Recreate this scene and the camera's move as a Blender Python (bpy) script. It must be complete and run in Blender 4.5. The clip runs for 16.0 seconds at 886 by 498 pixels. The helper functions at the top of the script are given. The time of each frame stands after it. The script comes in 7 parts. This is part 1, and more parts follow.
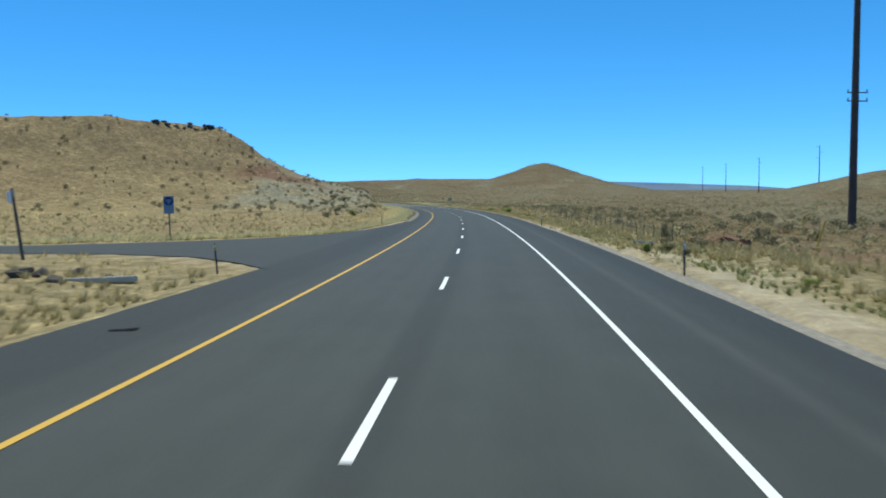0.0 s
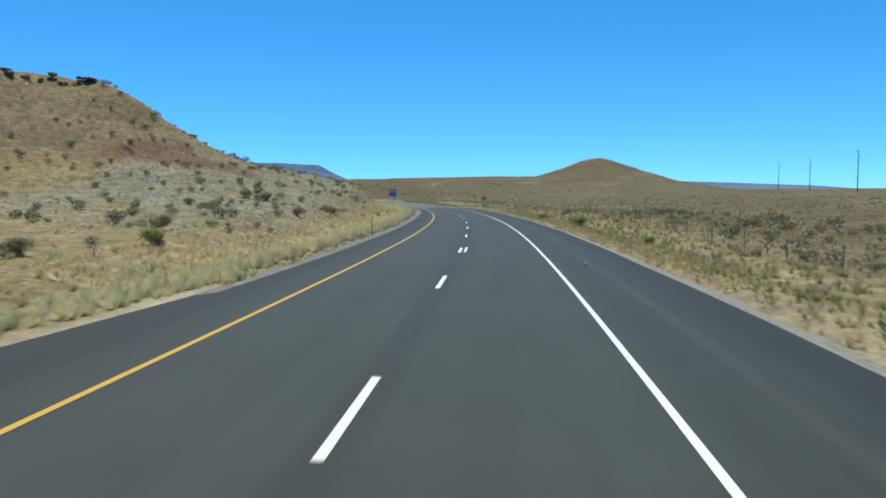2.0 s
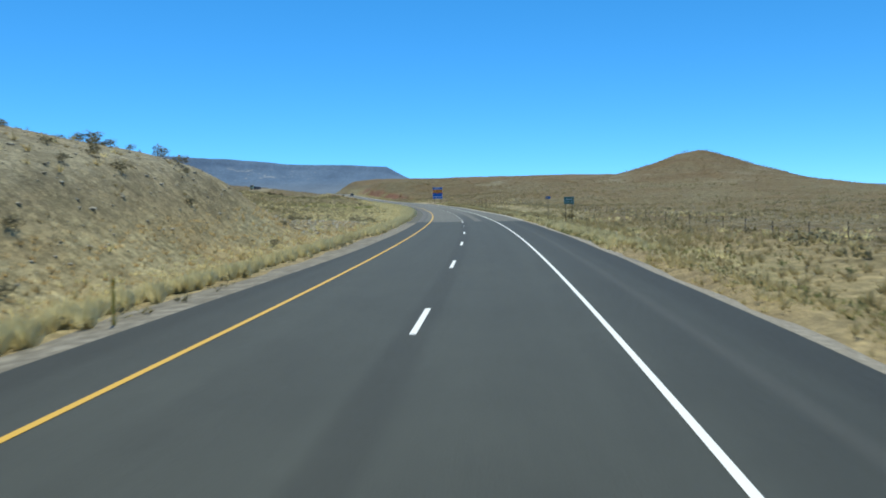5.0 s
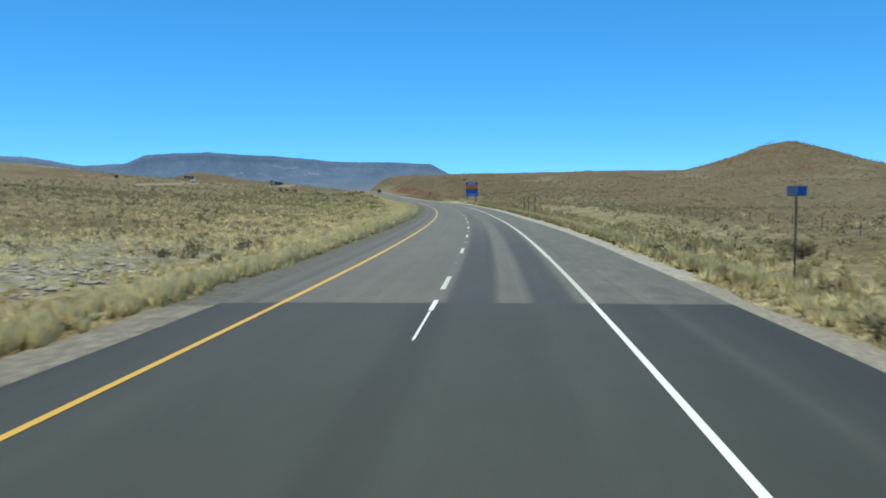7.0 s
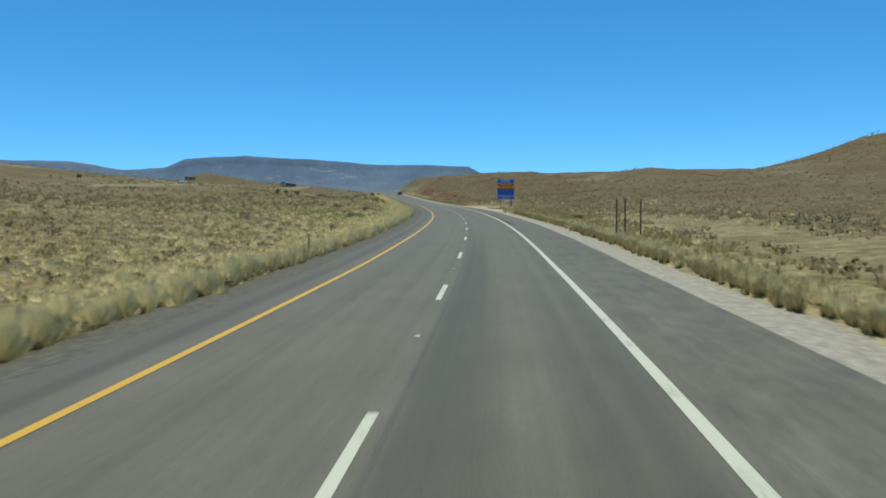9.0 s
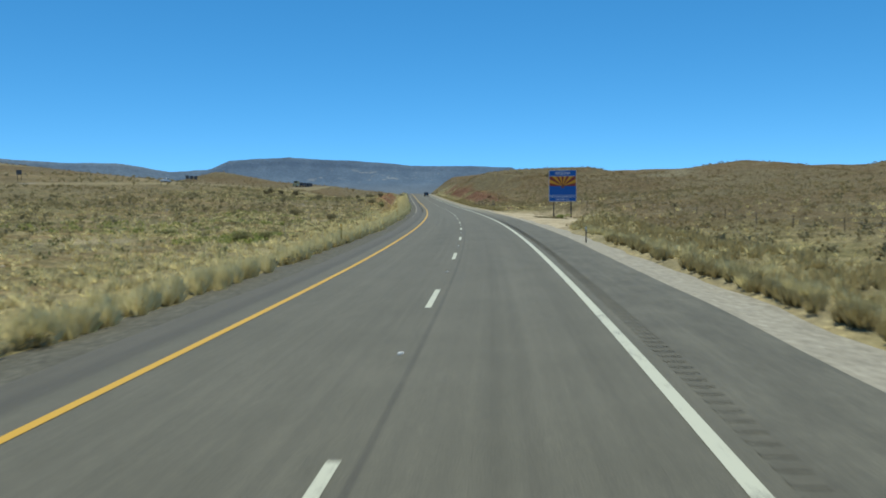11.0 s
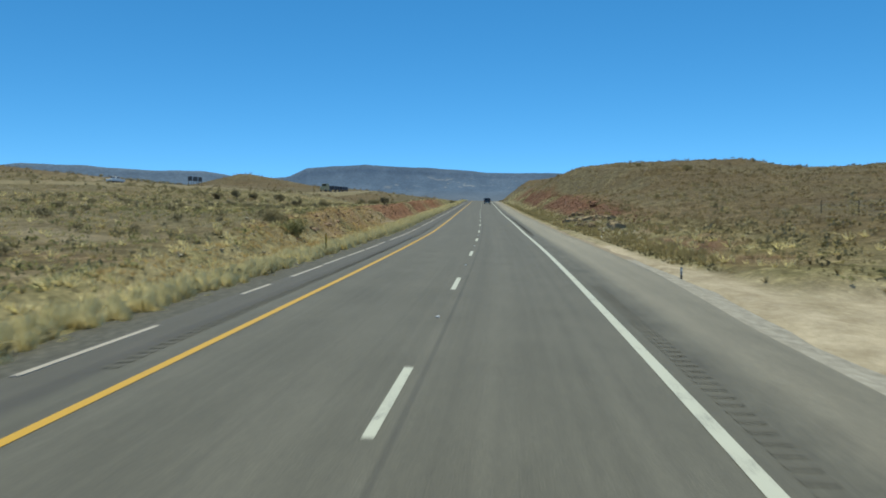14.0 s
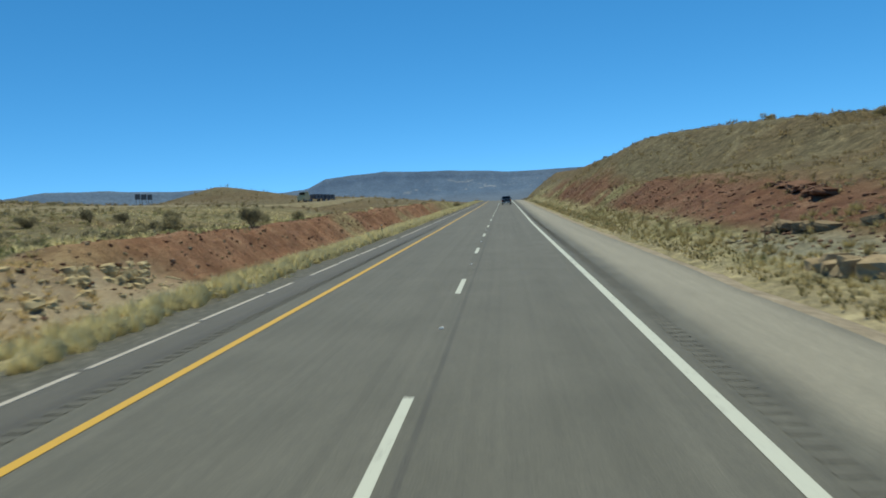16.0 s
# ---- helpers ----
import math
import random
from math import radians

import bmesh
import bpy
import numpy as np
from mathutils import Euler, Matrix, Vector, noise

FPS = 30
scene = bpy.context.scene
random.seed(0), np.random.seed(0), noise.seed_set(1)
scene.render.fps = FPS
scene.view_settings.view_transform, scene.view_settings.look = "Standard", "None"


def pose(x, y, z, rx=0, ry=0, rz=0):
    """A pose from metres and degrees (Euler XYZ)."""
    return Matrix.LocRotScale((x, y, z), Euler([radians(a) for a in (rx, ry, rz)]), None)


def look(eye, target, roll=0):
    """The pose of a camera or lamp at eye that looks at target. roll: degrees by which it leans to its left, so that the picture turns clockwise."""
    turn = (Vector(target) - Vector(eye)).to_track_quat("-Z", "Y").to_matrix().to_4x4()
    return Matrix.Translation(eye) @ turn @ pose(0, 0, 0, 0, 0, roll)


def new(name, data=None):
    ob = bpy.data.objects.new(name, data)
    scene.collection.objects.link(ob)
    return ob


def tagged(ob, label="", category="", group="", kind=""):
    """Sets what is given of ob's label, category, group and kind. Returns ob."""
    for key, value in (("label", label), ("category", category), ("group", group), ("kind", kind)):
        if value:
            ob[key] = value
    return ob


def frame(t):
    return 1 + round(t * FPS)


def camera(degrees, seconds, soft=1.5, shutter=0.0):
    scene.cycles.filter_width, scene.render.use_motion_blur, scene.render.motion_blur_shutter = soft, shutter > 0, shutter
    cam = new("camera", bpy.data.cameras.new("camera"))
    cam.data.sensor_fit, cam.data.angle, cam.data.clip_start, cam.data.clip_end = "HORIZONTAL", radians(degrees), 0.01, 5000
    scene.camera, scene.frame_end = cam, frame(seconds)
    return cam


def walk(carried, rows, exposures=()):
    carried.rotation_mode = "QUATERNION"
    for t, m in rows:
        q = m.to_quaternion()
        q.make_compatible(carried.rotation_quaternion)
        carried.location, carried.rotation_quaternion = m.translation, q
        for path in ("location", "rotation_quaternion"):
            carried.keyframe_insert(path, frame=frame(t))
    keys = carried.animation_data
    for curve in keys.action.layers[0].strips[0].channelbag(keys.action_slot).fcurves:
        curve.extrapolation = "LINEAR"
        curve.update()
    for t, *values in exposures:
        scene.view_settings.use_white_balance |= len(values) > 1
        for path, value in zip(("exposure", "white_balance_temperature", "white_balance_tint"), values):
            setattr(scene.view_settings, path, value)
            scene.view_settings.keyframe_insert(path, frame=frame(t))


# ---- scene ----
# ---------- camera and its drive ----------
cam = camera(66.78, 16.0, soft=1.8, shutter=0.15)
DRIVE = [
    (0.0, 1.45, 0.00, 2.45, 85.97, 0.96, 4.86),
    (0.5, 1.36, 15.27, 2.49, 85.98, 0.70, 5.84),
    (1.0, 1.17, 30.53, 2.53, 85.73, 0.41, 6.89),
    (1.5, 0.66, 45.79, 2.57, 85.76, 0.41, 7.74),
    (2.0, -0.17, 61.02, 2.61, 85.95, 0.74, 8.76),
    (2.5, -1.42, 76.24, 2.67, 86.03, 0.15, 9.65),
    (3.0, -2.76, 91.44, 2.73, 85.98, 0.11, 10.29),
    (3.5, -4.10, 106.65, 2.79, 86.00, 0.33, 11.24),
    (4.0, -5.71, 121.83, 2.85, 86.09, 1.01, 12.36),
    (4.5, -7.77, 136.97, 2.93, 86.13, 0.95, 13.58),
    (5.0, -10.14, 152.05, 3.00, 86.18, 0.88, 14.71),
    (5.5, -12.78, 167.09, 3.08, 86.23, 0.81, 15.75),
    (6.0, -15.68, 182.08, 3.16, 86.27, 0.74, 16.70),
    (6.5, -18.81, 197.02, 3.25, 86.32, 0.67, 17.62),
    (7.0, -22.29, 211.89, 3.33, 86.06, 0.46, 18.58),
    (7.5, -25.74, 226.76, 3.42, 86.13, 0.95, 19.54),
    (8.0, -29.64, 241.52, 3.52, 86.14, 0.50, 20.39),
    (8.5, -33.82, 256.20, 3.64, 86.32, 0.27, 21.12),
    (9.0, -38.15, 270.83, 3.76, 86.35, 0.53, 21.84),
    (9.5, -42.63, 285.42, 3.88, 86.39, 0.59, 22.71),
    (10.0, -47.33, 299.95, 4.03, 86.43, 0.60, 23.57),
    (10.5, -52.24, 314.39, 4.26, 86.47, 0.56, 24.50),
    (11.0, -57.40, 328.76, 4.48, 86.51, 0.52, 25.53),
    (11.5, -62.82, 343.04, 4.71, 86.56, 0.48, 26.65),
    (12.0, -68.53, 357.20, 4.95, 86.72, 0.63, 27.76),
    (12.5, -74.51, 371.25, 5.22, 86.85, 0.81, 29.01),
    (13.0, -80.82, 385.16, 5.48, 86.91, 0.64, 30.03),
    (13.5, -87.35, 398.96, 5.72, 87.23, 0.69, 31.06),
    (14.0, -94.20, 412.61, 5.98, 87.21, 0.16, 32.13),
    (14.5, -101.22, 426.15, 6.32, 86.87, 0.37, 32.82),
    (15.0, -108.28, 439.68, 6.62, 86.84, 1.38, 33.21),
    (15.5, -115.36, 453.18, 6.92, 87.12, 2.94, 33.60),
    (16.0, -122.59, 466.61, 7.31, 87.52, 3.90, 34.12),
]
walk(cam, [(t, pose(x, y, z, rx, ry, rz)) for t, x, y, z, rx, ry, rz in DRIVE],
     [(0.0, 0.17, 6500, -1), (6.5, 0.20, 6500, -1), (7.5, 0.08, 6950, -2), (9.0, -0.03, 7150, -3), (16.0, -0.09, 7150, -3)])

# ---------- sky and sun ----------
SUN_LEFT, SUN_UP = 27.0, 71.0        # degrees to the left of +y, degrees above the horizon
world = bpy.data.worlds.new("desert_sky")
scene.world = world
world.use_nodes = True
wn = world.node_tree
sky = wn.nodes.new("ShaderNodeTexSky")
sky.sky_type = 'NISHITA'
sky.sun_disc = False
sky.sun_elevation = radians(SUN_UP)
sky.sun_rotation = radians(-SUN_LEFT)
sky.altitude, sky.air_density, sky.dust_density, sky.ozone_density = 3600.0, 0.63, 0.0, 4.0
# a clean, evenly blue desert sky: the pale band at the horizon is thin
gen = wn.nodes.new("ShaderNodeTexCoord")
lift = wn.nodes.new("ShaderNodeVectorMath")
lift.operation = 'MULTIPLY_ADD'
lift.inputs[1].default_value, lift.inputs[2].default_value = (1.0, 1.0, 0.66), (0.0, 0.0, 0.048)
wn.links.new(gen.outputs["Generated"], lift.inputs[0])
wn.links.new(lift.outputs[0], sky.inputs["Vector"])
tone = wn.nodes.new("ShaderNodeHueSaturation")
tone.inputs["Saturation"].default_value = 1.25
tone.inputs["Hue"].default_value = 0.495
wn.links.new(sky.outputs["Color"], tone.inputs["Color"])
wn.links.new(tone.outputs["Color"], wn.nodes["Background"].inputs["Color"])
wn.nodes["Background"].inputs["Strength"].default_value = 0.205
sun = new("sun", bpy.data.lights.new("sun", 'SUN'))
sun.data.energy, sun.data.angle, sun.data.color = 4.1, radians(0.53), (1.0, 0.93, 0.81)
sd = Vector((-math.sin(radians(SUN_LEFT)) * math.cos(radians(SUN_UP)),
             math.cos(radians(SUN_LEFT)) * math.cos(radians(SUN_UP)), math.sin(radians(SUN_UP))))
sun.matrix_world = look(sd * 400, (0, 0, 0))

# ---------- the road's line: curvature (per km) and height at every 60 m ----------
KNOT = np.arange(-60.0, 1001.0, 60.0)
BEND = np.array([1.223, 1.223, 0.7083, 1.4401, 1.0317, 1.0177, 0.9496, 1.3857, 0.9015, 0.4415, -0.1705, 0.0737, 0.0053, 0.0045, 0.0045, 0.0045, 0.0045, 0.0045]) * 1e-3
RISE = np.array([-0.07, -0.0, 0.15, 0.39, 0.69, 1.04, 1.51, 2.38, 3.42, 4.63, 6.49, 8.56, 10.67, 12.77, 14.87, 16.97, 19.07, 21.17])
STEP = 2.0
SS = np.arange(-60.0, 1000.0, STEP)
_k = np.interp(SS, KNOT, BEND)
TH = np.concatenate([[0], np.cumsum((_k[1:] + _k[:-1]) / 2 * STEP)])
TH -= np.interp(0, SS, TH)
_m = (TH[1:] + TH[:-1]) / 2
CX = np.concatenate([[0], np.cumsum(-np.sin(_m) * STEP)])
CY = np.concatenate([[0], np.cumsum(np.cos(_m) * STEP)])
CX -= np.interp(0, SS, CX)
CY -= np.interp(0, SS, CY)


def heading(s):
    return np.interp(s, SS, TH)


def centre(s):
    """The middle of the two lanes at s metres along the road, straight on past both ends."""
    s = np.asarray(s, float)
    c = np.clip(s, SS[0], SS[-1])
    e, a = s - c, heading(c)
    return np.interp(c, SS, CX) - e * np.sin(a), np.interp(c, SS, CY) + e * np.cos(a)


def grade(s):
    s = np.asarray(s, float)
    near = np.interp(np.minimum(s, 700), KNOT, RISE)
    over = np.clip(s - 700, 0, 60)
    return near + 0.035 * over - 0.0003 * over ** 2 + 0.012 * np.clip(s - 760, 0, 400)


BANK_AT = [290, 330, 363, 394, 410, 426, 442, 460, 475, 490, 505, 540]
BANK = [0.0, 0.007, 0.0105, 0.0140, 0.0090, 0.0005, -0.0115, -0.0150, -0.0210, -0.0285, -0.0315, -0.0315]


def banked(s, d):
    """Rise of the road across its width: banked through the bend, falling outward on the straight."""
    return np.interp(s, BANK_AT, BANK) * np.clip(d, -9, 9)


def on_road(s, d, up=0.0):
    """World place at s along and d to the right of the lane line."""
    x, y = centre(s)
    a = heading(np.clip(s, SS[0], SS[-1]))
    return x + np.cos(a) * d, y + np.sin(a) * d, grade(s) + banked(s, d) + up


def to_road(x, y):
    x, y = np.asarray(x, float), np.asarray(y, float)
    s = y * 0.97 - x * 0.25
    for _ in range(7):
        cx, cy = centre(s)
        a = heading(np.clip(s, SS[0], SS[-1]))
        s = np.clip(s + 0.8 * (-(x - cx) * np.sin(a) + (y - cy) * np.cos(a)), -6000, 8000)
    cx, cy = centre(s)
    a = heading(np.clip(s, SS[0], SS[-1]))
    return s, (x - cx) * np.cos(a) + (y - cy) * np.sin(a)


# ---------- noise and shapes of the land ----------
def smooth(v, a, b):
    u = np.clip((np.asarray(v, float) - a) / (b - a), 0, 1)
    return u * u * (3 - 2 * u)


def lattice(i, j, seed):
    n = np.sin(i * 127.1 + j * 311.7 + seed * 74.7) * 43758.5453
    return n - np.floor(n)


def vnoise(x, y, scale, seed=0):
    """Smooth noise from -1 to 1 with grains of that many metres."""
    u, v = np.asarray(x, float) / scale, np.asarray(y, float) / scale
    i, j = np.floor(u), np.floor(v)
    f, g = u - i, v - j
    f, g = f * f * (3 - 2 * f), g * g * (3 - 2 * g)
    a, b = lattice(i, j, seed), lattice(i + 1, j, seed)
    c, d = lattice(i, j + 1, seed), lattice(i + 1, j + 1, seed)
    return 2 * (a + (b - a) * f + (c - a) * g + (a - b - c + d) * f * g) - 1


def fbm(x, y, scale, seed=0, octaves=4):
    return sum(vnoise(x, y, scale / 2 ** k, seed + k) / 2 ** k for k in range(octaves)) / 1.6


def away(x, y, line, closed=False):
    """Distance to a line of (x, y, ...) points, and the third value carried along it."""
    best, carried = np.full(np.shape(x), 1e9), np.zeros(np.shape(x))
    pts = line + line[:1] if closed else line
    for p, q in zip(pts[:-1], pts[1:]):
        ex, ey = q[0] - p[0], q[1] - p[1]
        u = np.clip(((x - p[0]) * ex + (y - p[1]) * ey) / (ex * ex + ey * ey), 0, 1)
        r = np.hypot(x - p[0] - u * ex, y - p[1] - u * ey)
        if len(p) > 2:
            carried = np.where(r < best, p[2] + u * (q[2] - p[2]), carried)
        best = np.minimum(best, r)
    return best, carried


def inside(x, y, line):
    odd = np.zeros(np.shape(x), bool)
    for p, q in zip(line, line[1:] + line[:1]):
        if p[1] != q[1]:
            cross = (p[1] > y) != (q[1] > y)
            odd ^= cross & (x < (q[0] - p[0]) * (y - p[1]) / (q[1] - p[1]) + p[0])
    return odd


MESA = [(-400, 60), (-250, 78), (-150, 96), (-104, 116), (-78, 134), (-63, 148.5), (-66, 159), (-84, 178), (-130, 205), (-300, 250), (-420, 260)]
SHOULDER = [(-66, 156, 14.8), (-60, 164, 11.3), (-52, 172, 9.6), (-45, 178, 8.2), (-43, 187, 7.2), (-52, 198, 3.8), (-84, 214, 2.4)]
RIDGE = [(-238, 690, 21), (-201, 624, 19.8), (-168, 597, 18.2), (-144, 593, 20.2), (-121, 596, 19.9), (-102, 590, 18.2), (-84, 588, 17.8), (-72, 597, 20.6), (-49, 613, 18.4), (-27, 608, 17.6), (1, 600, 22), (22, 619, 29.5)]
BEHIND = [(-237, 802, 29.6), (-186, 815, 29.2), (-100, 810, 29.6), (-50, 806, 29.4), (18, 772, 27)]
PEAK = (41.5, 655.0)
MOUND = (-387.0, 672.0)
KNOLL = [(108, 188), (135, 178), (185, 180), (185, 240), (128, 228), (108, 205)]
NEAR_SIDE = [(-7.2, 24.2), (-9.6, 27.2), (-12.8, 30.2), (-18.7, 32.8), (-25.7, 33.8), (-60, 33.0), (-120, 30)]
FAR_SIDE = [(-9.4, 80), (-9.6, 68), (-10.2, 58), (-11.6, 51), (-15.3, 46), (-20.2, 43.0), (-28.3, 40.4), (-60, 39.6), (-120, 37)]
SIDE_ROAD = NEAR_SIDE + FAR_SIDE[::-1]


PULL_S = [378, 388, 396, 402, 407, 416, 423, 426, 432, 435, 441, 446, 450, 456, 462, 470, 480, 490]
PULL_D = [6.6, 8.2, 10.2, 11.3, 12.5, 15.3, 18.8, 27, 27, 20.5, 20.5, 17.5, 10.4, 9.0, 8.4, 8.1, 7.6, 6.4]


def pull_out(s, d):
    """Metres inside the edge of the bare sand, where a track turns off beside the state sign."""
    edge = np.interp(s, PULL_S, PULL_D, left=0, right=0) + 0.5 * vnoise(s, d, 3.0, 64) + 0.25 * vnoise(s, d, 1.1, 65)
    return np.where(d > 0, edge - d, -50.0)


def height(x, y):
    """The lie of the land, without the pavements."""
    x, y = np.asarray(x, float), np.asarray(y, float)
    s, d = to_road(x, y)
    zr = grade(s) + banked(s, d)
    left, right = np.maximum(-d, 0), np.maximum(d, 0)
    late = smooth(s, 150, 260)
    end = smooth(s, 420, 480)
    zn = zr + (0.012 + 0.02 * late) * np.clip(left - 20, 0, 40) + (0.02 + 0.05 * late - 0.02 * end) * np.clip(left - 60, 0, 150) + 0.022 * np.clip(left - 210, 0, 2600)
    zn = zn - 0.7 * late * (1 - end) * smooth(left, 10, 15) * (1 - smooth(left, 32, 60))
    zn = zn - 1.15 * (1 - end) * smooth(right, 11, 19) * (1 - smooth(right, 38, 90))
    zn = zn + 0.007 * np.clip(right - 20, 0, 300) - 0.012 * np.clip(right - 320, 0, 1500)
    zn = zn - 0.016 * np.clip(s - 470, 0, 230) * smooth(left, 10, 26) * (1 - smooth(left, 36, 66))
    bench = smooth(s, 446, 492) * (1 - smooth(s, 640, 720))
    zn = zn + bench * (1.4 * smooth(left, 9, 14) + 1.2 * smooth(right, 9, 22))
    zn = zn + 8.5 * np.exp(-((x + 420) ** 2 + (y - 495) ** 2) / 110 ** 2)
    # hills
    r, _ = away(x, y, MESA, True)
    wob = 2.2 * vnoise(x, y, 14, 5) + 1.0 * vnoise(x, y, 5, 6)
    rr = np.where(inside(x, y, MESA), 0, np.maximum(r + wob, 0))
    hill = np.interp(rr, [0, 5, 10, 18, 26, 34, 42, 60, 85, 120, 160], [20.7, 17.2, 13.2, 9.2, 6.8, 4.3, 2.7, 1.3, 0.4, -1, -30])
    hill = hill + np.where(rr <= 0, 0.5 * vnoise(x, y, 9, 8), 0)
    r, top = away(x, y, SHOULDER)
    hill = np.maximum(hill, top - 0.33 * np.sqrt(r * r + 9) + 1.0)
    r, top = away(x, y, RIDGE)
    fall = np.interp(r, [0, 12, 40, 80, 115, 150], [1, 0.97, 0.74, 0.38, 0.12, 0])
    ridge = zr + (top - zr) * fall
    r, top = away(x, y, BEHIND)
    ridge = np.maximum(ridge, zr + (top - zr) * np.interp(r, [0, 15, 50, 90, 130, 170], [1, 0.97, 0.74, 0.38, 0.12, 0]))
    r = np.hypot(x - PEAK[0], (y - PEAK[1]) * 0.85) * (1 + 0.9 * smooth(x - PEAK[0], 30, 130))
    cone = np.interp(r, [0, 8, 18, 40, 60, 90, 130, 180, 240, 320], [37.0, 36.8, 33.0, 25.2, 20.6, 14.8, 12.1, 8.8, 4.0, -6])
    r = np.hypot((x - MOUND[0]) * np.where(x > MOUND[0], 0.7, 1.0), y - MOUND[1])
    mound = np.interp(r, [0, 8, 30, 60, 110, 200], [30.6, 28.4, 22.5, 18.5, 10, -40])
    r, _ = away(x, y, KNOLL, True)
    knoll = np.interp(np.where(inside(x, y, KNOLL), 0, r), [0, 8, 25, 50, 80], [9.0, 6.9, 3.6, 0, -30])
    east = smooth(d, 8, 26)
    for h, side in ((hill, 1.0), (ridge, east), (cone, east), (mound, 1.0), (knoll, 1.0)):
        up = np.maximum(zn, h) + 0.6 * np.exp(-np.abs(zn - h) / 1.2) * smooth(np.minimum(zn, h) - zr, 2.0, 4.0)
        zn = zn + (up - zn) * side
    zn = zn + bench * (0.35 * fbm(x, y, 5, 42) + 0.2 * vnoise(x, y, 1.8, 43)) * smooth(left, 11.5, 13.5) * (1 - smooth(left, 18, 26))
    rough = smooth(np.abs(d), 10, 60) * (1 - 0.72 * (d < 0) * late)
    zn = zn + rough * (0.9 * fbm(x, y, 32, 20) + 0.25 * fbm(x, y, 6, 30)) + 0.10 * fbm(x, y, 3.0, 40) * smooth(np.abs(d), 8, 14)
    zn = zn + smooth(np.hypot(x, y - 300), 500, 2500) * 14 * fbm(x, y, 380, 50)
    # the brow above the cut is rounded off on the near side
    zn = zn - 2.1 * np.exp(-((x + 124) / 22) ** 2 - ((y - 569) / 16) ** 2) - 1.6 * np.exp(-((x + 104) / 14) ** 2 - ((y - 586) / 16) ** 2) + 0.8 * np.exp(-((x + 127) / 11) ** 2 - ((y - 596) / 10) ** 2)
    # cut banks beside the road
    rill = 1.5 * np.abs(vnoise(s + 0.35 * right, right * 0.06, 2.4, 60)) + 0.8 * np.abs(vnoise(s + 0.3 * right, right * 0.1, 1.0, 66)) + 0.7 * vnoise(s, d, 9, 61)
    lip = np.interp(s, [440, 470, 505, 545, 580, 640, 720], [1.6, 1.3, 2.0, 2.8, 2.3, 2.0, 2.2])
    face = np.maximum(right - 9.0 - 1.0 * rill, 0)
    bank_r = zr + 0.05 + np.minimum(0.25 * face + 0.55 * np.maximum(face - 1.9 - 0.3 * rill, 0), lip + 0.12 * np.maximum(right - 14.5, 0) + np.interp(s, [540, 595], [0.42, 0.62]) * np.maximum(right - np.interp(s, [540, 595], [25, 12.5]), 0))
    shelf = smooth(s, 473, 481) * (1 - smooth(s, 511, 518))
    bank_r = np.maximum(bank_r, zr + shelf * (0.2 + 1.25 * smooth(right - 0.5 * vnoise(s, d, 2.2, 62), 10.1, 10.7)) * smooth(right, 8.8, 10.0))
    crumb = 0.30 * fbm(x, y, 2.6, 44) + 0.16 * vnoise(x, y, 1.1, 45)
    zn = np.where((d > 0) & (s > 440), np.minimum(zn, bank_r + crumb * smooth(right, 10, 11.5) * (1 - smooth(right, 16, 20))), zn)
    bank_l = zr - 0.55 + 0.80 * np.maximum(left - 11.0 - 0.4 * rill, 0)
    bank_l = np.maximum(bank_l, zr - 0.55 + 0.6 * smooth(s, 484, 491) * (1 - smooth(s, 512, 518)) * smooth(left - 0.5 * vnoise(s, d, 2.2, 63), 11.0, 11.7))
    zn = np.where((d < 0) & (s > 430), np.minimum(zn, bank_l + crumb * smooth(left, 10.8, 12)), zn)
    # verge, ditch
    ditch = zr - 0.16 - 0.45 * smooth(left, 7.5, 10.5) - 0.25 * smooth(right, 9.0, 11.5)
    foot = smooth(s, 88, 104) * (1 - smooth(s, 190, 215))
    w = np.where(d < 0, smooth(left, 9.0 + 1.8 * foot, 15.0 + 3.0 * foot), smooth(right, 9.5, 16.0))
    w = np.where(s > 440, np.where(d < 0, smooth(left, 10.5, 13.0), smooth(right, 8.8, 10.5)), w)
    z = ditch * (1 - w) + zn * w
    # pull-out of bare sand round the state sign
    inner = pull_out(s, d)
    z = z + 0.75 * smooth(s, 384, 398) * (1 - smooth(s, 420, 425)) * smooth(-inner, 0, 1.5) * (1 - smooth(-inner, 3, 10))
    flat = smooth(inner, -0.9, 0.4) * smooth(d, 5, 7)
    z = z * (1 - flat) + (zr - 0.12 - 0.067 * np.maximum(right - 6.8, 0)) * flat
    under = (np.abs(d) < np.where(d > 0, 8.0, 6.6)) & (s > -120) & (s < 1300)
    z = np.where(under, zr - 0.30, z)
    lane = inside(x, y, SIDE_ROAD)
    edge, _ = away(x, y, SIDE_ROAD, True)
    z = np.where(lane & (d < -6.0), zr - 0.05 - 0.04 * smooth(edge, 0, 1.5), np.where((edge < 6) & (d < -6.5), z + (zr - 0.035 - z) * (1 - edge / 6), z))
    return z


# ---------- materials ----------
def material(name, rough=0.85, spec=0.3):
    m = bpy.data.materials.new(name)
    m.use_nodes = True
    b = m.node_tree.nodes["Principled BSDF"]
    b.inputs["Roughness"].default_value = rough
    b.inputs["Specular IOR Level"].default_value = spec
    return m, m.node_tree, b


def node(tree, kind, **values):
    n = tree.nodes.new(kind)
    for key, value in values.items():
        n.inputs[key.replace("_", " ")].default_value = value
    return n


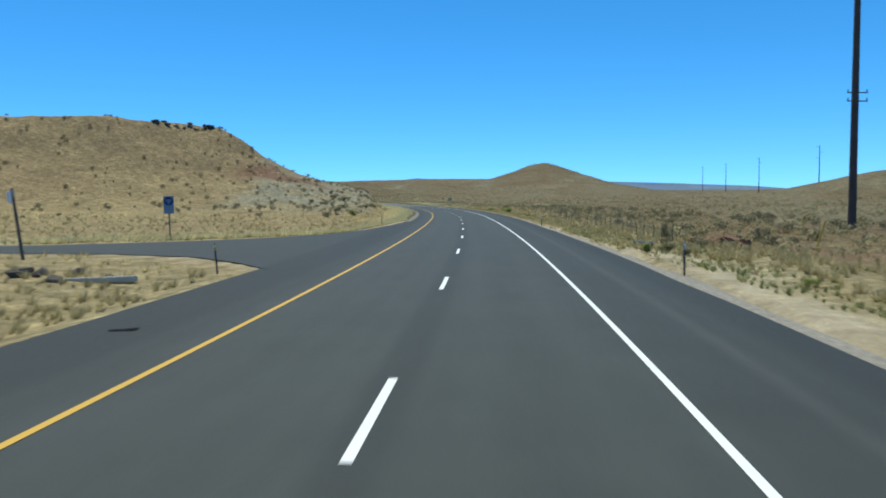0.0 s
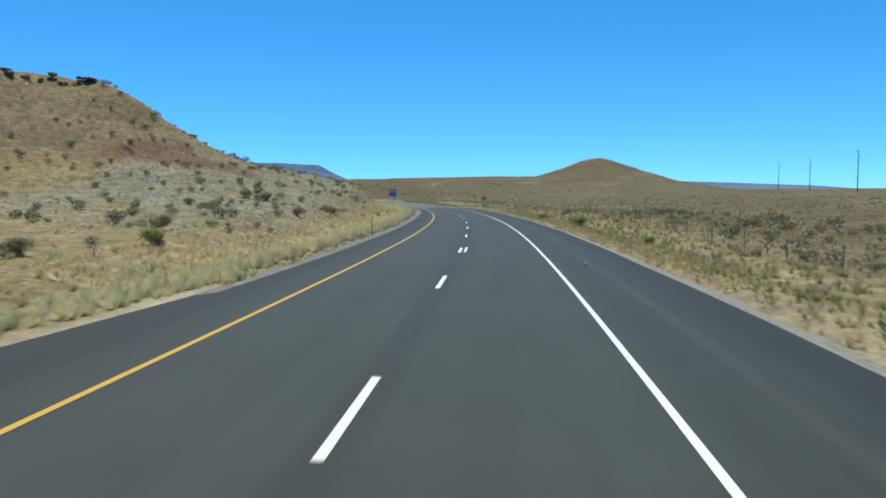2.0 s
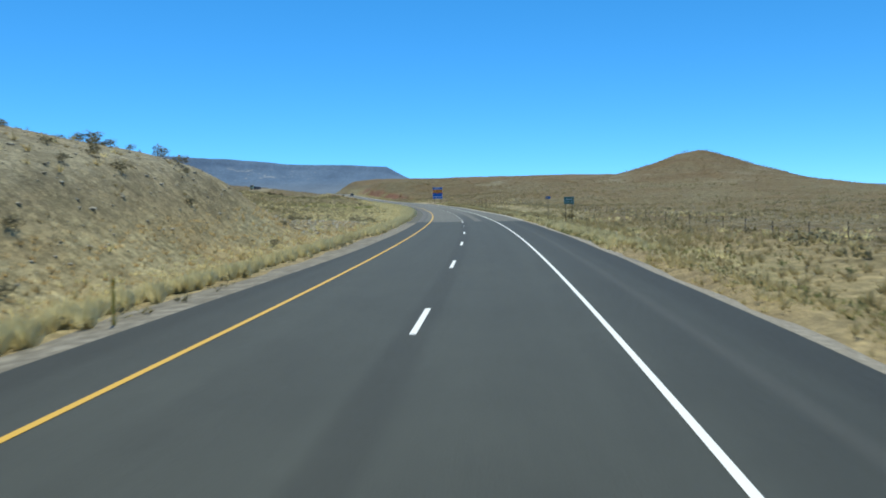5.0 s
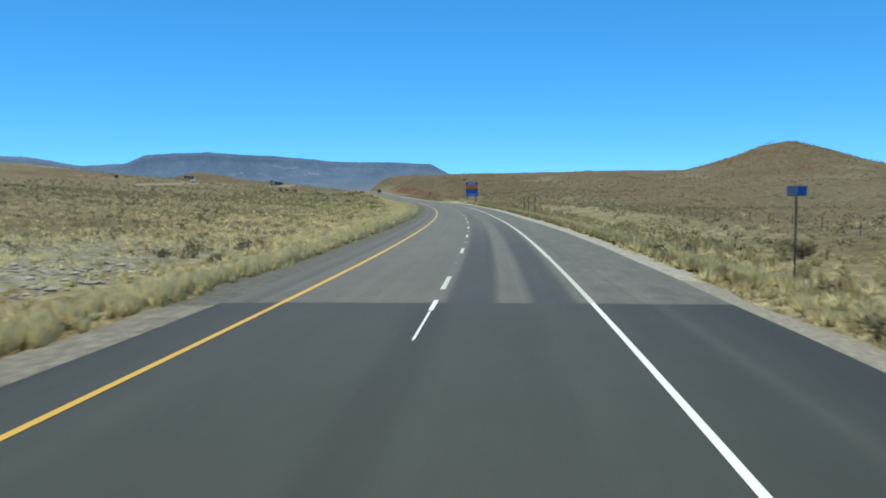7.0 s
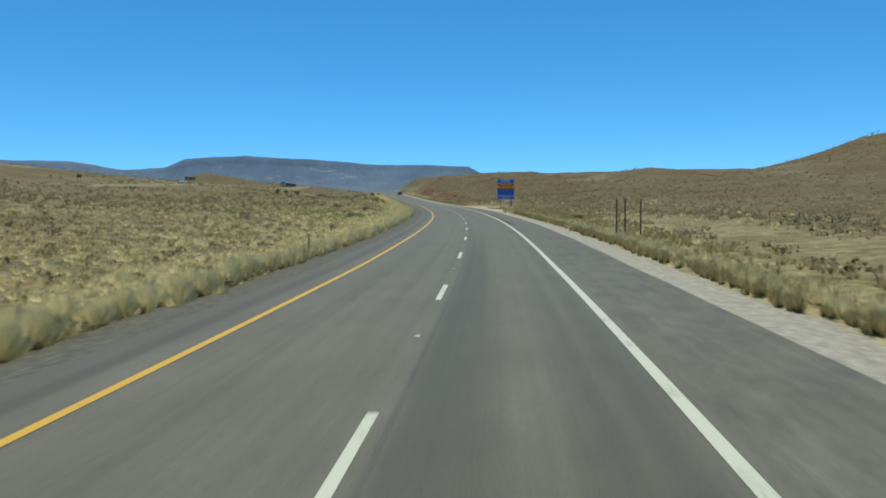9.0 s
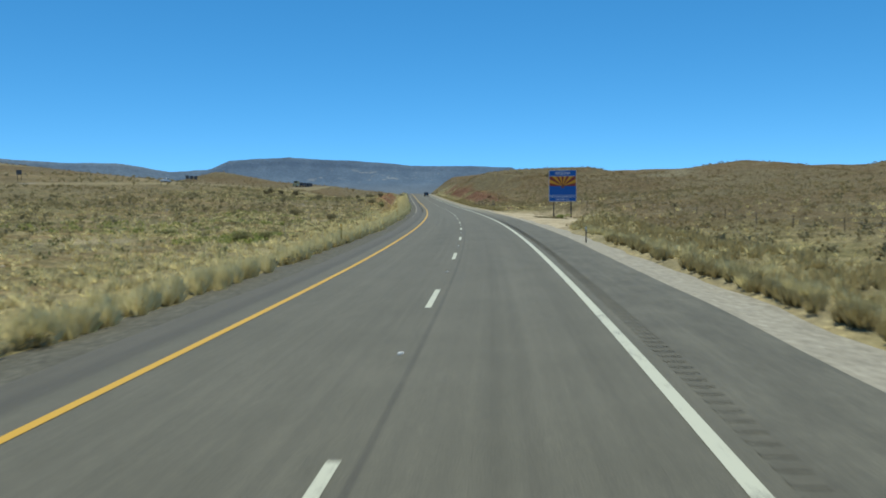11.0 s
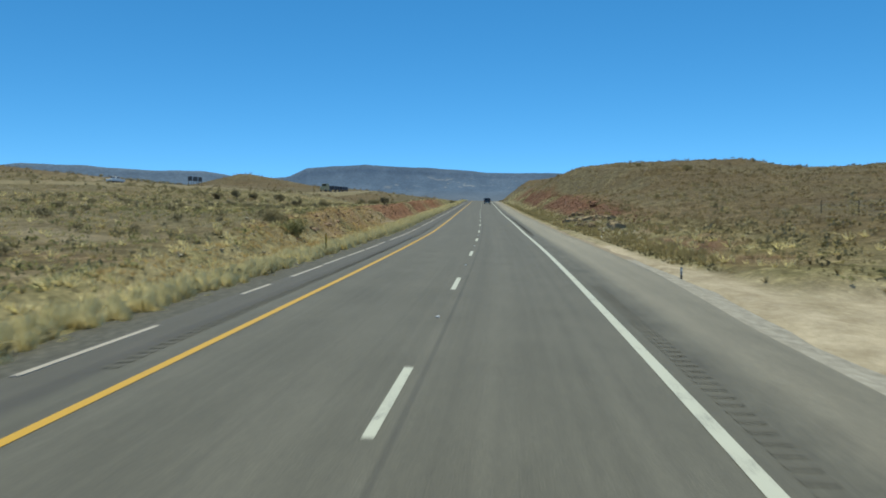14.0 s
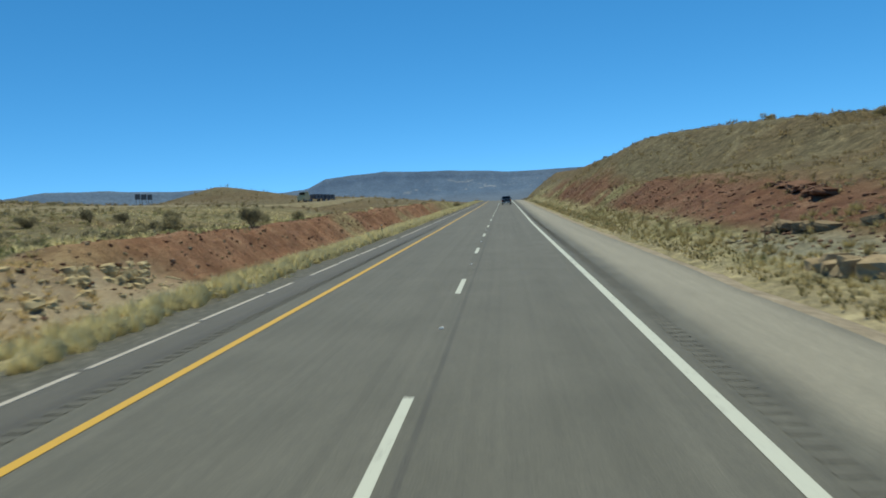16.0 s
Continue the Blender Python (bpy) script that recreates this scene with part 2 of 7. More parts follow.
def ramp(tree, source, stops):
    n = tree.nodes.new("ShaderNodeValToRGB")
    while len(n.color_ramp.elements) < len(stops):
        n.color_ramp.elements.new(0.5)
    for e, (at, c) in zip(n.color_ramp.elements, stops):
        e.position, e.color = at, (*c, 1) if len(c) == 3 else c
    tree.links.new(source, n.inputs[0])
    return n.outputs[0]


def grain(tree, scale, detail=6.0, rough=0.6, coord=None, stretch=None):
    n = node(tree, "ShaderNodeTexNoise", Scale=scale, Detail=detail, Roughness=rough)
    if coord is None:
        coord = tree.nodes.new("ShaderNodeNewGeometry").outputs["Position"]
    if stretch:
        mp = tree.nodes.new("ShaderNodeMapping")
        mp.inputs["Scale"].default_value = stretch
        tree.links.new(coord, mp.inputs["Vector"])
        coord = mp.outputs[0]
    tree.links.new(coord, n.inputs["Vector"])
    return n.outputs["Fac"]


def blend(tree, fac, a, b, mode='MIX'):
    n = tree.nodes.new("ShaderNodeMix")
    n.data_type, n.blend_type = 'RGBA', mode
    for socket, v in ((n.inputs[0], fac), (n.inputs[6], a), (n.inputs[7], b)):
        if isinstance(v, (int, float)):
            socket.default_value = v
        elif isinstance(v, tuple):
            socket.default_value = (*v, 1)
        else:
            tree.links.new(v, socket)
    return n.outputs[2]


def maths(tree, op, a, b=0.0, clamp=False):
    n = tree.nodes.new("ShaderNodeMath")
    n.operation, n.use_clamp = op, clamp
    for socket, v in ((n.inputs[0], a), (n.inputs[1], b)):
        if isinstance(v, (int, float)):
            socket.default_value = v
        else:
            tree.links.new(v, socket)
    return n.outputs[0]


def speckle(tree, scale, ragged):
    """A random value for each of many small ragged cells, as tufts and stones are seen from a distance."""
    at = tree.nodes.new("ShaderNodeNewGeometry").outputs["Position"]
    n = node(tree, "ShaderNodeTexNoise", Scale=scale * 1.7, Detail=4.0, Roughness=0.7)
    tree.links.new(at, n.inputs["Vector"])
    shift = tree.nodes.new("ShaderNodeVectorMath")
    shift.operation = 'MULTIPLY_ADD'
    tree.links.new(n.outputs["Color"], shift.inputs[0])
    shift.inputs[1].default_value = (ragged * 3, ragged * 3, ragged * 3)
    tree.links.new(at, shift.inputs[2])
    v = node(tree, "ShaderNodeTexVoronoi", Scale=scale)
    tree.links.new(shift.outputs[0], v.inputs["Vector"])
    sep = tree.nodes.new("ShaderNodeSeparateColor")
    tree.links.new(v.outputs["Color"], sep.inputs[0])
    return sep.outputs[0]


def bump(tree, b, source, strength, distance):
    n = node(tree, "ShaderNodeBump", Strength=strength, Distance=distance)
    tree.links.new(source, n.inputs["Height"])
    tree.links.new(n.outputs[0], b.inputs["Normal"])


def plain(name, colour, rough=0.6, vary=0.12, scale=3.0, metal=0.0, spec=0.4):
    """One paint or metal, with slight grime at two sizes."""
    m, t, b = material(name, rough, spec)
    b.inputs["Metallic"].default_value = metal
    big, fine = grain(t, scale, 4), grain(t, scale * 14, 3)
    mixed = maths(t, 'ADD', maths(t, 'MULTIPLY', big, 0.65), maths(t, 'MULTIPLY', fine, 0.35))
    lo, hi = tuple(c * (1 - vary) for c in colour), tuple(min(1, c * (1 + vary)) for c in colour)
    t.links.new(ramp(t, mixed, [(0.3, lo), (0.7, hi)]), b.inputs["Base Color"])
    return m


def ground_material():
    m, t, b = material("dry_ground", 0.95, 0.15)
    zone = t.nodes.new("ShaderNodeAttribute")
    zone.attribute_name = "zone"
    sep = t.nodes.new("ShaderNodeSeparateColor")
    t.links.new(zone.outputs["Color"], sep.inputs[0])
    red, sand, green = sep.outputs[0], sep.outputs[1], sep.outputs[2]
    scree = zone.outputs["Alpha"]
    broad, patch, mid, fine = grain(t, 0.018, 5), grain(t, 0.10, 6, 0.65), grain(t, 0.9, 6, 0.7), grain(t, 7.0, 5, 0.7)
    straw = ramp(t, patch, [(0.30, (0.215, 0.162, 0.083)), (0.45, (0.345, 0.275, 0.142)), (0.60, (0.265, 0.208, 0.106)), (0.75, (0.41, 0.335, 0.182))])
    earth = ramp(t, mid, [(0.28, (0.12, 0.088, 0.052)), (0.5, (0.225, 0.170, 0.100)), (0.72, (0.33, 0.265, 0.165))])
    base = blend(t, ramp(t, broad, [(0.38, (0, 0, 0)), (0.62, (1, 1, 1))]), straw, blend(t, 0.5, earth, straw))
    base = blend(t, ramp(t, mid, [(0.36, (0.5, 0.5, 0.5)), (0.55, (0, 0, 0))]), base, earth)
    olive = ramp(t, mid, [(0.30, (0.165, 0.145, 0.080)), (0.48, (0.270, 0.240, 0.135)), (0.66, (0.375, 0.335, 0.200))])
    base = blend(t, maths(t, 'MULTIPLY', green, maths(t, 'ADD', patch, 0.5), True), base, olive)
    moss = ramp(t, mid, [(0.32, (0.105, 0.102, 0.045)), (0.5, (0.185, 0.175, 0.080)), (0.68, (0.28, 0.255, 0.125))])
    drift = ramp(t, grain(t, 0.075, 6, 0.7, stretch=(1.0, 1.7, 1)), [(0.47, (0, 0, 0)), (0.57, (0.85, 0.85, 0.85))])
    base = blend(t, maths(t, 'MULTIPLY', green, drift, True), base, moss)
    cover = t.nodes.new("ShaderNodeAttribute")
    cover.attribute_name = "straw"
    matted = ramp(t, grain(t, 2.2, 6, 0.75), [(0.34, (0.205, 0.178, 0.102)), (0.5, (0.335, 0.296, 0.176)), (0.68, (0.45, 0.40, 0.25))])
    thin = ramp(t, grain(t, 0.16, 6, 0.75), [(0.40, (0.25, 0.25, 0.25)), (0.56, (1, 1, 1))])
    base = blend(t, maths(t, 'MULTIPLY', cover.outputs["Fac"], thin), base, matted)
    sage = t.nodes.new("ShaderNodeAttribute")
    sage.attribute_name = "sage"
    dim = ramp(t, mid, [(0.32, (0.110, 0.102, 0.060)), (0.5, (0.170, 0.158, 0.092)), (0.68, (0.24, 0.222, 0.132))])
    flats = ramp(t, grain(t, 0.055, 6, 0.68, stretch=(0.75, 1.5, 1)), [(0.44, (0, 0, 0)), (0.54, (1, 1, 1))])
    base = blend(t, maths(t, 'MULTIPLY', sage.outputs["Fac"], flats, True), base, dim)
    soil = ramp(t, grain(t, 0.10, 5, 0.6, stretch=(0.7, 1.6, 1)), [(0.60, (0, 0, 0)), (0.67, (0.85, 0.85, 0.85))])
    base = blend(t, maths(t, 'MULTIPLY', sage.outputs["Fac"], soil, True), base, ramp(t, mid, [(0.3, (0.34, 0.265, 0.18)), (0.7, (0.50, 0.41, 0.30))]))
    rusty = ramp(t, grain(t, 0.13, 6, 0.7, stretch=(0.8, 1.4, 1)), [(0.50, (0, 0, 0)), (0.60, (0.6, 0.6, 0.6))])
    base = blend(t, maths(t, 'MULTIPLY', sage.outputs["Fac"], rusty, True), base, ramp(t, mid, [(0.32, (0.17, 0.115, 0.058)), (0.5, (0.27, 0.190, 0.098)), (0.68, (0.38, 0.285, 0.155))]))
    hill = t.nodes.new("ShaderNodeAttribute")
    hill.attribute_name = "hill"
    scrub = ramp(t, maths(t, 'ADD', maths(t, 'MULTIPLY', mid, 0.6), maths(t, 'MULTIPLY', patch, 0.4)), [(0.32, (0.074, 0.055, 0.030)), (0.5, (0.134, 0.100, 0.056)), (0.68, (0.216, 0.165, 0.096))])
    grey = ramp(t, mid, [(0.32, (0.085, 0.072, 0.044)), (0.5, (0.150, 0.128, 0.079)), (0.68, (0.222, 0.193, 0.124))])
    scrub = blend(t, ramp(t, grain(t, 0.035, 6, 0.65), [(0.44, (0, 0, 0)), (0.58, (1, 1, 1))]), scrub, grey)
    base = blend(t, maths(t, 'MULTIPLY', hill.outputs["Fac"], 0.92), base, scrub)
    pale = ramp(t, mid, [(0.3, (0.180, 0.170, 0.122)), (0.5, (0.255, 0.246, 0.182)), (0.66, (0.310, 0.300, 0.228)), (0.78, (0.44, 0.42, 0.335))])
    base = blend(t, maths(t, 'MULTIPLY', scree, maths(t, 'ADD', patch, 0.5), True), base, pale)
    tufted = [speckle(t, 2.6, 0.30), speckle(t, 6.5, 0.14)]
    for cell, amount in zip(tufted, (0.55, 0.5)):
        base = blend(t, amount, base, ramp(t, cell, [(0.0, (0.52, 0.52, 0.48)), (0.3, (0.78, 0.78, 0.74)), (0.6, (1.02, 1.02, 1.0)), (0.85, (1.25, 1.24, 1.17)), (1.0, (1.5, 1.47, 1.36))]), 'MULTIPLY')
    sandy = ramp(t, mid, [(0.3, (0.37, 0.315, 0.22)), (0.7, (0.54, 0.475, 0.355))])
    scuff = ramp(t, grain(t, 0.33, 6, 0.7, stretch=(1.0, 0.45, 1)), [(0.36, (0.70, 0.68, 0.64)), (0.5, (1, 1, 1)), (0.66, (1.18, 1.18, 1.17))])
    sandy = blend(t, 0.8, sandy, scuff, 'MULTIPLY')
    base = blend(t, sand, base, sandy)
    rust = ramp(t, grain(t, 0.7, 7, 0.7, stretch=(1, 1, 0.3)), [(0.28, (0.078, 0.038, 0.024)), (0.46, (0.165, 0.082, 0.050)), (0.62, (0.225, 0.128, 0.080)), (0.78, (0.31, 0.225, 0.15))])
    warm = t.nodes.new("ShaderNodeAttribute")
    warm.attribute_name = "warm"
    clay = ramp(t, grain(t, 0.7, 7, 0.7, stretch=(1, 1, 0.3)), [(0.28, (0.21, 0.100, 0.056)), (0.46, (0.345, 0.185, 0.105)), (0.62, (0.44, 0.265, 0.158)), (0.78, (0.54, 0.40, 0.27))])
    base = blend(t, red, base, blend(t, warm.outputs["Fac"], rust, clay))
    clump = grain(t, 0.42, 6, 0.78)
    base = blend(t, maths(t, 'SUBTRACT', 0.62, maths(t, 'MULTIPLY', sand, 0.45)), base, ramp(t, clump, [(0.36, (0.62, 0.63, 0.60)), (0.5, (1.0, 1.0, 1.0)), (0.64, (1.28, 1.27, 1.25))]), 'MULTIPLY')
    base = blend(t, 0.5, base, ramp(t, fine, [(0.3, (0.55, 0.52, 0.5)), (0.7, (1.3, 1.3, 1.3))]), 'MULTIPLY')
    t.links.new(base, b.inputs["Base Color"])
    rugged = maths(t, 'ADD', maths(t, 'MULTIPLY', red, grain(t, 2.6, 6, 0.75)), maths(t, 'ADD', maths(t, 'MULTIPLY', mid, 0.45), maths(t, 'ADD', maths(t, 'MULTIPLY', fine, 0.4), maths(t, 'MULTIPLY', maths(t, 'SUBTRACT', 1.0, sand), maths(t, 'MULTIPLY', tufted[0], 0.25)))))
    bump(t, b, rugged, 0.75, 0.25)
    return m


def asphalt_material(name, dark, light, worn):
    """Pavement; its UV map holds metres along and across the road."""
    m, t, b = material(name, 0.75, 0.3)
    uv = t.nodes.new("ShaderNodeUVMap")
    uv.uv_map = "road"
    sx = t.nodes.new("ShaderNodeSeparateXYZ")
    t.links.new(uv.outputs[0], sx.inputs[0])
    along, across = sx.outputs[0], sx.outputs[1]
    streak = grain(t, 1.0, 5, 0.6, uv.outputs[0], (0.02, 1.1, 1))
    blot, fine, stone = grain(t, 0.35, 5, 0.6, uv.outputs[0]), grain(t, 9.0, 5, 0.7, uv.outputs[0]), grain(t, 60.0, 2, 0.6, uv.outputs[0])
    mixv = maths(t, 'ADD', maths(t, 'MULTIPLY', streak, 0.5), maths(t, 'MULTIPLY', blot, 0.5))
    base = ramp(t, mixv, [(0.32, dark), (0.68, light)])

    def band(source, lo, hi, soft):
        up = node(t, "ShaderNodeMapRange", From_Min=lo - soft, From_Max=lo + soft)
        dn = node(t, "ShaderNodeMapRange", From_Min=hi - soft, From_Max=hi + soft)
        for n in (up, dn):
            n.interpolation_type = 'SMOOTHSTEP'
            t.links.new(source, n.inputs["Value"])
        return maths(t, 'SUBTRACT', up.outputs[0], dn.outputs[0], True)
    if worn:
        # sealed wheel tracks in the driven lane, fading out along the way
        fade = node(t, "ShaderNodeMapRange", From_Min=246.0, From_Max=300.0, To_Min=1.0, To_Max=0.0)
        t.links.new(along, fade.inputs["Value"])
        tracks = maths(t, 'ADD', band(across, 0.25, 1.45, 0.16), band(across, 2.25, 3.35, 0.2), True)
        tail = node(t, "ShaderNodeMapRange", From_Min=300.0, From_Max=330.0, To_Min=0.55, To_Max=0.0)
        t.links.new(along, tail.inputs["Value"])
        w = maths(t, 'MAXIMUM', maths(t, 'MULTIPLY', tracks, fade.outputs[0]), maths(t, 'MULTIPLY', band(across, 0.3, 1.2, 0.2), tail.outputs[0]))
        base = blend(t, maths(t, 'MULTIPLY', w, maths(t, 'ADD', 0.62, maths(t, 'MULTIPLY', blot, 0.5)), True), base, (0.040, 0.0435, 0.041))
        # long narrow streaks, rough darker shoulder
        fibre = grain(t, 1.0, 3, 0.6, uv.outputs[0], (0.012, 4.5, 1))
        base = blend(t, 0.4, base, ramp(t, fibre, [(0.34, (0.82, 0.82, 0.83)), (0.5, (1, 1, 1)), (0.66, (1.16, 1.16, 1.15))]), 'MULTIPLY')
        mottle = ramp(t, grain(t, 1.3, 6, 0.75, uv.outputs[0], (0.5, 1.0, 1)), [(0.34, (0.70, 0.70, 0.71)), (0.5, (0.94, 0.94, 0.94)), (0.66, (1.2, 1.2, 1.19))])
        base = blend(t, maths(t, 'MULTIPLY', band(across, 3.95, 9.0, 0.12), 0.9), base, mottle, 'MULTIPLY')
        seam = maths(t, 'MULTIPLY', band(across, -4.75, -4.35, 0.12), maths(t, 'ADD', streak, 0.35), True)
        base = blend(t, maths(t, 'MULTIPLY', seam, 0.7), base, (0.062, 0.061, 0.056))
        # lane joint and dusty outer shoulder
        joint = maths(t, 'MULTIPLY', band(across, 0.22, 0.30, 0.02), grain(t, 0.8, 4, 0.6, uv.outputs[0]))
        base = blend(t, maths(t, 'MULTIPLY', joint, 0.7), base, (0.05, 0.05, 0.05))
        dusty = node(t, "ShaderNodeMapRange", From_Min=400.0, From_Max=470.0, To_Min=0.0, To_Max=1.0)
        t.links.new(along, dusty.inputs["Value"])
        dust = maths(t, 'MULTIPLY', maths(t, 'MULTIPLY', band(across, 4.8, 6.9, 0.5), dusty.outputs[0]), maths(t, 'ADD', streak, 0.38), True)
        base = blend(t, dust, base, (0.285, 0.266, 0.210))
        gut = maths(t, 'MULTIPLY', band(across, -7.0, -4.5, 0.35), maths(t, 'ADD', blot, 0.2), True)
        base = blend(t, maths(t, 'MULTIPLY', gut, 0.6), base, (0.085, 0.08, 0.076))
    else:
        tracks = maths(t, 'ADD', maths(t, 'ADD', band(across, 0.75, 1.25, 0.35), band(across, 2.5, 3.0, 0.35)), maths(t, 'ADD', band(across, -3.0, -2.5, 0.35), band(across, -1.3, -0.8, 0.35)), True)
        base = blend(t, maths(t, 'MULTIPLY', tracks, 0.35), base, light)
        edge = maths(t, 'ADD', band(across, 4.0, 9.0, 0.3), band(across, -40.0, -4.2, 0.3), True)
        base = blend(t, maths(t, 'MULTIPLY', edge, 0.5), base, tuple(c * 0.84 for c in dark))
        rim = maths(t, 'ADD', band(across, 5.95, 9.0, 0.3), band(across, -7.4, -5.0, 0.25), True)
        base = blend(t, maths(t, 'MULTIPLY', rim, 0.6), base, tuple(c * 0.58 for c in dark))
        dusty = maths(t, 'MULTIPLY', band(across, 5.0, 5.3, 0.14), grain(t, 1.0, 4, 0.6, uv.outputs[0], (0.05, 1.0, 1)), True)
        base = blend(t, maths(t, 'MULTIPLY', dusty, 0.3), base, (0.12, 0.12, 0.11))
        joint = maths(t, 'MULTIPLY', band(across, -0.30, 0.34, 0.14), maths(t, 'ADD', streak, 0.3), True)
        base = blend(t, maths(t, 'MULTIPLY', joint, 0.5), base, tuple(c * 0.62 for c in dark))
    cloud = grain(t, 1.6, 6, 0.7, uv.outputs[0], (0.35, 1.0, 1))
    base = blend(t, 0.28, base, ramp(t, cloud, [(0.35, (0.78, 0.79, 0.79)), (0.65, (1.2, 1.19, 1.17))]), 'MULTIPLY')
    base = blend(t, 0.7, base, ramp(t, fine, [(0.3, (0.72, 0.72, 0.72)), (0.7, (1.22, 1.22, 1.22))]), 'MULTIPLY')
    base = blend(t, 0.6, base, ramp(t, stone, [(0.35, (0.5, 0.5, 0.5)), (0.65, (1.5, 1.5, 1.5))]), 'MULTIPLY')
    t.links.new(base, b.inputs["Base Color"])
    t.links.new(ramp(t, fine, [(0.3, (0.66,) * 3), (0.7, (0.84,) * 3)]), b.inputs["Roughness"])
    bump(t, b, maths(t, 'ADD', stone, fine), 0.35, 0.012)
    return m


def paint_material(name, colour, under, wear):
    m, t, b = material(name, 0.6, 0.4)
    g = maths(t, 'ADD', maths(t, 'MULTIPLY', grain(t, 14.0, 6, 0.75), 0.6), maths(t, 'MULTIPLY', grain(t, 1.2, 4), 0.4))
    t.links.new(blend(t, ramp(t, g, [(wear - 0.06, (1, 1, 1)), (wear + 0.06, (0, 0, 0))]), colour, under), b.inputs["Base Color"])
    return m


def leaf_material(name, stops, rough=0.75, through_light=0.25):
    """Leaves or blades, each one of its own shade."""
    m, t, b = material(name, rough, 0.25)
    geo = t.nodes.new("ShaderNodeNewGeometry")
    colour = ramp(t, geo.outputs["Random Per Island"], stops)
    patch = grain(t, 0.35, 4, 0.6)
    colour = blend(t, 0.6, colour, ramp(t, patch, [(0.3, (0.74, 0.75, 0.72)), (0.7, (1.25, 1.22, 1.16))]), 'MULTIPLY')
    t.links.new(colour, b.inputs["Base Color"])
    # small leaves and fibres scatter light upward however each one is turned
    up = t.nodes.new("ShaderNodeVectorMath")
    up.operation = 'MULTIPLY_ADD'
    t.links.new(geo.outputs["Normal"], up.inputs[0])
    up.inputs[1].default_value, up.inputs[2].default_value = (0.45, 0.45, 0.45), (0, 0, 0.95)
    unit = t.nodes.new("ShaderNodeVectorMath")
    unit.operation = 'NORMALIZE'
    t.links.new(up.outputs[0], unit.inputs[0])
    t.links.new(unit.outputs[0], b.inputs["Normal"])
    tr = t.nodes.new("ShaderNodeBsdfTranslucent")
    t.links.new(colour, tr.inputs["Color"])
    mx = t.nodes.new("ShaderNodeMixShader")
    mx.inputs[0].default_value = through_light
    t.links.new(b.outputs[0], mx.inputs[1])
    t.links.new(tr.outputs[0], mx.inputs[2])
    t.links.new(mx.outputs[0], t.nodes["Material Output"].inputs["Surface"])
    return m


def rock_material(name, dark, mid, light, scale=1.2, pieces=0.35):
    m, t, b = material(name, 0.92, 0.2)
    g, f = grain(t, scale, 7, 0.65), grain(t, scale * 12, 5, 0.7)
    geo = t.nodes.new("ShaderNodeNewGeometry")
    mixv = maths(t, 'ADD', maths(t, 'MULTIPLY', g, 1 - pieces), maths(t, 'MULTIPLY', geo.outputs["Random Per Island"], pieces))
    c = ramp(t, mixv, [(0.25, dark), (0.5, mid), (0.75, light)])
    c = blend(t, 0.5, c, ramp(t, f, [(0.3, (0.55, 0.55, 0.55)), (0.7, (1.35, 1.35, 1.35))]), 'MULTIPLY')
    t.links.new(c, b.inputs["Base Color"])
    bump(t, b, f, 0.7, 0.25 / (scale * 12))
    return m


GROUND = ground_material()
ASPHALT_NEW = asphalt_material("fresh_asphalt", (0.0355, 0.0400, 0.0352), (0.0505, 0.0570, 0.0500), False)
ASPHALT_OLD = asphalt_material("worn_asphalt", (0.098, 0.097, 0.080), (0.138, 0.136, 0.113), True)
YELLOW = paint_material("yellow_line_paint", (0.56, 0.335, 0.038), (0.12, 0.11, 0.09), 0.34)
WHITE_NEW = paint_material("white_line_paint", (0.72, 0.73, 0.71), (0.10, 0.10, 0.10), 0.36)
WHITE_OLD = paint_material("worn_white_paint", (0.50, 0.52, 0.44), (0.16, 0.16, 0.15), 0.40)
GRAVEL = rock_material("roadside_gravel", (0.14, 0.124, 0.096), (0.25, 0.227, 0.182), (0.40, 0.37, 0.305), 7.0, 0.0)
DUSTY_GRAVEL = rock_material("dusty_gravel", (0.105, 0.096, 0.076), (0.185, 0.170, 0.137), (0.32, 0.298, 0.245), 2.4, 0.0)
PALE_GRAVEL = rock_material("pale_gravel", (0.20, 0.188, 0.158), (0.325, 0.308, 0.262), (0.47, 0.45, 0.39), 4.0, 0.0)
DARK_GRAVEL = rock_material("tarry_gravel", (0.062, 0.062, 0.053), (0.108, 0.107, 0.091), (0.185, 0.18, 0.152), 5.0, 0.0)
OLIVE_WEED = leaf_material("olive_weeds", [(0.0, (0.085, 0.080, 0.036)), (0.5, (0.145, 0.135, 0.064)), (0.85, (0.20, 0.185, 0.092)), (1.0, (0.165, 0.135, 0.066))], 0.8, 0.3)
FRESH_GRASS = leaf_material("fresh_grass", [(0.0, (0.13, 0.16, 0.045)), (0.5, (0.21, 0.245, 0.075)), (0.85, (0.29, 0.30, 0.11)), (1.0, (0.36, 0.32, 0.15))], 0.75, 0.35)
STRAW = leaf_material("straw_grass", [(0.0, (0.57, 0.495, 0.255)), (0.4, (0.76, 0.68, 0.385)), (0.75, (0.84, 0.765, 0.475)), (1.0, (0.60, 0.57, 0.27))], 0.7, 0.6)
DULL_GRASS = leaf_material("dull_grass", [(0.0, (0.30, 0.24, 0.112)), (0.45, (0.46, 0.385, 0.195)), (0.8, (0.55, 0.475, 0.26)), (1.0, (0.29, 0.28, 0.115))], 0.75, 0.5)
SAGE = leaf_material("sage_leaves", [(0.0, (0.165, 0.152, 0.086)), (0.5, (0.270, 0.248, 0.142)), (0.85, (0.345, 0.312, 0.186)), (1.0, (0.30, 0.242, 0.145))], 0.75, 0.45)
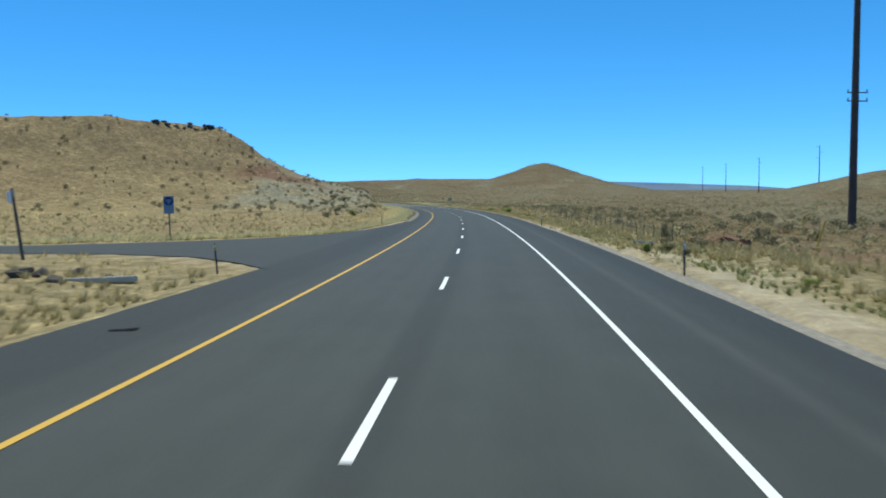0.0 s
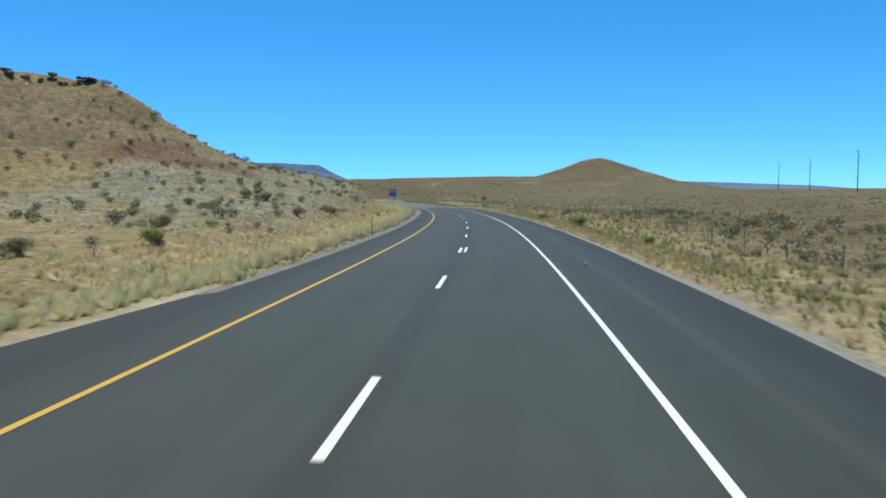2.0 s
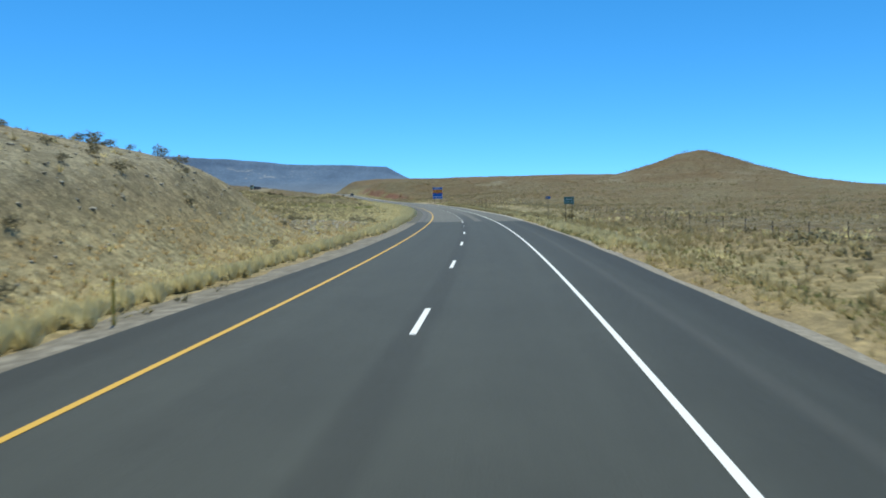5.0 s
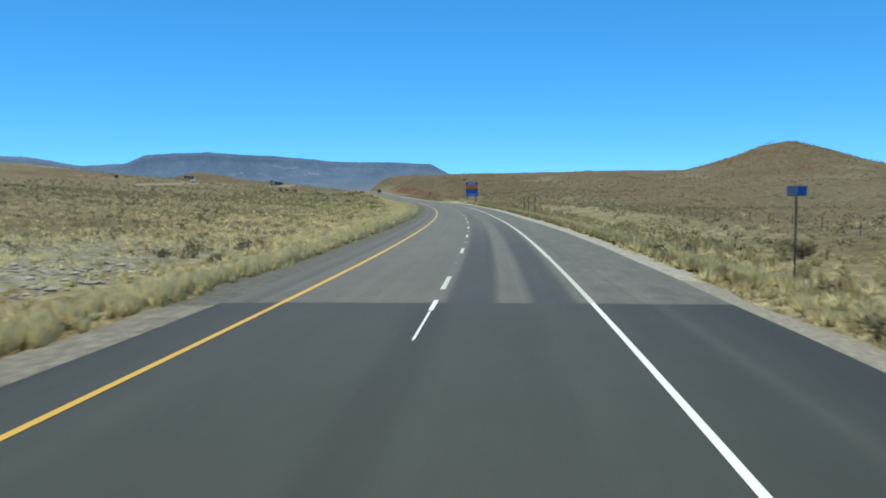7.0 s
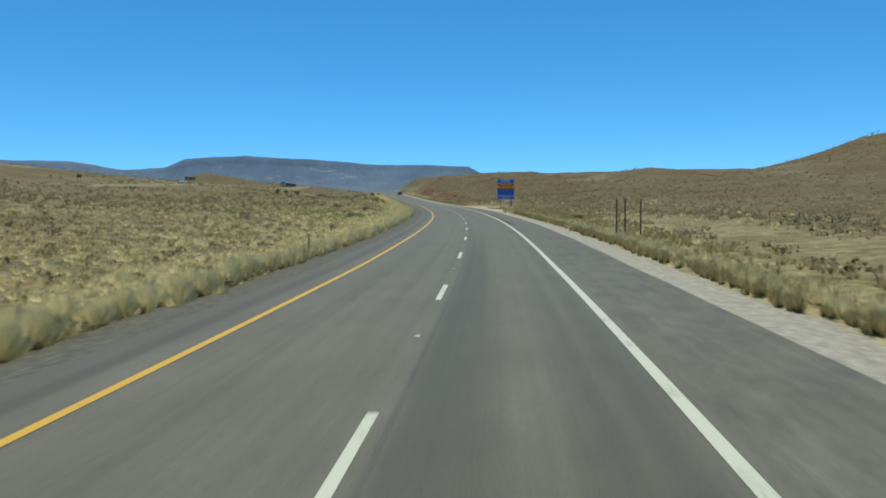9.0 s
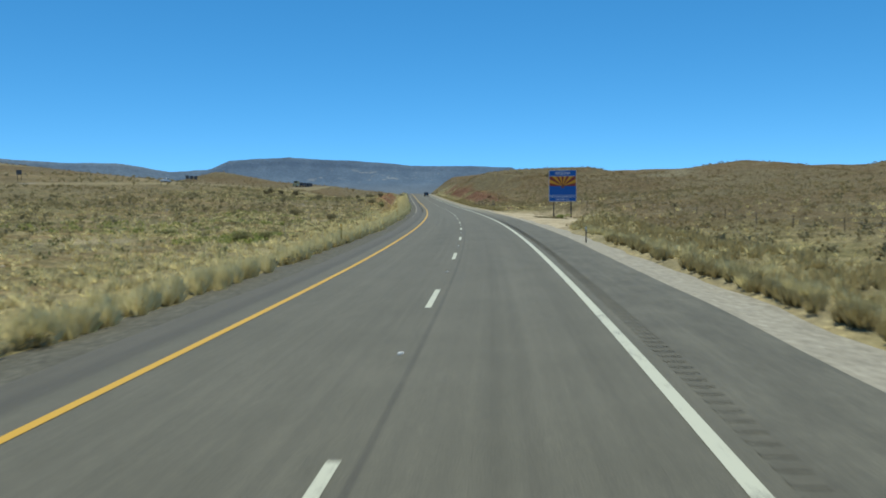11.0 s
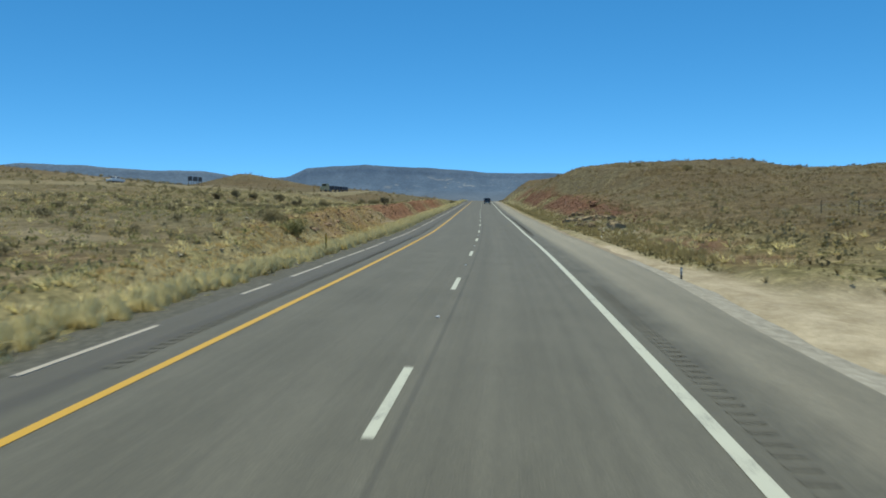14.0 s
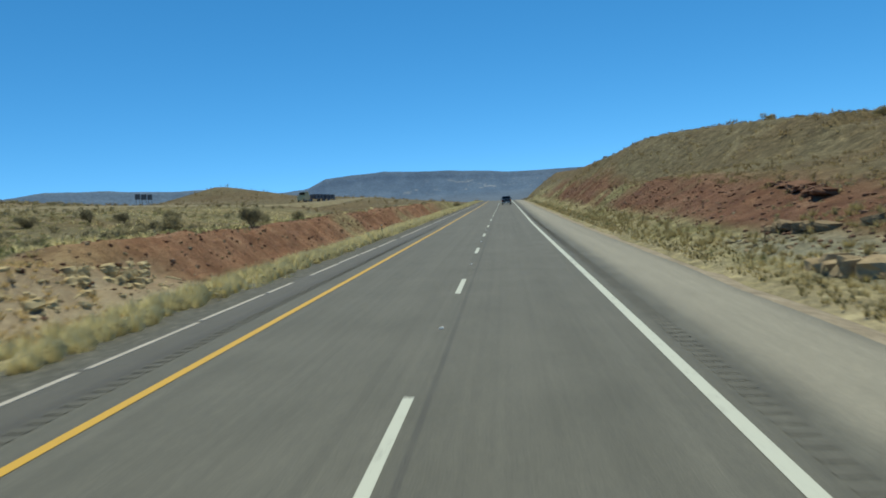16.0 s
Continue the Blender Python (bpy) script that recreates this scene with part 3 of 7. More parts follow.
DARK_SAGE = leaf_material("dark_sage_leaves", [(0.0, (0.105, 0.100, 0.062)), (0.5, (0.165, 0.155, 0.095)), (0.85, (0.225, 0.210, 0.130)), (1.0, (0.20, 0.165, 0.10))], 0.8, 0.35)
SCRUB = leaf_material("brown_scrub", [(0.0, (0.135, 0.108, 0.060)), (0.5, (0.215, 0.172, 0.096)), (1.0, (0.29, 0.235, 0.135))], 0.8, 0.45)
GREEN_LEAF = leaf_material("green_leaves", [(0.0, (0.12, 0.16, 0.038)), (0.5, (0.205, 0.255, 0.066)), (1.0, (0.29, 0.325, 0.096))])
RUSSET_GRASS = leaf_material("russet_grass", [(0.0, (0.40, 0.29, 0.135)), (0.45, (0.56, 0.43, 0.21)), (0.8, (0.66, 0.53, 0.285)), (1.0, (0.48, 0.36, 0.18))], 0.8, 0.45)
HAZY_LEAF = leaf_material("hazy_grey_green_leaves", [(0.0, (0.125, 0.135, 0.062)), (0.5, (0.205, 0.215, 0.10)), (1.0, (0.29, 0.29, 0.145))], 0.8, 0.4)
TWIG = plain("dry_twigs", (0.13, 0.10, 0.07), 0.9)
SAND_VERGE = rock_material("sandy_verge", (0.19, 0.155, 0.108), (0.30, 0.252, 0.182), (0.42, 0.36, 0.27), 2.5, 0.0)
FAR_VERGE = rock_material("grassy_embankment", (0.15, 0.128, 0.075), (0.225, 0.192, 0.112), (0.29, 0.25, 0.15), 0.5, 0.0)
BROWN_GRASS = leaf_material("brown_grass", [(0.0, (0.21, 0.165, 0.082)), (0.45, (0.325, 0.265, 0.135)), (0.8, (0.41, 0.345, 0.185)), (1.0, (0.21, 0.20, 0.088))], 0.75, 0.35)
YELLOW_ROCK = rock_material("yellow_marl", (0.33, 0.25, 0.13), (0.50, 0.40, 0.225), (0.62, 0.53, 0.33), 2.2)
TAN_ROCK = rock_material("tan_sandstone", (0.15, 0.108, 0.062), (0.26, 0.195, 0.115), (0.37, 0.295, 0.185), 2.2)
PALE_ROCK = rock_material("pale_limestone", (0.26, 0.232, 0.17), (0.36, 0.328, 0.25), (0.47, 0.43, 0.34), 1.0)
DARK_ROCK = rock_material("dark_basalt", (0.055, 0.045, 0.038), (0.11, 0.092, 0.075), (0.19, 0.16, 0.13), 0.8)
RED_ROCK = rock_material("red_sandstone", (0.10, 0.050, 0.033), (0.20, 0.105, 0.065), (0.30, 0.19, 0.125), 1.0)
# bluish tones here are distance haze painted into the rock's base colour
FAR_HAZED = rock_material("far_mesa_hazed_rock", (0.070, 0.116, 0.190), (0.095, 0.152, 0.235), (0.134, 0.196, 0.282), 0.006, 0.0)
_t = FAR_HAZED.node_tree
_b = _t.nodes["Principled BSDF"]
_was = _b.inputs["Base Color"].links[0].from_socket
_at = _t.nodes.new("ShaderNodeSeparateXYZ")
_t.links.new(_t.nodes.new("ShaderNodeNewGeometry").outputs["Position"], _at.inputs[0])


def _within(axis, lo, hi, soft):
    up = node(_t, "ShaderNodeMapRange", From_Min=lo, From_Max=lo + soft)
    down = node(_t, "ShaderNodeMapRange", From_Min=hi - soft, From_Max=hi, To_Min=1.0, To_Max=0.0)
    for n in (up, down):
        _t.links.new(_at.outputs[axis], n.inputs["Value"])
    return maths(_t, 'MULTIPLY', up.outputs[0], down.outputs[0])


# grassy foot paled by painted haze, dark wooded rim, few pale landslips under it
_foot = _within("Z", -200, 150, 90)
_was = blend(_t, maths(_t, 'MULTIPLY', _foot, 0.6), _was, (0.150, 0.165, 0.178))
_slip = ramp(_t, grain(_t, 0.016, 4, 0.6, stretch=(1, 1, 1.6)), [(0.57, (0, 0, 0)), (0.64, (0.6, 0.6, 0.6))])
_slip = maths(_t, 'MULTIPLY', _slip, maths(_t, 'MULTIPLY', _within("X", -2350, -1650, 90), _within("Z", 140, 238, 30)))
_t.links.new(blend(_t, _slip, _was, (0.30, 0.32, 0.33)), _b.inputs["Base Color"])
# same painted haze, bluer, for the farthest range and ridge
FAR_HAZE_BLUE = rock_material("far_range_hazed_rock", (0.098, 0.150, 0.222), (0.115, 0.172, 0.248), (0.145, 0.205, 0.28), 0.004, 0.0)
STEEL_RUST = plain("weathered_steel", (0.085, 0.060, 0.048), 0.8, 0.25, 1.5)
GALV = plain("galvanised_steel", (0.33, 0.34, 0.35), 0.45, 0.12, 4.0, 0.8)
POST_DARK = plain("dark_steel_post", (0.095, 0.082, 0.070), 0.7, 0.25, 5.0)
POST_WOOD = plain("weathered_wood", (0.12, 0.095, 0.075), 0.9, 0.3, 6.0)
POST_YELLOW = plain("yellow_marker_paint", (0.50, 0.33, 0.05), 0.6, 0.15, 6.0)
SIGN_WHITE = plain("sign_white", (0.72, 0.73, 0.74), 0.45, 0.05)
SIGN_BLUE = plain("sign_blue", (0.008, 0.125, 0.47), 0.45, 0.08)
SIGN_NAVY = plain("sign_navy", (0.012, 0.025, 0.10), 0.5, 0.1)
SIGN_GREY = plain("sign_grey_blue", (0.22, 0.27, 0.34), 0.5, 0.1)
SIGN_RED = plain("sign_red", (0.36, 0.042, 0.022), 0.45, 0.08)
SIGN_GOLD = plain("sign_gold", (0.88, 0.40, 0.025), 0.45, 0.06)
SIGN_COPPER = plain("sign_copper", (0.30, 0.085, 0.035), 0.45, 0.08)
SIGN_GREEN = plain("sign_green", (0.010, 0.13, 0.075), 0.45, 0.08)
SIGN_BACK = plain("sign_back_dark", (0.17, 0.15, 0.14), 0.8, 0.2)
CONCRETE = plain("concrete", (0.42, 0.39, 0.34), 0.9, 0.2, 2.0)
CAR_GREY = plain("dark_grey_car_paint", (0.045, 0.055, 0.070), 0.3, 0.06, 2.0, 0.2, 0.6)
CAR_WHITE = plain("white_car_paint", (0.75, 0.75, 0.74), 0.3, 0.05, 2.0, 0.0, 0.6)
CAR_CREAM = plain("cream_cab_paint", (0.52, 0.42, 0.22), 0.4, 0.1)
TRAILER = plain("trailer_grey", (0.10, 0.10, 0.11), 0.6, 0.2, 1.0)
RUBBER = plain("tyre_rubber", (0.025, 0.025, 0.025), 0.85, 0.2)
CHROME = plain("chrome", (0.6, 0.6, 0.6), 0.2, 0.05, 3.0, 1.0)
LAMP_RED = plain("tail_lamp_red", (0.30, 0.012, 0.010), 0.25, 0.05)
GLASS_DARK = plain("tinted_glass", (0.012, 0.014, 0.017), 0.08, 0.05, 2.0, 0.0, 0.7)


# ---------- small helpers for meshes ----------
def mesh_object(name, verts, faces, mat, parent=None, smooth_shade=False):
    """verts (n, 3) and faces (m, 3 or 4) as arrays."""
    me = bpy.data.meshes.new(name)
    verts, faces = np.asarray(verts, np.float32), np.asarray(faces, np.int32)
    k = faces.shape[1]
    me.vertices.add(len(verts))
    me.vertices.foreach_set("co", verts.ravel())
    me.loops.add(faces.size)
    me.loops.foreach_set("vertex_index", faces.ravel())
    me.polygons.add(len(faces))
    me.polygons.foreach_set("loop_start", np.arange(0, faces.size, k, dtype=np.int32))
    me.polygons.foreach_set("use_smooth", np.full(len(faces), smooth_shade))
    me.update(calc_edges=True)
    me.validate()
    me.materials.append(mat)
    ob = new(name, me)
    if parent:
        ob.parent = parent
    return ob


def part(name, bm, mat, parent=None, label=""):
    me = bpy.data.meshes.new(name)
    bm.normal_update()
    bm.to_mesh(me)
    bm.free()
    me.materials.append(mat)
    ob = new(name, me)
    if parent:
        ob.parent = parent
    return tagged(ob, label)


def box(bm, size, at=(0, 0, 0), turn=(0, 0, 0), bevel=0.0):
    got = bmesh.ops.create_cube(bm, size=1.0)["verts"]
    bmesh.ops.scale(bm, vec=size, verts=got)
    if bevel:
        edges = list({e for v in got for e in v.link_edges})
        got = list({v for v in got} | {v for f in bmesh.ops.bevel(bm, geom=edges, offset=bevel, segments=2, affect='EDGES')["faces"] for v in f.verts})
        got = [v for v in got if v.is_valid]
    bmesh.ops.transform(bm, matrix=pose(*at, *turn), verts=got)
    return bm


def tube(bm, r0, r1, length, at=(0, 0, 0), turn=(0, 0, 0), sides=12):
    """A tapered rod from its foot upward."""
    got = bmesh.ops.create_cone(bm, cap_ends=True, segments=sides, radius1=r0, radius2=r1, depth=length)["verts"]
    bmesh.ops.translate(bm, vec=(0, 0, length / 2), verts=got)
    bmesh.ops.transform(bm, matrix=pose(*at, *turn), verts=got)
    return bm


def outline(bm, points, thick, y=0.0):
    """A flat plate in the x-z plane, its face towards -y."""
    face = bm.faces.new([bm.verts.new((x, y, z)) for x, z in points])
    out = bmesh.ops.extrude_face_region(bm, geom=[face])["geom"]
    bmesh.ops.translate(bm, vec=(0, thick, 0), verts=[v for v in out if isinstance(v, bmesh.types.BMVert)])
    bmesh.ops.recalc_face_normals(bm, faces=bm.faces[:])
    return bm


def empty(name, m, label, category, group="", kind=""):
    ob = new(name)
    ob.matrix_world = m
    return tagged(ob, label, category, group, kind)


def lettering(name, text, size, at, mat, parent, wide=None):
    """Raised letters in the built-in font, standing in the x-z plane and read from -y."""
    cu = bpy.data.curves.new(name, 'FONT')
    cu.body, cu.size, cu.extrude, cu.align_x, cu.align_y = text, size, 0.004, 'CENTER', 'CENTER'
    cu.offset = size * 0.022
    tmp = bpy.data.objects.new(name, cu)
    scene.collection.objects.link(tmp)
    bpy.context.view_layer.update()
    me = bpy.data.meshes.new_from_object(tmp.evaluated_get(bpy.context.evaluated_depsgraph_get()))
    bpy.data.objects.remove(tmp)
    w = max(v.co.x for v in me.vertices) - min(v.co.x for v in me.vertices)
    me.transform(Matrix.Diagonal(((wide / w) if wide else 1, 1, 1, 1)))
    me.transform(pose(*at, 90, 0, 0))
    me.materials.clear()
    me.materials.append(mat)
    ob = new(name, me)
    ob.parent = parent
    return ob


def z_at(x, y):
    return float(height(np.array([x]), np.array([y]))[0])


# ---------- ground ----------
def spread(fine, step, far, grow):
    out, v = [0.0], 0.0
    while v < far:
        v += step if v < fine else step * (1 + (v - fine) * grow)
        out.append(v)
    return np.array(out)


def build_ground():
    fwd = np.concatenate([np.arange(0, 468, 1.7), np.arange(468, 572, 0.52), np.arange(572, 600, 0.8), 600 + spread(60, 1.5, 5000, 0.05)])
    back = spread(20, 1.5, 3200, 0.09)[1:]
    rows = np.concatenate([-back[::-1], fwd])
    near = np.concatenate([np.arange(0, 6, 1.5), np.arange(6, 10, 0.5), np.arange(10, 18, 0.4), np.arange(18, 20, 0.6)])
    lt, rt = np.concatenate([near, 20 + spread(42, 1.0, 4700, 0.07)]), np.concatenate([near, 20 + spread(35, 1.0, 4300, 0.07)])[1:]
    cols = np.concatenate([-lt[::-1], rt])
    rx, ry = centre(rows)
    lean = radians(16.0)
    X = rx[:, None] + np.cos(lean) * cols[None]
    Y = ry[:, None] + np.sin(lean) * cols[None]
    Z = height(X.ravel(), Y.ravel())
    n, m = X.shape
    i = np.arange(n * m).reshape(n, m)
    faces = np.stack([i[:-1, :-1], i[:-1, 1:], i[1:, 1:], i[1:, :-1]], -1).reshape(-1, 4)
    x, y = X.ravel(), Y.ravel()
    ob = mesh_object("ground", np.stack([x, y, Z], -1), faces, GROUND, None, True)
    s, d = to_road(x, y)
    left, right = np.maximum(-d, 0), np.maximum(d, 0)
    patch = fbm(x, y, 7, 70)
    zr = grade(s)
    red = smooth(s, 478, 505) * (1 - smooth(s, 655, 700)) * smooth(right, 11.0, 12.4) * (1 - smooth(right + 2 * patch, 15.5, 19)) * smooth(0.75 + patch, 0.2, 0.8)
    red += (0.45 * smooth(s, 462, 480) + 0.55 * smooth(s, 508, 516)) * (1 - smooth(s, 600, 650)) * smooth(left, 10.8, 11.8) * (1 - smooth(left + patch, 14.8, 18)) * smooth(0.9 + patch, 0.2, 0.8)
    red += 0.8 * smooth(s, 450, 458) * (1 - smooth(s, 478, 486)) * smooth(right, 9.8, 10.8) * (1 - smooth(right + 2 * patch, 12.5, 16)) * smooth(0.8 + patch, 0.2, 0.9)
    warm = smooth(s, 462, 500) * (1 - 0.6 * smooth(s, 507, 516)) * (1 - smooth(s, 600, 650)) * smooth(left, 10.8, 11.8) * (1 - smooth(left + patch, 14.8, 18))
    red += 0.7 * smooth(0.75 + patch, 0.2, 0.9) * smooth(s, 134, 142) * (1 - smooth(s, 160, 176)) * smooth(left, 22, 26) * (1 - smooth(left, 40, 45)) * smooth(Z - zr + patch, 4.8, 6.0) * (1 - smooth(Z - zr + 1.2 * patch, 9.8, 11.5))
    red += 0.34 * (1 - 0.6 * smooth(s, 95, 125)) * smooth(Z - zr, 1, 9) * smooth(0.8 + patch, 0.1, 0.9) * (np.hypot(x + 60, y - 130) < 120)
    red += 0.45 * (d > 0) * smooth(s, 20, 30) * (1 - smooth(s, 60, 80)) * smooth(right, 13, 16) * (1 - smooth(right, 22, 30)) * smooth(patch, 0, .4)
    red += 0.75 * smooth(s, 35, 37) * (1 - smooth(s, 41, 44)) * smooth(right, 12.8, 13.4) * (1 - smooth(right + patch, 15.5, 17.5))
    sand = smooth(pull_out(s, d), -0.5, 0.3) * smooth(right, 5.5, 7) * (0.72 + 0.28 * smooth(patch, -0.4, 0.2))
    sand += smooth(right, 6, 8) * (1 - smooth(right + 1.5 * patch, 8.4, 9.6)) * np.interp(s, [40, 95, 180, 230, 440, 450, 472, 492, 510], [0.6, 0.2, 0.1, 0.1, 0.3, 0.6, 0.5, 0.35, 0.25])
    sand += 0.5 * (s < 60) * smooth(right, 8, 9) * (1 - smooth(right + 2 * patch, 10.5, 13)) * smooth(s, -80, -10) * smooth(patch, -0.2, 0.3)
    sand += 0.15 * (s < 205) * smooth(left, 5, 6) * (1 - smooth(left + patch, 6.8, 7.8))
    edge, _ = away(x, y, SIDE_ROAD, True)
    sand += 0.6 * (d < 0) * (1 - smooth(edge + patch, 0.3, 1.1))
    sand += 0.35 * smooth(patch + 0.6 * vnoise(x, y, 30, 77), 0.65, 0.9) * (d < 0) * smooth(s, 250, 300) * smooth(left, 14, 18)
    sand += 0.12 * smooth(s, 282, 300) * (1 - smooth(s, 350, 364)) * smooth(right, 12.5, 15) * (1 - smooth(right + 2 * patch, 22, 27))
    green = (0.45 + 0.55 * smooth(0.55 + fbm(x, y, 60, 71), 0.25, 0.8)) * smooth(s, 180, 215) + 0.75 * (d > 0) * (s > 60) + 0.35 * (d > 0)
    green = green * (1 - 0.9 * (np.hypot(x + 70, y - 120) < 110)) + 0.7 * smooth(right, 9, 10) * (1 - smooth(right, 11.5, 13)) * smooth(patch + 0.4, 0.3, 0.7)
    hilly = smooth(Z - zr, 5, 14) * (np.hypot(x + 40, y - 620) < 330)
    green = green * (1 - 0.75 * hilly)
    red += 0.12 * hilly * smooth(0.6 + patch, 0.1, 0.9)
    hilly = np.maximum(hilly, 1 - smooth(np.hypot(x - MOUND[0], y - MOUND[1]), 130, 180))
    hilly = np.maximum(hilly, 0.92 * (d > 0) * np.maximum(smooth(right, np.interp(s, [230, 290], [8.5, 14]), np.interp(s, [230, 290], [22, 32])), smooth(right, 13, 19) * smooth(s, 372, 400)))
    hilly = np.maximum(hilly, smooth(right, 14, 20) * smooth(s, 455, 485))
    hilly = np.maximum(hilly, 0.5 * smooth(left, 45, 90) * smooth(s, 240, 320))
    hilly = np.maximum(hilly, 0.22 * smooth(left, 11, 18) * smooth(s, 240, 330))
    hilly = np.maximum(hilly, 0.7 * smooth(left, 12.5, 18) * smooth(s, 412, 450) * (1 - smooth(s, 560, 640)) * smooth(0.75 + patch, 0.2, 0.8))
    hilly = np.maximum(hilly, 0.75 * smooth(left, 20, 27) * (1 - smooth(left, 48, 60)) * smooth(s, 225, 240) * (1 - smooth(s, 280, 320)))
    scree = (0.92 - 0.1 * smooth(s, 196, 212)) * smooth(s, 92, 124) * (1 - smooth(s, 235, 275)) * smooth(left, 13 - 1.5 * smooth(s, 200, 212), 19 - 5 * smooth(s, 200, 212)) * (1 - smooth(left, 34, 42)) * smooth(0.85 + patch, 0.2, 0.8)
    scree = np.maximum(scree, 0.5 * smooth(vnoise(2.2 * x, y, 26, 79) + 0.8 * patch, 0.5, 0.9) * (np.hypot(x - 30, y - 630) < 150))
    ledge = smooth(s, 474, 482) * (1 - smooth(s, 512, 520)) * smooth(right, 9.6, 10.1) * (1 - smooth(right, 11.8, 13.4)) + smooth(s, 501, 504.5) * (1 - smooth(s, 512.5, 515)) * smooth(left, 10.6, 11.2) * (1 - smooth(left, 12.6, 13.4))
    scree = np.maximum(scree, ledge * smooth(0.9 + patch, 0.2, 0.8))
    red = red * (1 - np.where(d < 0, 0.45, 0.8) * ledge)
    marl = ledge * (d < 0)
    sand += 0.7 * marl * smooth(0.9 + patch, 0.2, 0.8)
    scree = scree * (1 - marl)
    band = fbm(x, y, 11, 83) + 0.5 * fbm(x, y, 3.5, 84)
    straw = smooth(left, 7.0, 7.9) * (1 - smooth(left + 3 * patch, 10, 15)) * smooth(s, 70, 90) * (1 - smooth(s, 470, 490) * smooth(left, 9.5, 11))
    straw += smooth(right, 7.2, 7.9) * (1 - smooth(right + 2 * patch, 11.5, 14)) * smooth(s, 180, 200) * (1 - smooth(s, 365, 376))
    straw += 0.55 * smooth(band, 0.0, 0.45) * smooth(left, 8, 12) * (1 - smooth(left, 45, 80)) * np.maximum(smooth(s, 238, 262), smooth(s, 185, 215) * (1 - smooth(left, 10, 12.5))) * (1 - 0.92 * smooth(s, 310, 390)) * (1 - smooth(s, 440, 480))
    straw += 0.22 * smooth(band, 0.0, 0.4) * smooth(left, 16, 20) * (1 - smooth(left, 60, 110)) * smooth(s, 440, 480)
    straw += 0.9 * smooth(edge, 0.5, 1.0) * (1 - smooth(edge + patch, 3, 5)) * (d < 0) * (y > 37)
    straw += 0.5 * smooth(right, 8.0, 8.6) * (1 - smooth(right + 2 * patch, 9.6, 11)) * smooth(s, 462, 475)
    straw += 0.5 * smooth(right, 8.4, 9.2) * (1 - smooth(right + 3 * patch, 15, 23)) * smooth(s, -20, 40) * (1 - smooth(s, 180, 200)) * smooth(band, -0.65, -0.1)
    straw += 0.9 * smooth(left, 8, 10) * (1 - smooth(left + 2 * patch, 13 - 2.5 * smooth(s, 198, 210), 16.5 - 4 * smooth(s, 198, 210))) * smooth(s, 85, 105) * (1 - smooth(s, 225, 240))
    straw += 0.45 * smooth(edge, 1.0, 2.5) * (d < -7) * (y < 40) * smooth(y, -40, -10) * smooth(band, -0.3, 0.2)
    attr = ob.data.attributes.new("straw", 'FLOAT', 'POINT')
    attr.data.foreach_set("value", np.clip(straw, 0, 1).astype(np.float32))
    sage = smooth(left, 11, 16) * smooth(s, 225, 275) * (1 - 0.3 * smooth(s, 430, 470)) + 0.8 * smooth(left, 90, 130) * smooth(s, 170, 230) * (1 - smooth(left, 260, 330))
    attr = ob.data.attributes.new("sage", 'FLOAT', 'POINT')
    attr.data.foreach_set("value", np.clip(sage, 0, 1).astype(np.float32))
    attr = ob.data.attributes.new("warm", 'FLOAT', 'POINT')
    attr.data.foreach_set("value", np.clip(warm, 0, 1).astype(np.float32))
    zone = np.clip(np.stack([red, sand, green, scree], -1), 0, 1).astype(np.float32)
    attr = ob.data.attributes.new("zone", 'FLOAT_COLOR', 'POINT')
    attr.data.foreach_set("color", zone.ravel())
    attr = ob.data.attributes.new("hill", 'FLOAT', 'POINT')
    attr.data.foreach_set("value", np.clip(hilly, 0, 1).astype(np.float32))
    return tagged(ob, "dry straw-coloured desert ground with hills, cut banks and sandy verges", "ground", kind="structure")


build_ground()


# ---------- the far mesas ----------
def far_range(name, crest, base, mat, label, seed, cliff=0.13, depth=700):
    xs, ys, zs = (np.array(v, float) for v in zip(*crest))
    u = np.linspace(0, len(xs) - 1, 420)
    k = np.arange(len(xs))
    x, y, z = np.interp(u, k, xs), np.interp(u, k, ys), np.interp(u, k, zs)
    z = z + (z - base) * 0.022 * fbm(x, y, 260, seed) * 2
    r = np.hypot(x, y)
    ux, uy = x / r, y / r
    rows = []
    gully = fbm(x, y, 420, seed + 9)
    for out, keep in ((420, 0.97), (0, 1.0), (-26, 1 - cliff), (-0.10 * depth, 0.76), (-0.22 * depth, 0.58), (-0.32 * depth, 0.46), (-0.42 * depth, 0.36), (-0.55 * depth, 0.25), (-0.68 * depth, 0.16), (-depth, 0.0), (-depth - 200, -0.15)):
        o = out * (1 + 0.26 * gully * (out < -1) + 0.05 * fbm(x, y + 3 * out, 160, seed + 4) * (out < -1)) + (8 * fbm(x, y, 130, seed + 3) if out <= 0 else 0)
        h = base + (z - base) * keep * (1 + (0.07 * fbm(x, y + 4 * out, 170, seed + 5) if 0 < keep < 0.9 else 0))
        rows.append(np.stack([x + ux * o, y + uy * o, h], -1))
    V = np.stack(rows)
    n, m = V.shape[:2]
    i = np.arange(n * m).reshape(n, m)
    faces = np.stack([i[:-1, :-1], i[1:, :-1], i[1:, 1:], i[:-1, 1:]], -1).reshape(-1, 4)
    return tagged(mesh_object(name, V.reshape(-1, 3), faces, mat, None, True), label, "mesa", kind="structure")


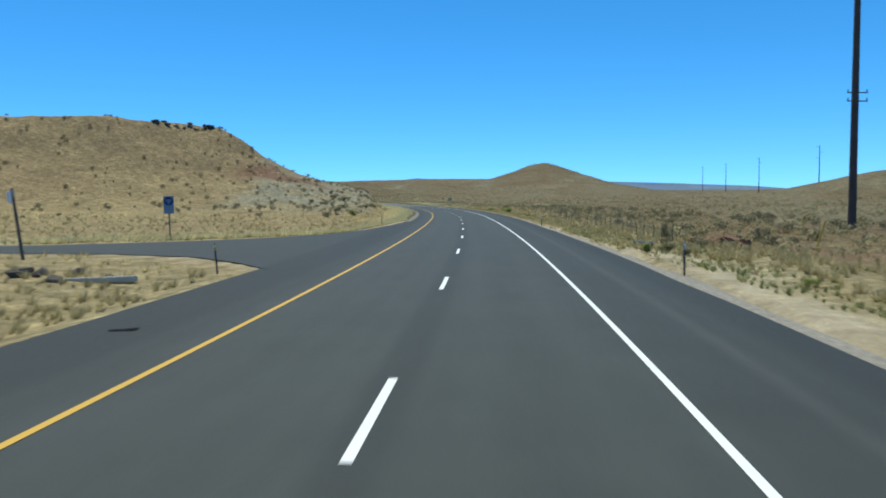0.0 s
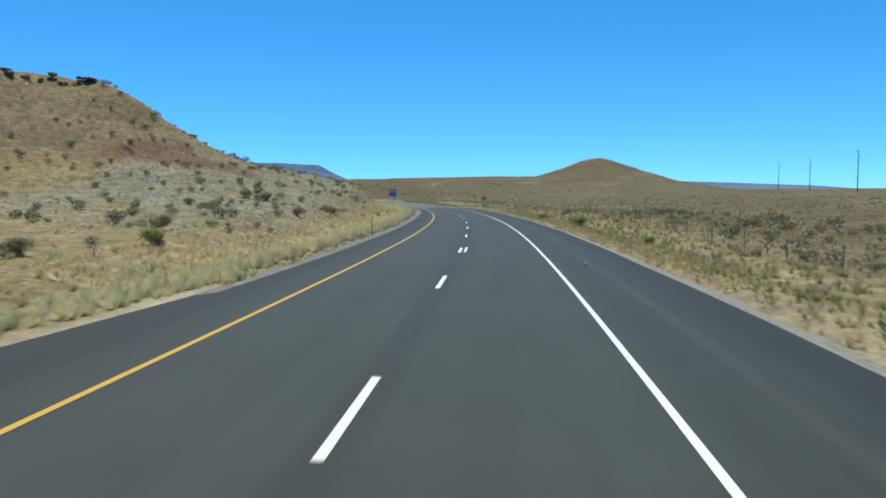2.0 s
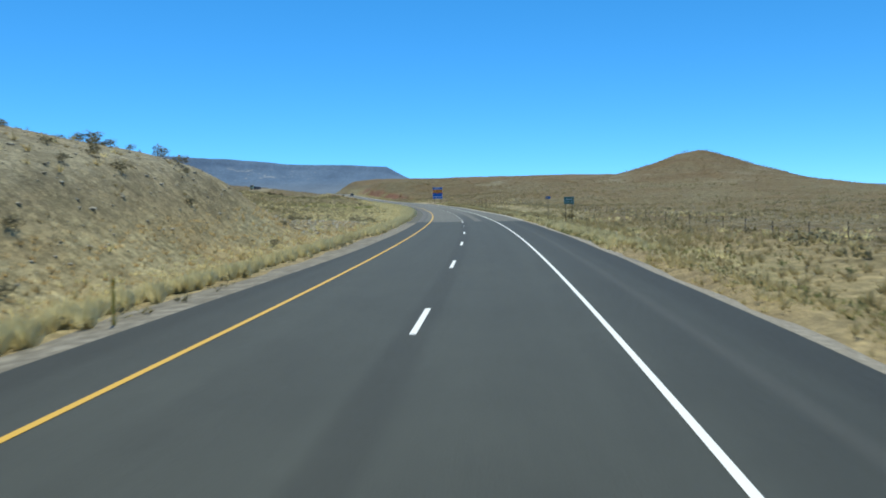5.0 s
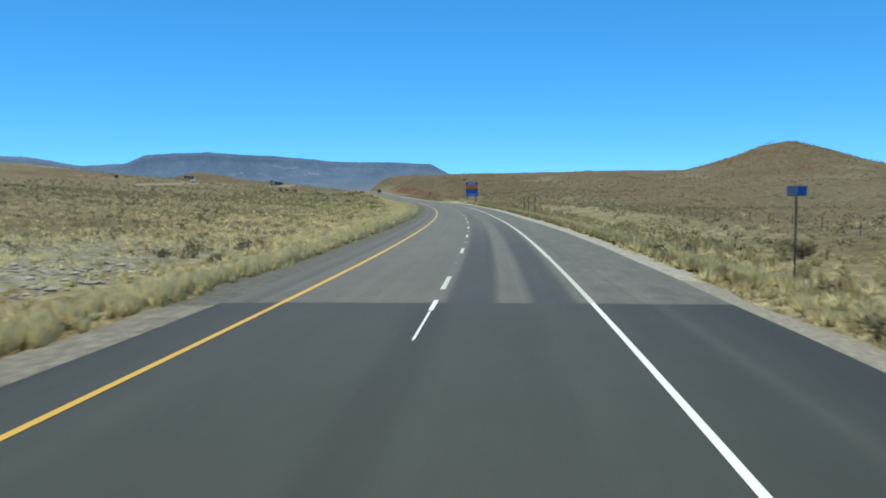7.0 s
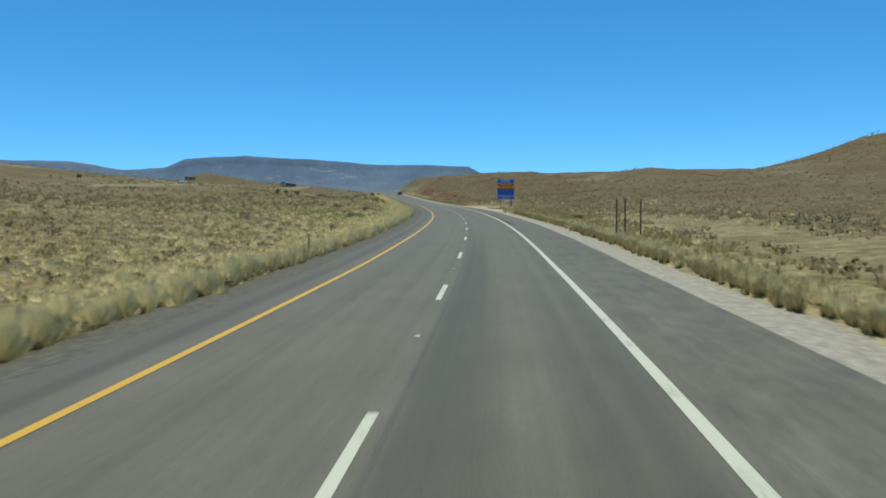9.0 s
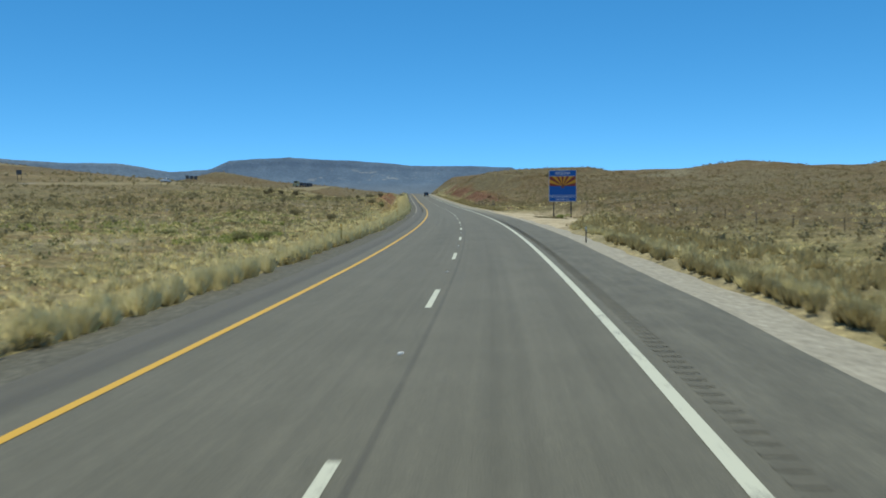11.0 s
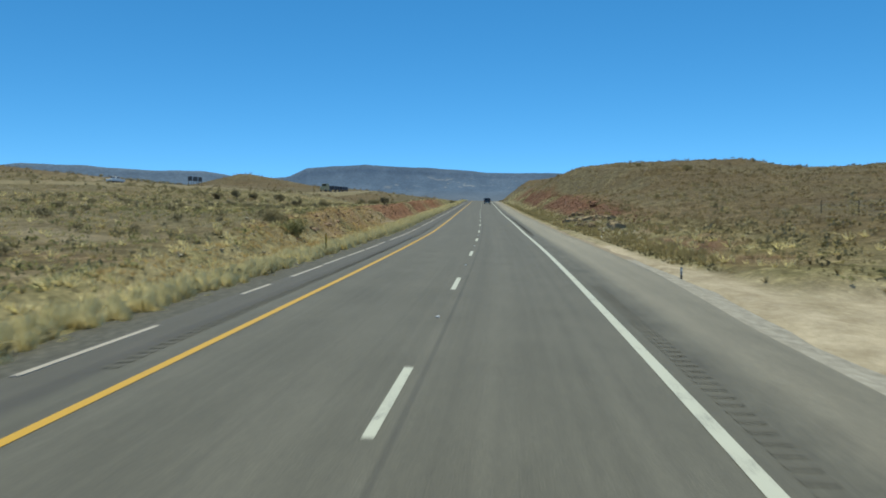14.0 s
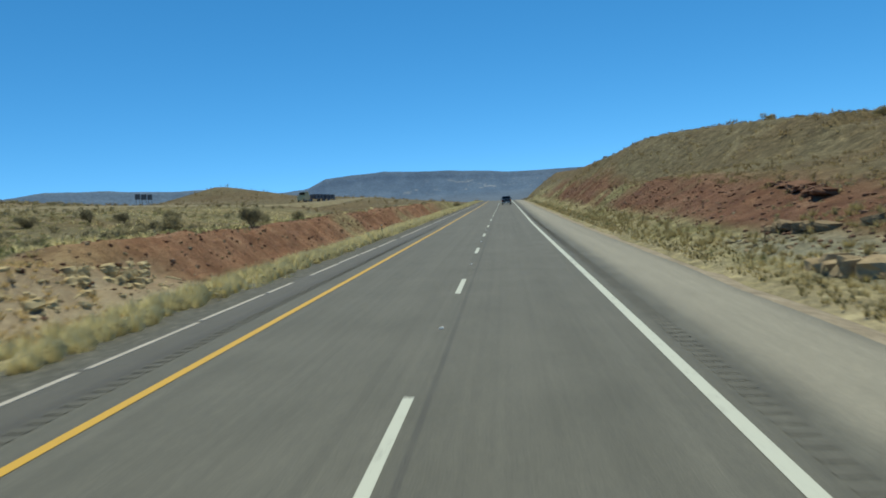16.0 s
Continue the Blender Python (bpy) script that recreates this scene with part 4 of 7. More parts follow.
far_range("backdrop_mesa", [(-3080, 2900, 120), (-2900, 3070, 203), (-2817, 3145, 236), (-2750, 3210, 280), (-2501, 3425, 302), (-2201, 3641, 276), (-1921, 3806, 256), (-1525, 3880, 236), (-1300, 3800, 223), (-1200, 3819, 168), (-1090, 3850, 110)], 55, FAR_HAZED, "long flat-topped mesa in blue-grey haze colour with pale landslips on the skyline", 3)
far_range("backdrop_range", [(-4500, 900, 190), (-4400, 1700, 235), (-4277, 2197, 288), (-4150, 2380, 311), (-3990, 2690, 314), (-3765, 2946, 290), (-3600, 3160, 292), (-3406, 3397, 246), (-3100, 3560, 262)], 60, FAR_HAZE_BLUE, "low mountain range in blue haze colour far beyond the plain", 11, 0.1)
far_range("backdrop_ridge", [(-1300, 4100, 90), (-900, 4130, 118), (-688, 4143, 136), (-514, 4168, 154), (-129, 4198, 134), (260, 4200, 124), (657, 4148, 109), (1037, 4070, 88), (1413, 3956, 64), (1599, 3884, 44), (2200, 3600, 30)], 20, FAR_HAZE_BLUE, "low ridge and table land in blue haze colour along the northern skyline", 17, 0.15)


# ---------- road ----------
def strip(name, s0, s1, offsets, mat, step=1.5, up=0.0, parent=None, soft=False):
    """A band that follows the road; offsets: pairs of metres across and height, as numbers or functions of s."""
    ss = np.arange(s0, s1 + step * 0.5, step)
    rows = []
    for d, h in offsets:
        dd = d(ss) if callable(d) else np.full(len(ss), float(d))
        x, y, z = on_road(ss, dd, up)
        rows.append((np.stack([x, y, z + h], -1), ss, dd))
    V = np.stack([r[0] for r in rows])
    n, m = V.shape[:2]
    i = np.arange(n * m).reshape(n, m)
    faces = np.stack([i[:-1, :-1], i[1:, :-1], i[1:, 1:], i[:-1, 1:]], -1).reshape(-1, 4)
    ob = mesh_object(name, V.reshape(-1, 3), faces, mat, parent, soft)
    uv = ob.data.uv_layers.new(name="road")
    flat = np.stack([np.stack([r[1] for r in rows]).ravel(), np.stack([r[2] for r in rows]).ravel()], -1).astype(np.float32)
    idx = np.empty(len(ob.data.loops), np.int32)
    ob.data.loops.foreach_get("vertex_index", idx)
    uv.data.foreach_set("uv", flat[idx].ravel())
    return ob


def right_edge(s):
    return np.interp(s, [0, 229, 248, 290, 355, 440, 452, 470], [6.85, 6.85, 6.95, 6.52, 6.25, 6.25, 6.85, 6.9]) + 0.06 * vnoise(s, s * 0, 5, 91)


def left_edge(s):
    return -(5.95 + 0.05 * vnoise(s, s * 0, 5, 92) + 1.35 * (1 - smooth(s, 24, 60)) - 0.75 * smooth(s, 150, 200) + 0.1 * smooth(s, 229, 240) + 0.25 * smooth(s, 385, 398))


SEAM = 229.0
LANES = [-3.4, -1.8, 0.0, 1.8, 3.4]


def pavement(name, s0, s1, mat, label):
    offs = [(lambda s: left_edge(s) - 0.05, -0.22), (left_edge, -0.02)] + [(d, 0.0) for d in LANES] + [(right_edge, -0.02), (lambda s: right_edge(s) + 0.05, -0.22)]
    return tagged(strip(name, s0, s1, offs, mat), label, "road", kind="structure")


road_1 = pavement("road_1", -59.0, SEAM, ASPHALT_NEW, "freshly laid dark asphalt carriageway with two lanes and shoulders")
road_2 = pavement("road_2", SEAM + 0.004, 1250.0, ASPHALT_OLD, "older worn grey asphalt carriageway with sealed wheel tracks")


def build_side_road():
    a, b = np.array(NEAR_SIDE), np.array(FAR_SIDE)
    u = np.linspace(0, 1, 40)
    A = np.stack([np.interp(u, np.linspace(0, 1, len(a)), a[:, k]) for k in (0, 1)], -1)
    B = np.stack([np.interp(u, np.linspace(0, 1, len(b)), b[:, k]) for k in (0, 1)], -1)
    A[0], B[0] = (-5.6, 22.6), (-5.6, 84)
    w = np.linspace(0, 1, 9)[:, None, None]
    V = A[None] * (1 - w) + B[None] * w
    s, d = to_road(V[..., 0].ravel(), V[..., 1].ravel())
    z = grade(s) - 0.012
    P = np.stack([V[..., 0].ravel(), V[..., 1].ravel(), z], -1)
    n, m = V.shape[:2]
    i = np.arange(n * m).reshape(n, m)
    faces = np.stack([i[:-1, :-1], i[1:, :-1], i[1:, 1:], i[:-1, 1:]], -1).reshape(-1, 4)[:, ::-1]
    ob = mesh_object("side_road", P, faces, ASPHALT_NEW)
    uv = ob.data.uv_layers.new(name="road")
    idx = np.empty(len(ob.data.loops), np.int32)
    ob.data.loops.foreach_get("vertex_index", idx)
    uv.data.foreach_set("uv", np.stack([s, d], -1).astype(np.float32)[idx].ravel())
    return tagged(ob, "dark asphalt side road joining the carriageway across the median", "road", kind="structure")


build_side_road()

def wide(s):
    return np.interp(s, [0, 80, 200, 250, 290, 372, 480], [0.85, 0.6, 0.7, 1.3, 1.8, 1.5, 0.6])


def left_verge(s):
    return np.interp(s, [76, 100, 150, 195, 240], [0.9, 1.25, 1.3, 1.65, 1.6])


for s0, s1, mat, txt in ((-60, 234, GRAVEL, "grey crushed gravel verge along the shoulder"), (234, 372, PALE_GRAVEL, "wide pale gravel verge along the older shoulder"), (372.0, 457.5, PALE_GRAVEL, "grey gravel strip between asphalt and pull-out sand"), (457.5, 900, SAND_VERGE, "sandy verge along the dusty shoulder")):
    verge_r = strip("gravel_verge", s0, s1, [(lambda s: right_edge(s) + 0.02, -0.05), (lambda s: right_edge(s) + 0.45 + 0.15 * vnoise(s, s * 0, 2.5, 93), -0.09), (lambda s: right_edge(s) + wide(s) + 0.25 * vnoise(s, s * 0, 2.1, 94), -0.17), (lambda s: right_edge(s) + wide(s) + 0.6, -0.55)], mat, soft=True)
    tagged(verge_r, txt, "verge", kind="structure")
for s0, s1, mat, txt in ((76, SEAM, DUSTY_GRAVEL, "narrow dusty gravel verge beside the median grass"), (SEAM, 900, DARK_GRAVEL, "dark tarry gravel beside the median grass")):
    verge_l = strip("gravel_verge", s0, s1, [(lambda s: left_edge(s) - left_verge(s) - 0.5, -0.55), (lambda s: left_edge(s) - left_verge(s) + 0.3 * vnoise(s, s * 0, 2.2, 95), -0.14), (lambda s: left_edge(s) - 0.3 + 0.12 * vnoise(s, s * 0, 1.7, 96), -0.07), (lambda s: left_edge(s) - 0.02, -0.05)], mat, soft=True)
    tagged(verge_l, txt, "verge", kind="structure")


def line(name, s0, s1, d, width, mat, parent, label=""):
    ob = strip(name, s0, s1, [(d - width / 2, 0.006), (d + width / 2, 0.006)], mat, 1.5, 0.0, parent)
    return tagged(ob, label)


line("yellow_line", -59, SEAM, -3.66, 0.13, YELLOW, road_1, "solid yellow edge line")
line("yellow_line", SEAM, 1200, -3.66, 0.165, YELLOW, road_2, "solid yellow edge line")
line("edge_line", -59, SEAM, 3.66, 0.112, WHITE_NEW, road_1, "bright solid white edge line")
line("edge_line", SEAM, SEAM + 12, 3.665, 0.14, WHITE_OLD, road_2, "worn solid white edge line")
line("edge_line", SEAM + 12, 1200, 3.66, 0.19, WHITE_OLD, road_2, "worn solid white edge line")
s = 9.45 - 6 * 12.19
while s < SEAM - 14:
    line("lane_dash", s - 3.4, s, 0.0, 0.13, WHITE_NEW, road_1)
    s += 12.19
line("lane_dash", 91.6, 94.8, 0.25, 0.11, WHITE_NEW, road_1)
line("lane_dash", 213.6, 216.7, 0.0, 0.05, WHITE_OLD, road_1)
line("lane_dash", 224.8, 227.9, 0.0, 0.05, WHITE_NEW, road_1)
line("lane_dash", 227.9, 228.9, 0.0, 0.11, WHITE_NEW, road_1)
s = 495.9 - 22 * 11.89
while s < 760:
    if s - 3.0 > SEAM:
        line("lane_dash", s - 3.0, s, 0.0, 0.14, WHITE_OLD, road_2)
        bm = box(bmesh.new(), (0.09, 0.10, 0.02), (0, 0, 0.01), bevel=0.006)
        rp = part("reflector", bm, SIGN_WHITE, road_2)
        x, y, z = on_road(s + 4.4, 0.0)
        rp.matrix_world = pose(x, y, z, 0, 0, math.degrees(heading(s)))
    s += 11.89

# rumble grooves on the outer shoulder, low kerb along the median
bmv, bmf = [], []
for d0, d1, s0, s1 in ((3.98, 4.30, 335, 447), (3.98, 4.30, 478, 760), (-4.50, -4.24, 436, 760)):
    for k in range(int((s1 - s0) / 0.33)):
        s = s0 + 0.33 * k
        q = [on_road(s + a, b, 0.003) for a, b in ((0, d0), (0, d1), (0.15, d1), (0.15, d0))]
        bmf.append([len(bmv) + j for j in (0, 1, 2, 3)])
        bmv += [tuple(float(c) for c in p) for p in q]
# flat dark bars stand in for the depth of the grooves
RUMBLE = plain("groove_dark", (0.108, 0.106, 0.089), 0.9, 0.2, 4.0)
tagged(mesh_object("rumble_strip", bmv, bmf, RUMBLE), "row of short dark rumble grooves on the shoulder", "rumble strip", kind="stuff")
for k in range(56):
    s = 423 + 4.15 * k
    if k in (1, 2, 4):
        continue
    length = 3.9 if (k * 7) % 5 else 2.2
    bm = box(bmesh.new(), (0.13, length, 0.08), (0, 0, -0.036), bevel=0.004)
    kb = part("kerb", bm, CONCRETE)
    x, y, z = on_road(s + length / 2, -5.42 - 0.02 * ((k * 5) % 3))
    tilt = math.degrees(math.atan(float(grade(s + length) - grade(s)) / length))
    kb.matrix_world = pose(x, y, float(z) - 0.012, tilt, 0, math.degrees(heading(s + length / 2)))
    tagged(kb, "low whitish concrete kerb stone along the pavement edge", "kerb", "median kerb stones", "structure")


# ---------- signs ----------
def plate(name, points, mat, parent, y=0.004, thick=0.006, label=""):
    return part(name, outline(bmesh.new(), points, thick, y), mat, parent, label)


def rect(x0, x1, z0, z1):
    return [(x0, z0), (x1, z0), (x1, z1), (x0, z1)]


def welcome_sign():
    x, y = -86.2, 432.9
    g = z_at(x, y)
    face = math.degrees(heading(446)) - 4
    sign = empty("welcome_sign", pose(x, y, g, 0, 0, face), "big blue state welcome sign with red and gold rays", "road sign")
    W, H, Z = 4.28, 4.92, 2.44
    for px in (-1.36, 1.36):
        bm = box(bmesh.new(), (0.17, 0.14, Z + H * 0.85 + 0.5), (px, 0.18, (Z + H * 0.85 - 0.5) / 2), bevel=0.012)
        part("post", bm, POST_DARK, sign)
    part("panel", box(bmesh.new(), (W, 0.08, H), (0, 0.05, Z + H / 2), bevel=0.02), SIGN_WHITE, sign, "white-edged sign panel")
    for bz in (0.7, 2.3, 3.9):
        part("brace", box(bmesh.new(), (W * 0.9, 0.05, 0.09), (0, 0.115, Z + bz), bevel=0.008), GALV, sign)
    e = W / 2 - 0.06
    z = lambda f: Z + H * (1 - f)
    plate("header", rect(-e, e, z(0.19) + 0.03, Z + H - 0.06), SIGN_BLUE, sign, label="blue header field")
    plate("footer", rect(-e, e, Z + 0.06, z(0.80) - 0.03), SIGN_BLUE, sign, label="blue footer field")
    plate("blue_field", rect(-e, e, z(0.80) + 0.03, z(0.505)), SIGN_BLUE, sign, label="blue lower half of the flag")
    zc, h = z(0.505), H * (0.505 - 0.19) - 0.03

    def reach(a):
        c, s_ = math.cos(a), math.sin(a)
        k = min(e / abs(c) if abs(c) > 1e-6 else 1e9, h / s_ if s_ > 1e-6 else 1e9)
        return c * k, s_ * k
    corner = math.atan2(h, e)
    for k in range(13):
        a0, a1 = math.pi * k / 13, math.pi * (k + 1) / 13
        pts = [(0, 0), reach(a0)]
        for ac in (corner, math.pi - corner):
            if a0 < ac < a1:
                pts.append((e if ac < 1.5 else -e, h))
        pts.append(reach(a1))
        plate("ray", [(px, pz + zc) for px, pz in pts], SIGN_RED if k % 2 == 0 else SIGN_GOLD, sign)
    star = [((0.46 if k % 2 == 0 else 0.18) * math.sin(math.pi * k / 5), zc - 0.05 + (0.46 if k % 2 == 0 else 0.18) * math.cos(math.pi * k / 5)) for k in range(10)]
    plate("star", star, SIGN_COPPER, sign, y=-0.003, label="copper five-pointed star")
    lettering("title", "ARIZONA", 0.62, (0, 0.0, z(0.098)), SIGN_WHITE, sign, 2.4)
    lettering("motto", "THE GRAND CANYON STATE", 0.32, (0, 0.0, z(0.855)), SIGN_WHITE, sign, 3.85)
    lettering("greeting", "WELCOMES YOU", 0.32, (0, 0.0, z(0.935)), SIGN_WHITE, sign, 2.1)
    return sign


def line_sign():
    s, d = 228.0, 11.95
    x, y, _ = on_road(s, d)
    g = z_at(x, y)
    top = 2.85 - (g - 0.75)
    sign = empty("state_line_sign", pose(float(x), float(y), g, 0, 0, math.degrees(heading(s)) - 6), "small green state line sign on two steel posts", "road sign")
    W, H = 1.10, 0.80
    for px in (-0.36, 0.33):
        part("post", box(bmesh.new(), (0.055, 0.06, top + 0.25), (px, 0.05, (top - 0.35) / 2), bevel=0.006), POST_DARK, sign)
    part("panel", box(bmesh.new(), (W, 0.012, H), (0, 0.008, top - H / 2), bevel=0.004), SIGN_WHITE, sign, "white-bordered panel")
    plate("field", rect(-W / 2 + 0.025, W / 2 - 0.025, top - H + 0.025, top - 0.025), SIGN_GREEN, sign, y=-0.003, thick=0.004, label="green field")
    lettering("name_line", "Arizona", 0.29, (0, -0.006, top - 0.26), SIGN_WHITE, sign, 0.77)
    lettering("kind_line", "STATE LINE", 0.20, (0, -0.006, top - 0.57), SIGN_WHITE, sign, 0.88)
    return sign


def marker_sign():
    s, d = 234.6, 10.6
    x, y, _ = on_road(s, d)
    g = z_at(x, y)
    top = 3.0 - (g - 0.75)
    sign = empty("blue_marker_sign", pose(float(x), float(y), g, 0, 0, math.degrees(heading(s)) - 8), "small blue marker sign on a thin steel post", "road sign")
    part("post", box(bmesh.new(), (0.05, 0.05, top + 0.3), (0, 0.03, (top - 0.3) / 2), bevel=0.006), POST_DARK, sign)
    part("panel", box(bmesh.new(), (0.56, 0.01, 0.30), (0, 0, top - 0.15), bevel=0.003), SIGN_BLUE, sign, "blue panel")
    plate("pale_patch", rect(-0.27, 0.02, top - 0.28, top - 0.02), SIGN_GREY, sign, y=-0.011, thick=0.005, label="faded pale half")
    return sign


def circle_sign():
    x, y = -21.6, 45.2
    g = z_at(x, y)
    sign = empty("circle_sign", pose(x, y, g, 0, 0, 22), "grey-blue sign with a dark disc on a wooden post", "road sign")
    part("post", box(bmesh.new(), (0.08, 0.08, 3.25), (0, 0.05, 1.325), bevel=0.008), POST_WOOD, sign)
    part("panel", box(bmesh.new(), (0.68, 0.012, 1.22), (0, 0, 2.42), bevel=0.004), SIGN_GREY, sign, "grey-blue panel")
    disc = [(0.30 * math.cos(math.tau * k / 24), 2.68 + 0.30 * math.sin(math.tau * k / 24)) for k in range(24)]
    plate("disc", disc, SIGN_NAVY, sign, y=-0.012, label="dark navy disc")
    plate("disc_mark", [(-0.06, 2.49), (0.06, 2.49), (0.045, 2.84), (-0.045, 2.84)], SIGN_GREY, sign, y=-0.017, thick=0.004, label="pale shape in the disc")
    for px in (-0.14, 0.14):
        plate("disc_mark", rect(px - 0.045, px + 0.045, 2.63, 2.81), SIGN_GREY, sign, y=-0.017, thick=0.004)
    return sign


def leaning_post():
    x, y = -20.4, 29.0
    p = empty("leaning_post", pose(x, y, z_at(x, y) - 0.05, 0, -6, 0), "dark leaning wooden post with two white plates", "post")
    part("pole", tube(bmesh.new(), 0.075, 0.06, 3.35, sides=9), POST_WOOD, p)
    part("plate", box(bmesh.new(), (0.16, 0.015, 0.52), (-0.12, -0.08, 2.95), (0, 0, 15), 0.004), SIGN_WHITE, p, "white plate")
    part("plate", box(bmesh.new(), (0.15, 0.015, 0.30), (0.05, -0.085, 3.15), (0, 0, -10), 0.004), SIGN_GREY, p, "grey plate")
    return p


def delineator(s, d, tall, mat, label, lean=0.0):
    x, y, _ = on_road(s, d)
    g = z_at(float(x), float(y))
    p = empty("delineator", pose(float(x), float(y), g, lean * 0.4, lean, math.degrees(heading(s))), label, "roadside post", "roadside delineator posts")
    up = tall + float(grade(s)) - g - 0.1
    part("stake", box(bmesh.new(), (0.065, 0.035, up + 0.2), (0, 0, up / 2 - 0.1), bevel=0.006), mat, p)
    cap = 0.28 if mat is POST_DARK else 0.12
    part("top_band", box(bmesh.new(), (0.071, 0.041, cap), (0, 0, up - cap / 2 + 0.004), bevel=0.006), (POST_YELLOW if d < 0 else GALV) if mat is POST_DARK else POST_YELLOW, p, "coloured top band")
    part("reflector", box(bmesh.new(), (0.06, 0.008, 0.09), (0, -0.024, up - 0.10), bevel=0.002), SIGN_WHITE if mat is POST_DARK else SIGN_GOLD, p)
    return p


welcome_sign()
line_sign()
marker_sign()
circle_sign()
leaning_post()
DARK_LABEL, YELLOW_LABEL = "dark steel delineator post at the pavement edge", "yellow-brown marker post in the median grass"
for s, d, tall, mat, lean in [(24, -8.6, 1.10, POST_DARK, -4), (22.4, 7.75, 1.05, POST_DARK, 0), (65.2, 7.6, 0.75, POST_DARK, 2), (63, -7.6, 1.35, POST_YELLOW, 0), (108, -6.7, 1.30, POST_YELLOW, 0),
                              (166, -6.6, 1.0, POST_YELLOW, 2), (306, -7.3, 1.0, POST_YELLOW, 0), (374, -6.9, 1.10, POST_YELLOW, 0), (371.5, 6.8, 0.95, POST_DARK, 0), (414, -7.0, 1.10, POST_YELLOW, 0),
                              (450.6, 7.6, 0.25, POST_DARK, 0), (459, -7.1, 1.05, POST_YELLOW, 0), (535, -7.4, 1.1, POST_DARK, 0)]:
    delineator(s, d, tall, mat, DARK_LABEL if mat is POST_DARK else YELLOW_LABEL, lean)


# ---------- power poles ----------
def power_pole(x, y, tall, r, arms):
    g = z_at(x, y)
    p = empty("power_pole", pose(x, y, g, 0, 0, 12), "tall dark weathered steel transmission pole", "power pole", "transmission line poles")
    part("shaft", tube(bmesh.new(), r, r * 0.5, tall + 0.5, (0, 0, -0.5), sides=12), STEEL_RUST, p)
    for z in arms:
        arm = part("crossarm", box(bmesh.new(), (1.5, 0.07, 0.07), (0, -r * 0.8, z), bevel=0.01), STEEL_RUST, p)
        for px in (-0.68, 0.68):
            part("insulator", tube(bmesh.new(), 0.05, 0.035, 0.22, (px, -r * 0.8, z), sides=8), GALV, arm)
    for k, z in enumerate((tall - 1, tall - 4, tall - 7)):
        side = 1 if k % 2 else -1
        part("davit", tube(bmesh.new(), 0.10, 0.06, 2.4, (0, 0, z), (0, 80 * side, 0), sides=8), STEEL_RUST, p)
    return p


power_pole(25.0, 47.4, 27.0, 0.265, (8.5, 9.05))
for x, y, tall in [(180, 396, 27), (195, 525, 26), (209, 643, 26), (217, 742, 26)]:
    power_pole(x, y, tall, 0.34, ())
# slanting guy marker by the first pole
gx, gy = 17.6, 36.0
guy = empty("guy_marker", pose(gx, gy, z_at(gx, gy), 0, 16, 0), "slanting pale yellow guy wire guard in the scrub", "guy wire")
part("guard", tube(bmesh.new(), 0.045, 0.045, 1.6, sides=8), POST_YELLOW, guy)
part("anchor", tube(bmesh.new(), 0.02, 0.02, 0.4, (0, 0, -0.3), sides=6), GALV, guy)


# ---------- fence along the right of way ----------
FENCE_S = [10, 60, 130, 200, 300, 372, 420, 520, 640]
FENCE_D = [11.5, 12.6, 14.4, 20.0, 27.5, 26.0, 20.0, 26, 34]


def build_fence():
    f = empty("fence", Matrix(), "long wire fence with thin dark steel posts", "fence")
    rng = random.Random(4)
    mesh = None
    tops = []
    s = 39.0
    while s < 478:
        d = float(np.interp(s, FENCE_S, FENCE_D))
        x, y, _ = (float(v) for v in on_road(s, d))
        g = z_at(x, y)
        if mesh is None:
            bm = box(bmesh.new(), (0.034, 0.034, 1.15), (0, 0, 0.35), bevel=0.005)
            box(bm, (0.012, 0.06, 1.05), (0, 0.02, 0.39))
            ob = part("fence_post", bm, POST_DARK, f)
            mesh = ob.data
        else:
            ob = new("fence_post", mesh)
            ob.parent = f
        ob.matrix_basis = pose(x, y, g, rng.uniform(-3, 3), rng.uniform(-3, 3), math.degrees(heading(s)))
        tops.append((x, y, g))
        s += (2.3 if s < 62 else 5.0) + rng.uniform(-0.5, 0.5)
    for h in (0.35, 0.62, 0.88):
        cu = bpy.data.curves.new("wire", 'CURVE')
        cu.dimensions, cu.bevel_depth, cu.bevel_resolution = '3D', 0.004, 0
        sp = cu.splines.new('POLY')
        sp.points.add(len(tops) - 1)
        for q, (x, y, g) in zip(sp.points, tops):
            q.co = (x, y, g + h, 1)
        tmp = bpy.data.objects.new("wire", cu)
        scene.collection.objects.link(tmp)
        bpy.context.view_layer.update()
        me = bpy.data.meshes.new_from_object(tmp.evaluated_get(bpy.context.evaluated_depsgraph_get()))
        bpy.data.objects.remove(tmp)
        me.materials.clear()
        me.materials.append(GALV)
        ob = new("wire", me)
        ob.parent = f


build_fence()
for s, d, tall in [(320.4, 10.2, 2.5), (321.8, 11.1, 2.6), (321.5, 12.1, 2.5)]:
    x, y, _ = (float(v) for v in on_road(s, d))
    bm = tube(bmesh.new(), 0.06, 0.05, tall + 0.4, (0, 0, -0.4), sides=9)
    ob = part("wooden_pole", bm, POST_WOOD)
    ob.matrix_world = pose(x, y, z_at(x, y))
    tagged(ob, "short weathered wooden pole standing in the fence line", "pole", "wooden poles by the fence")

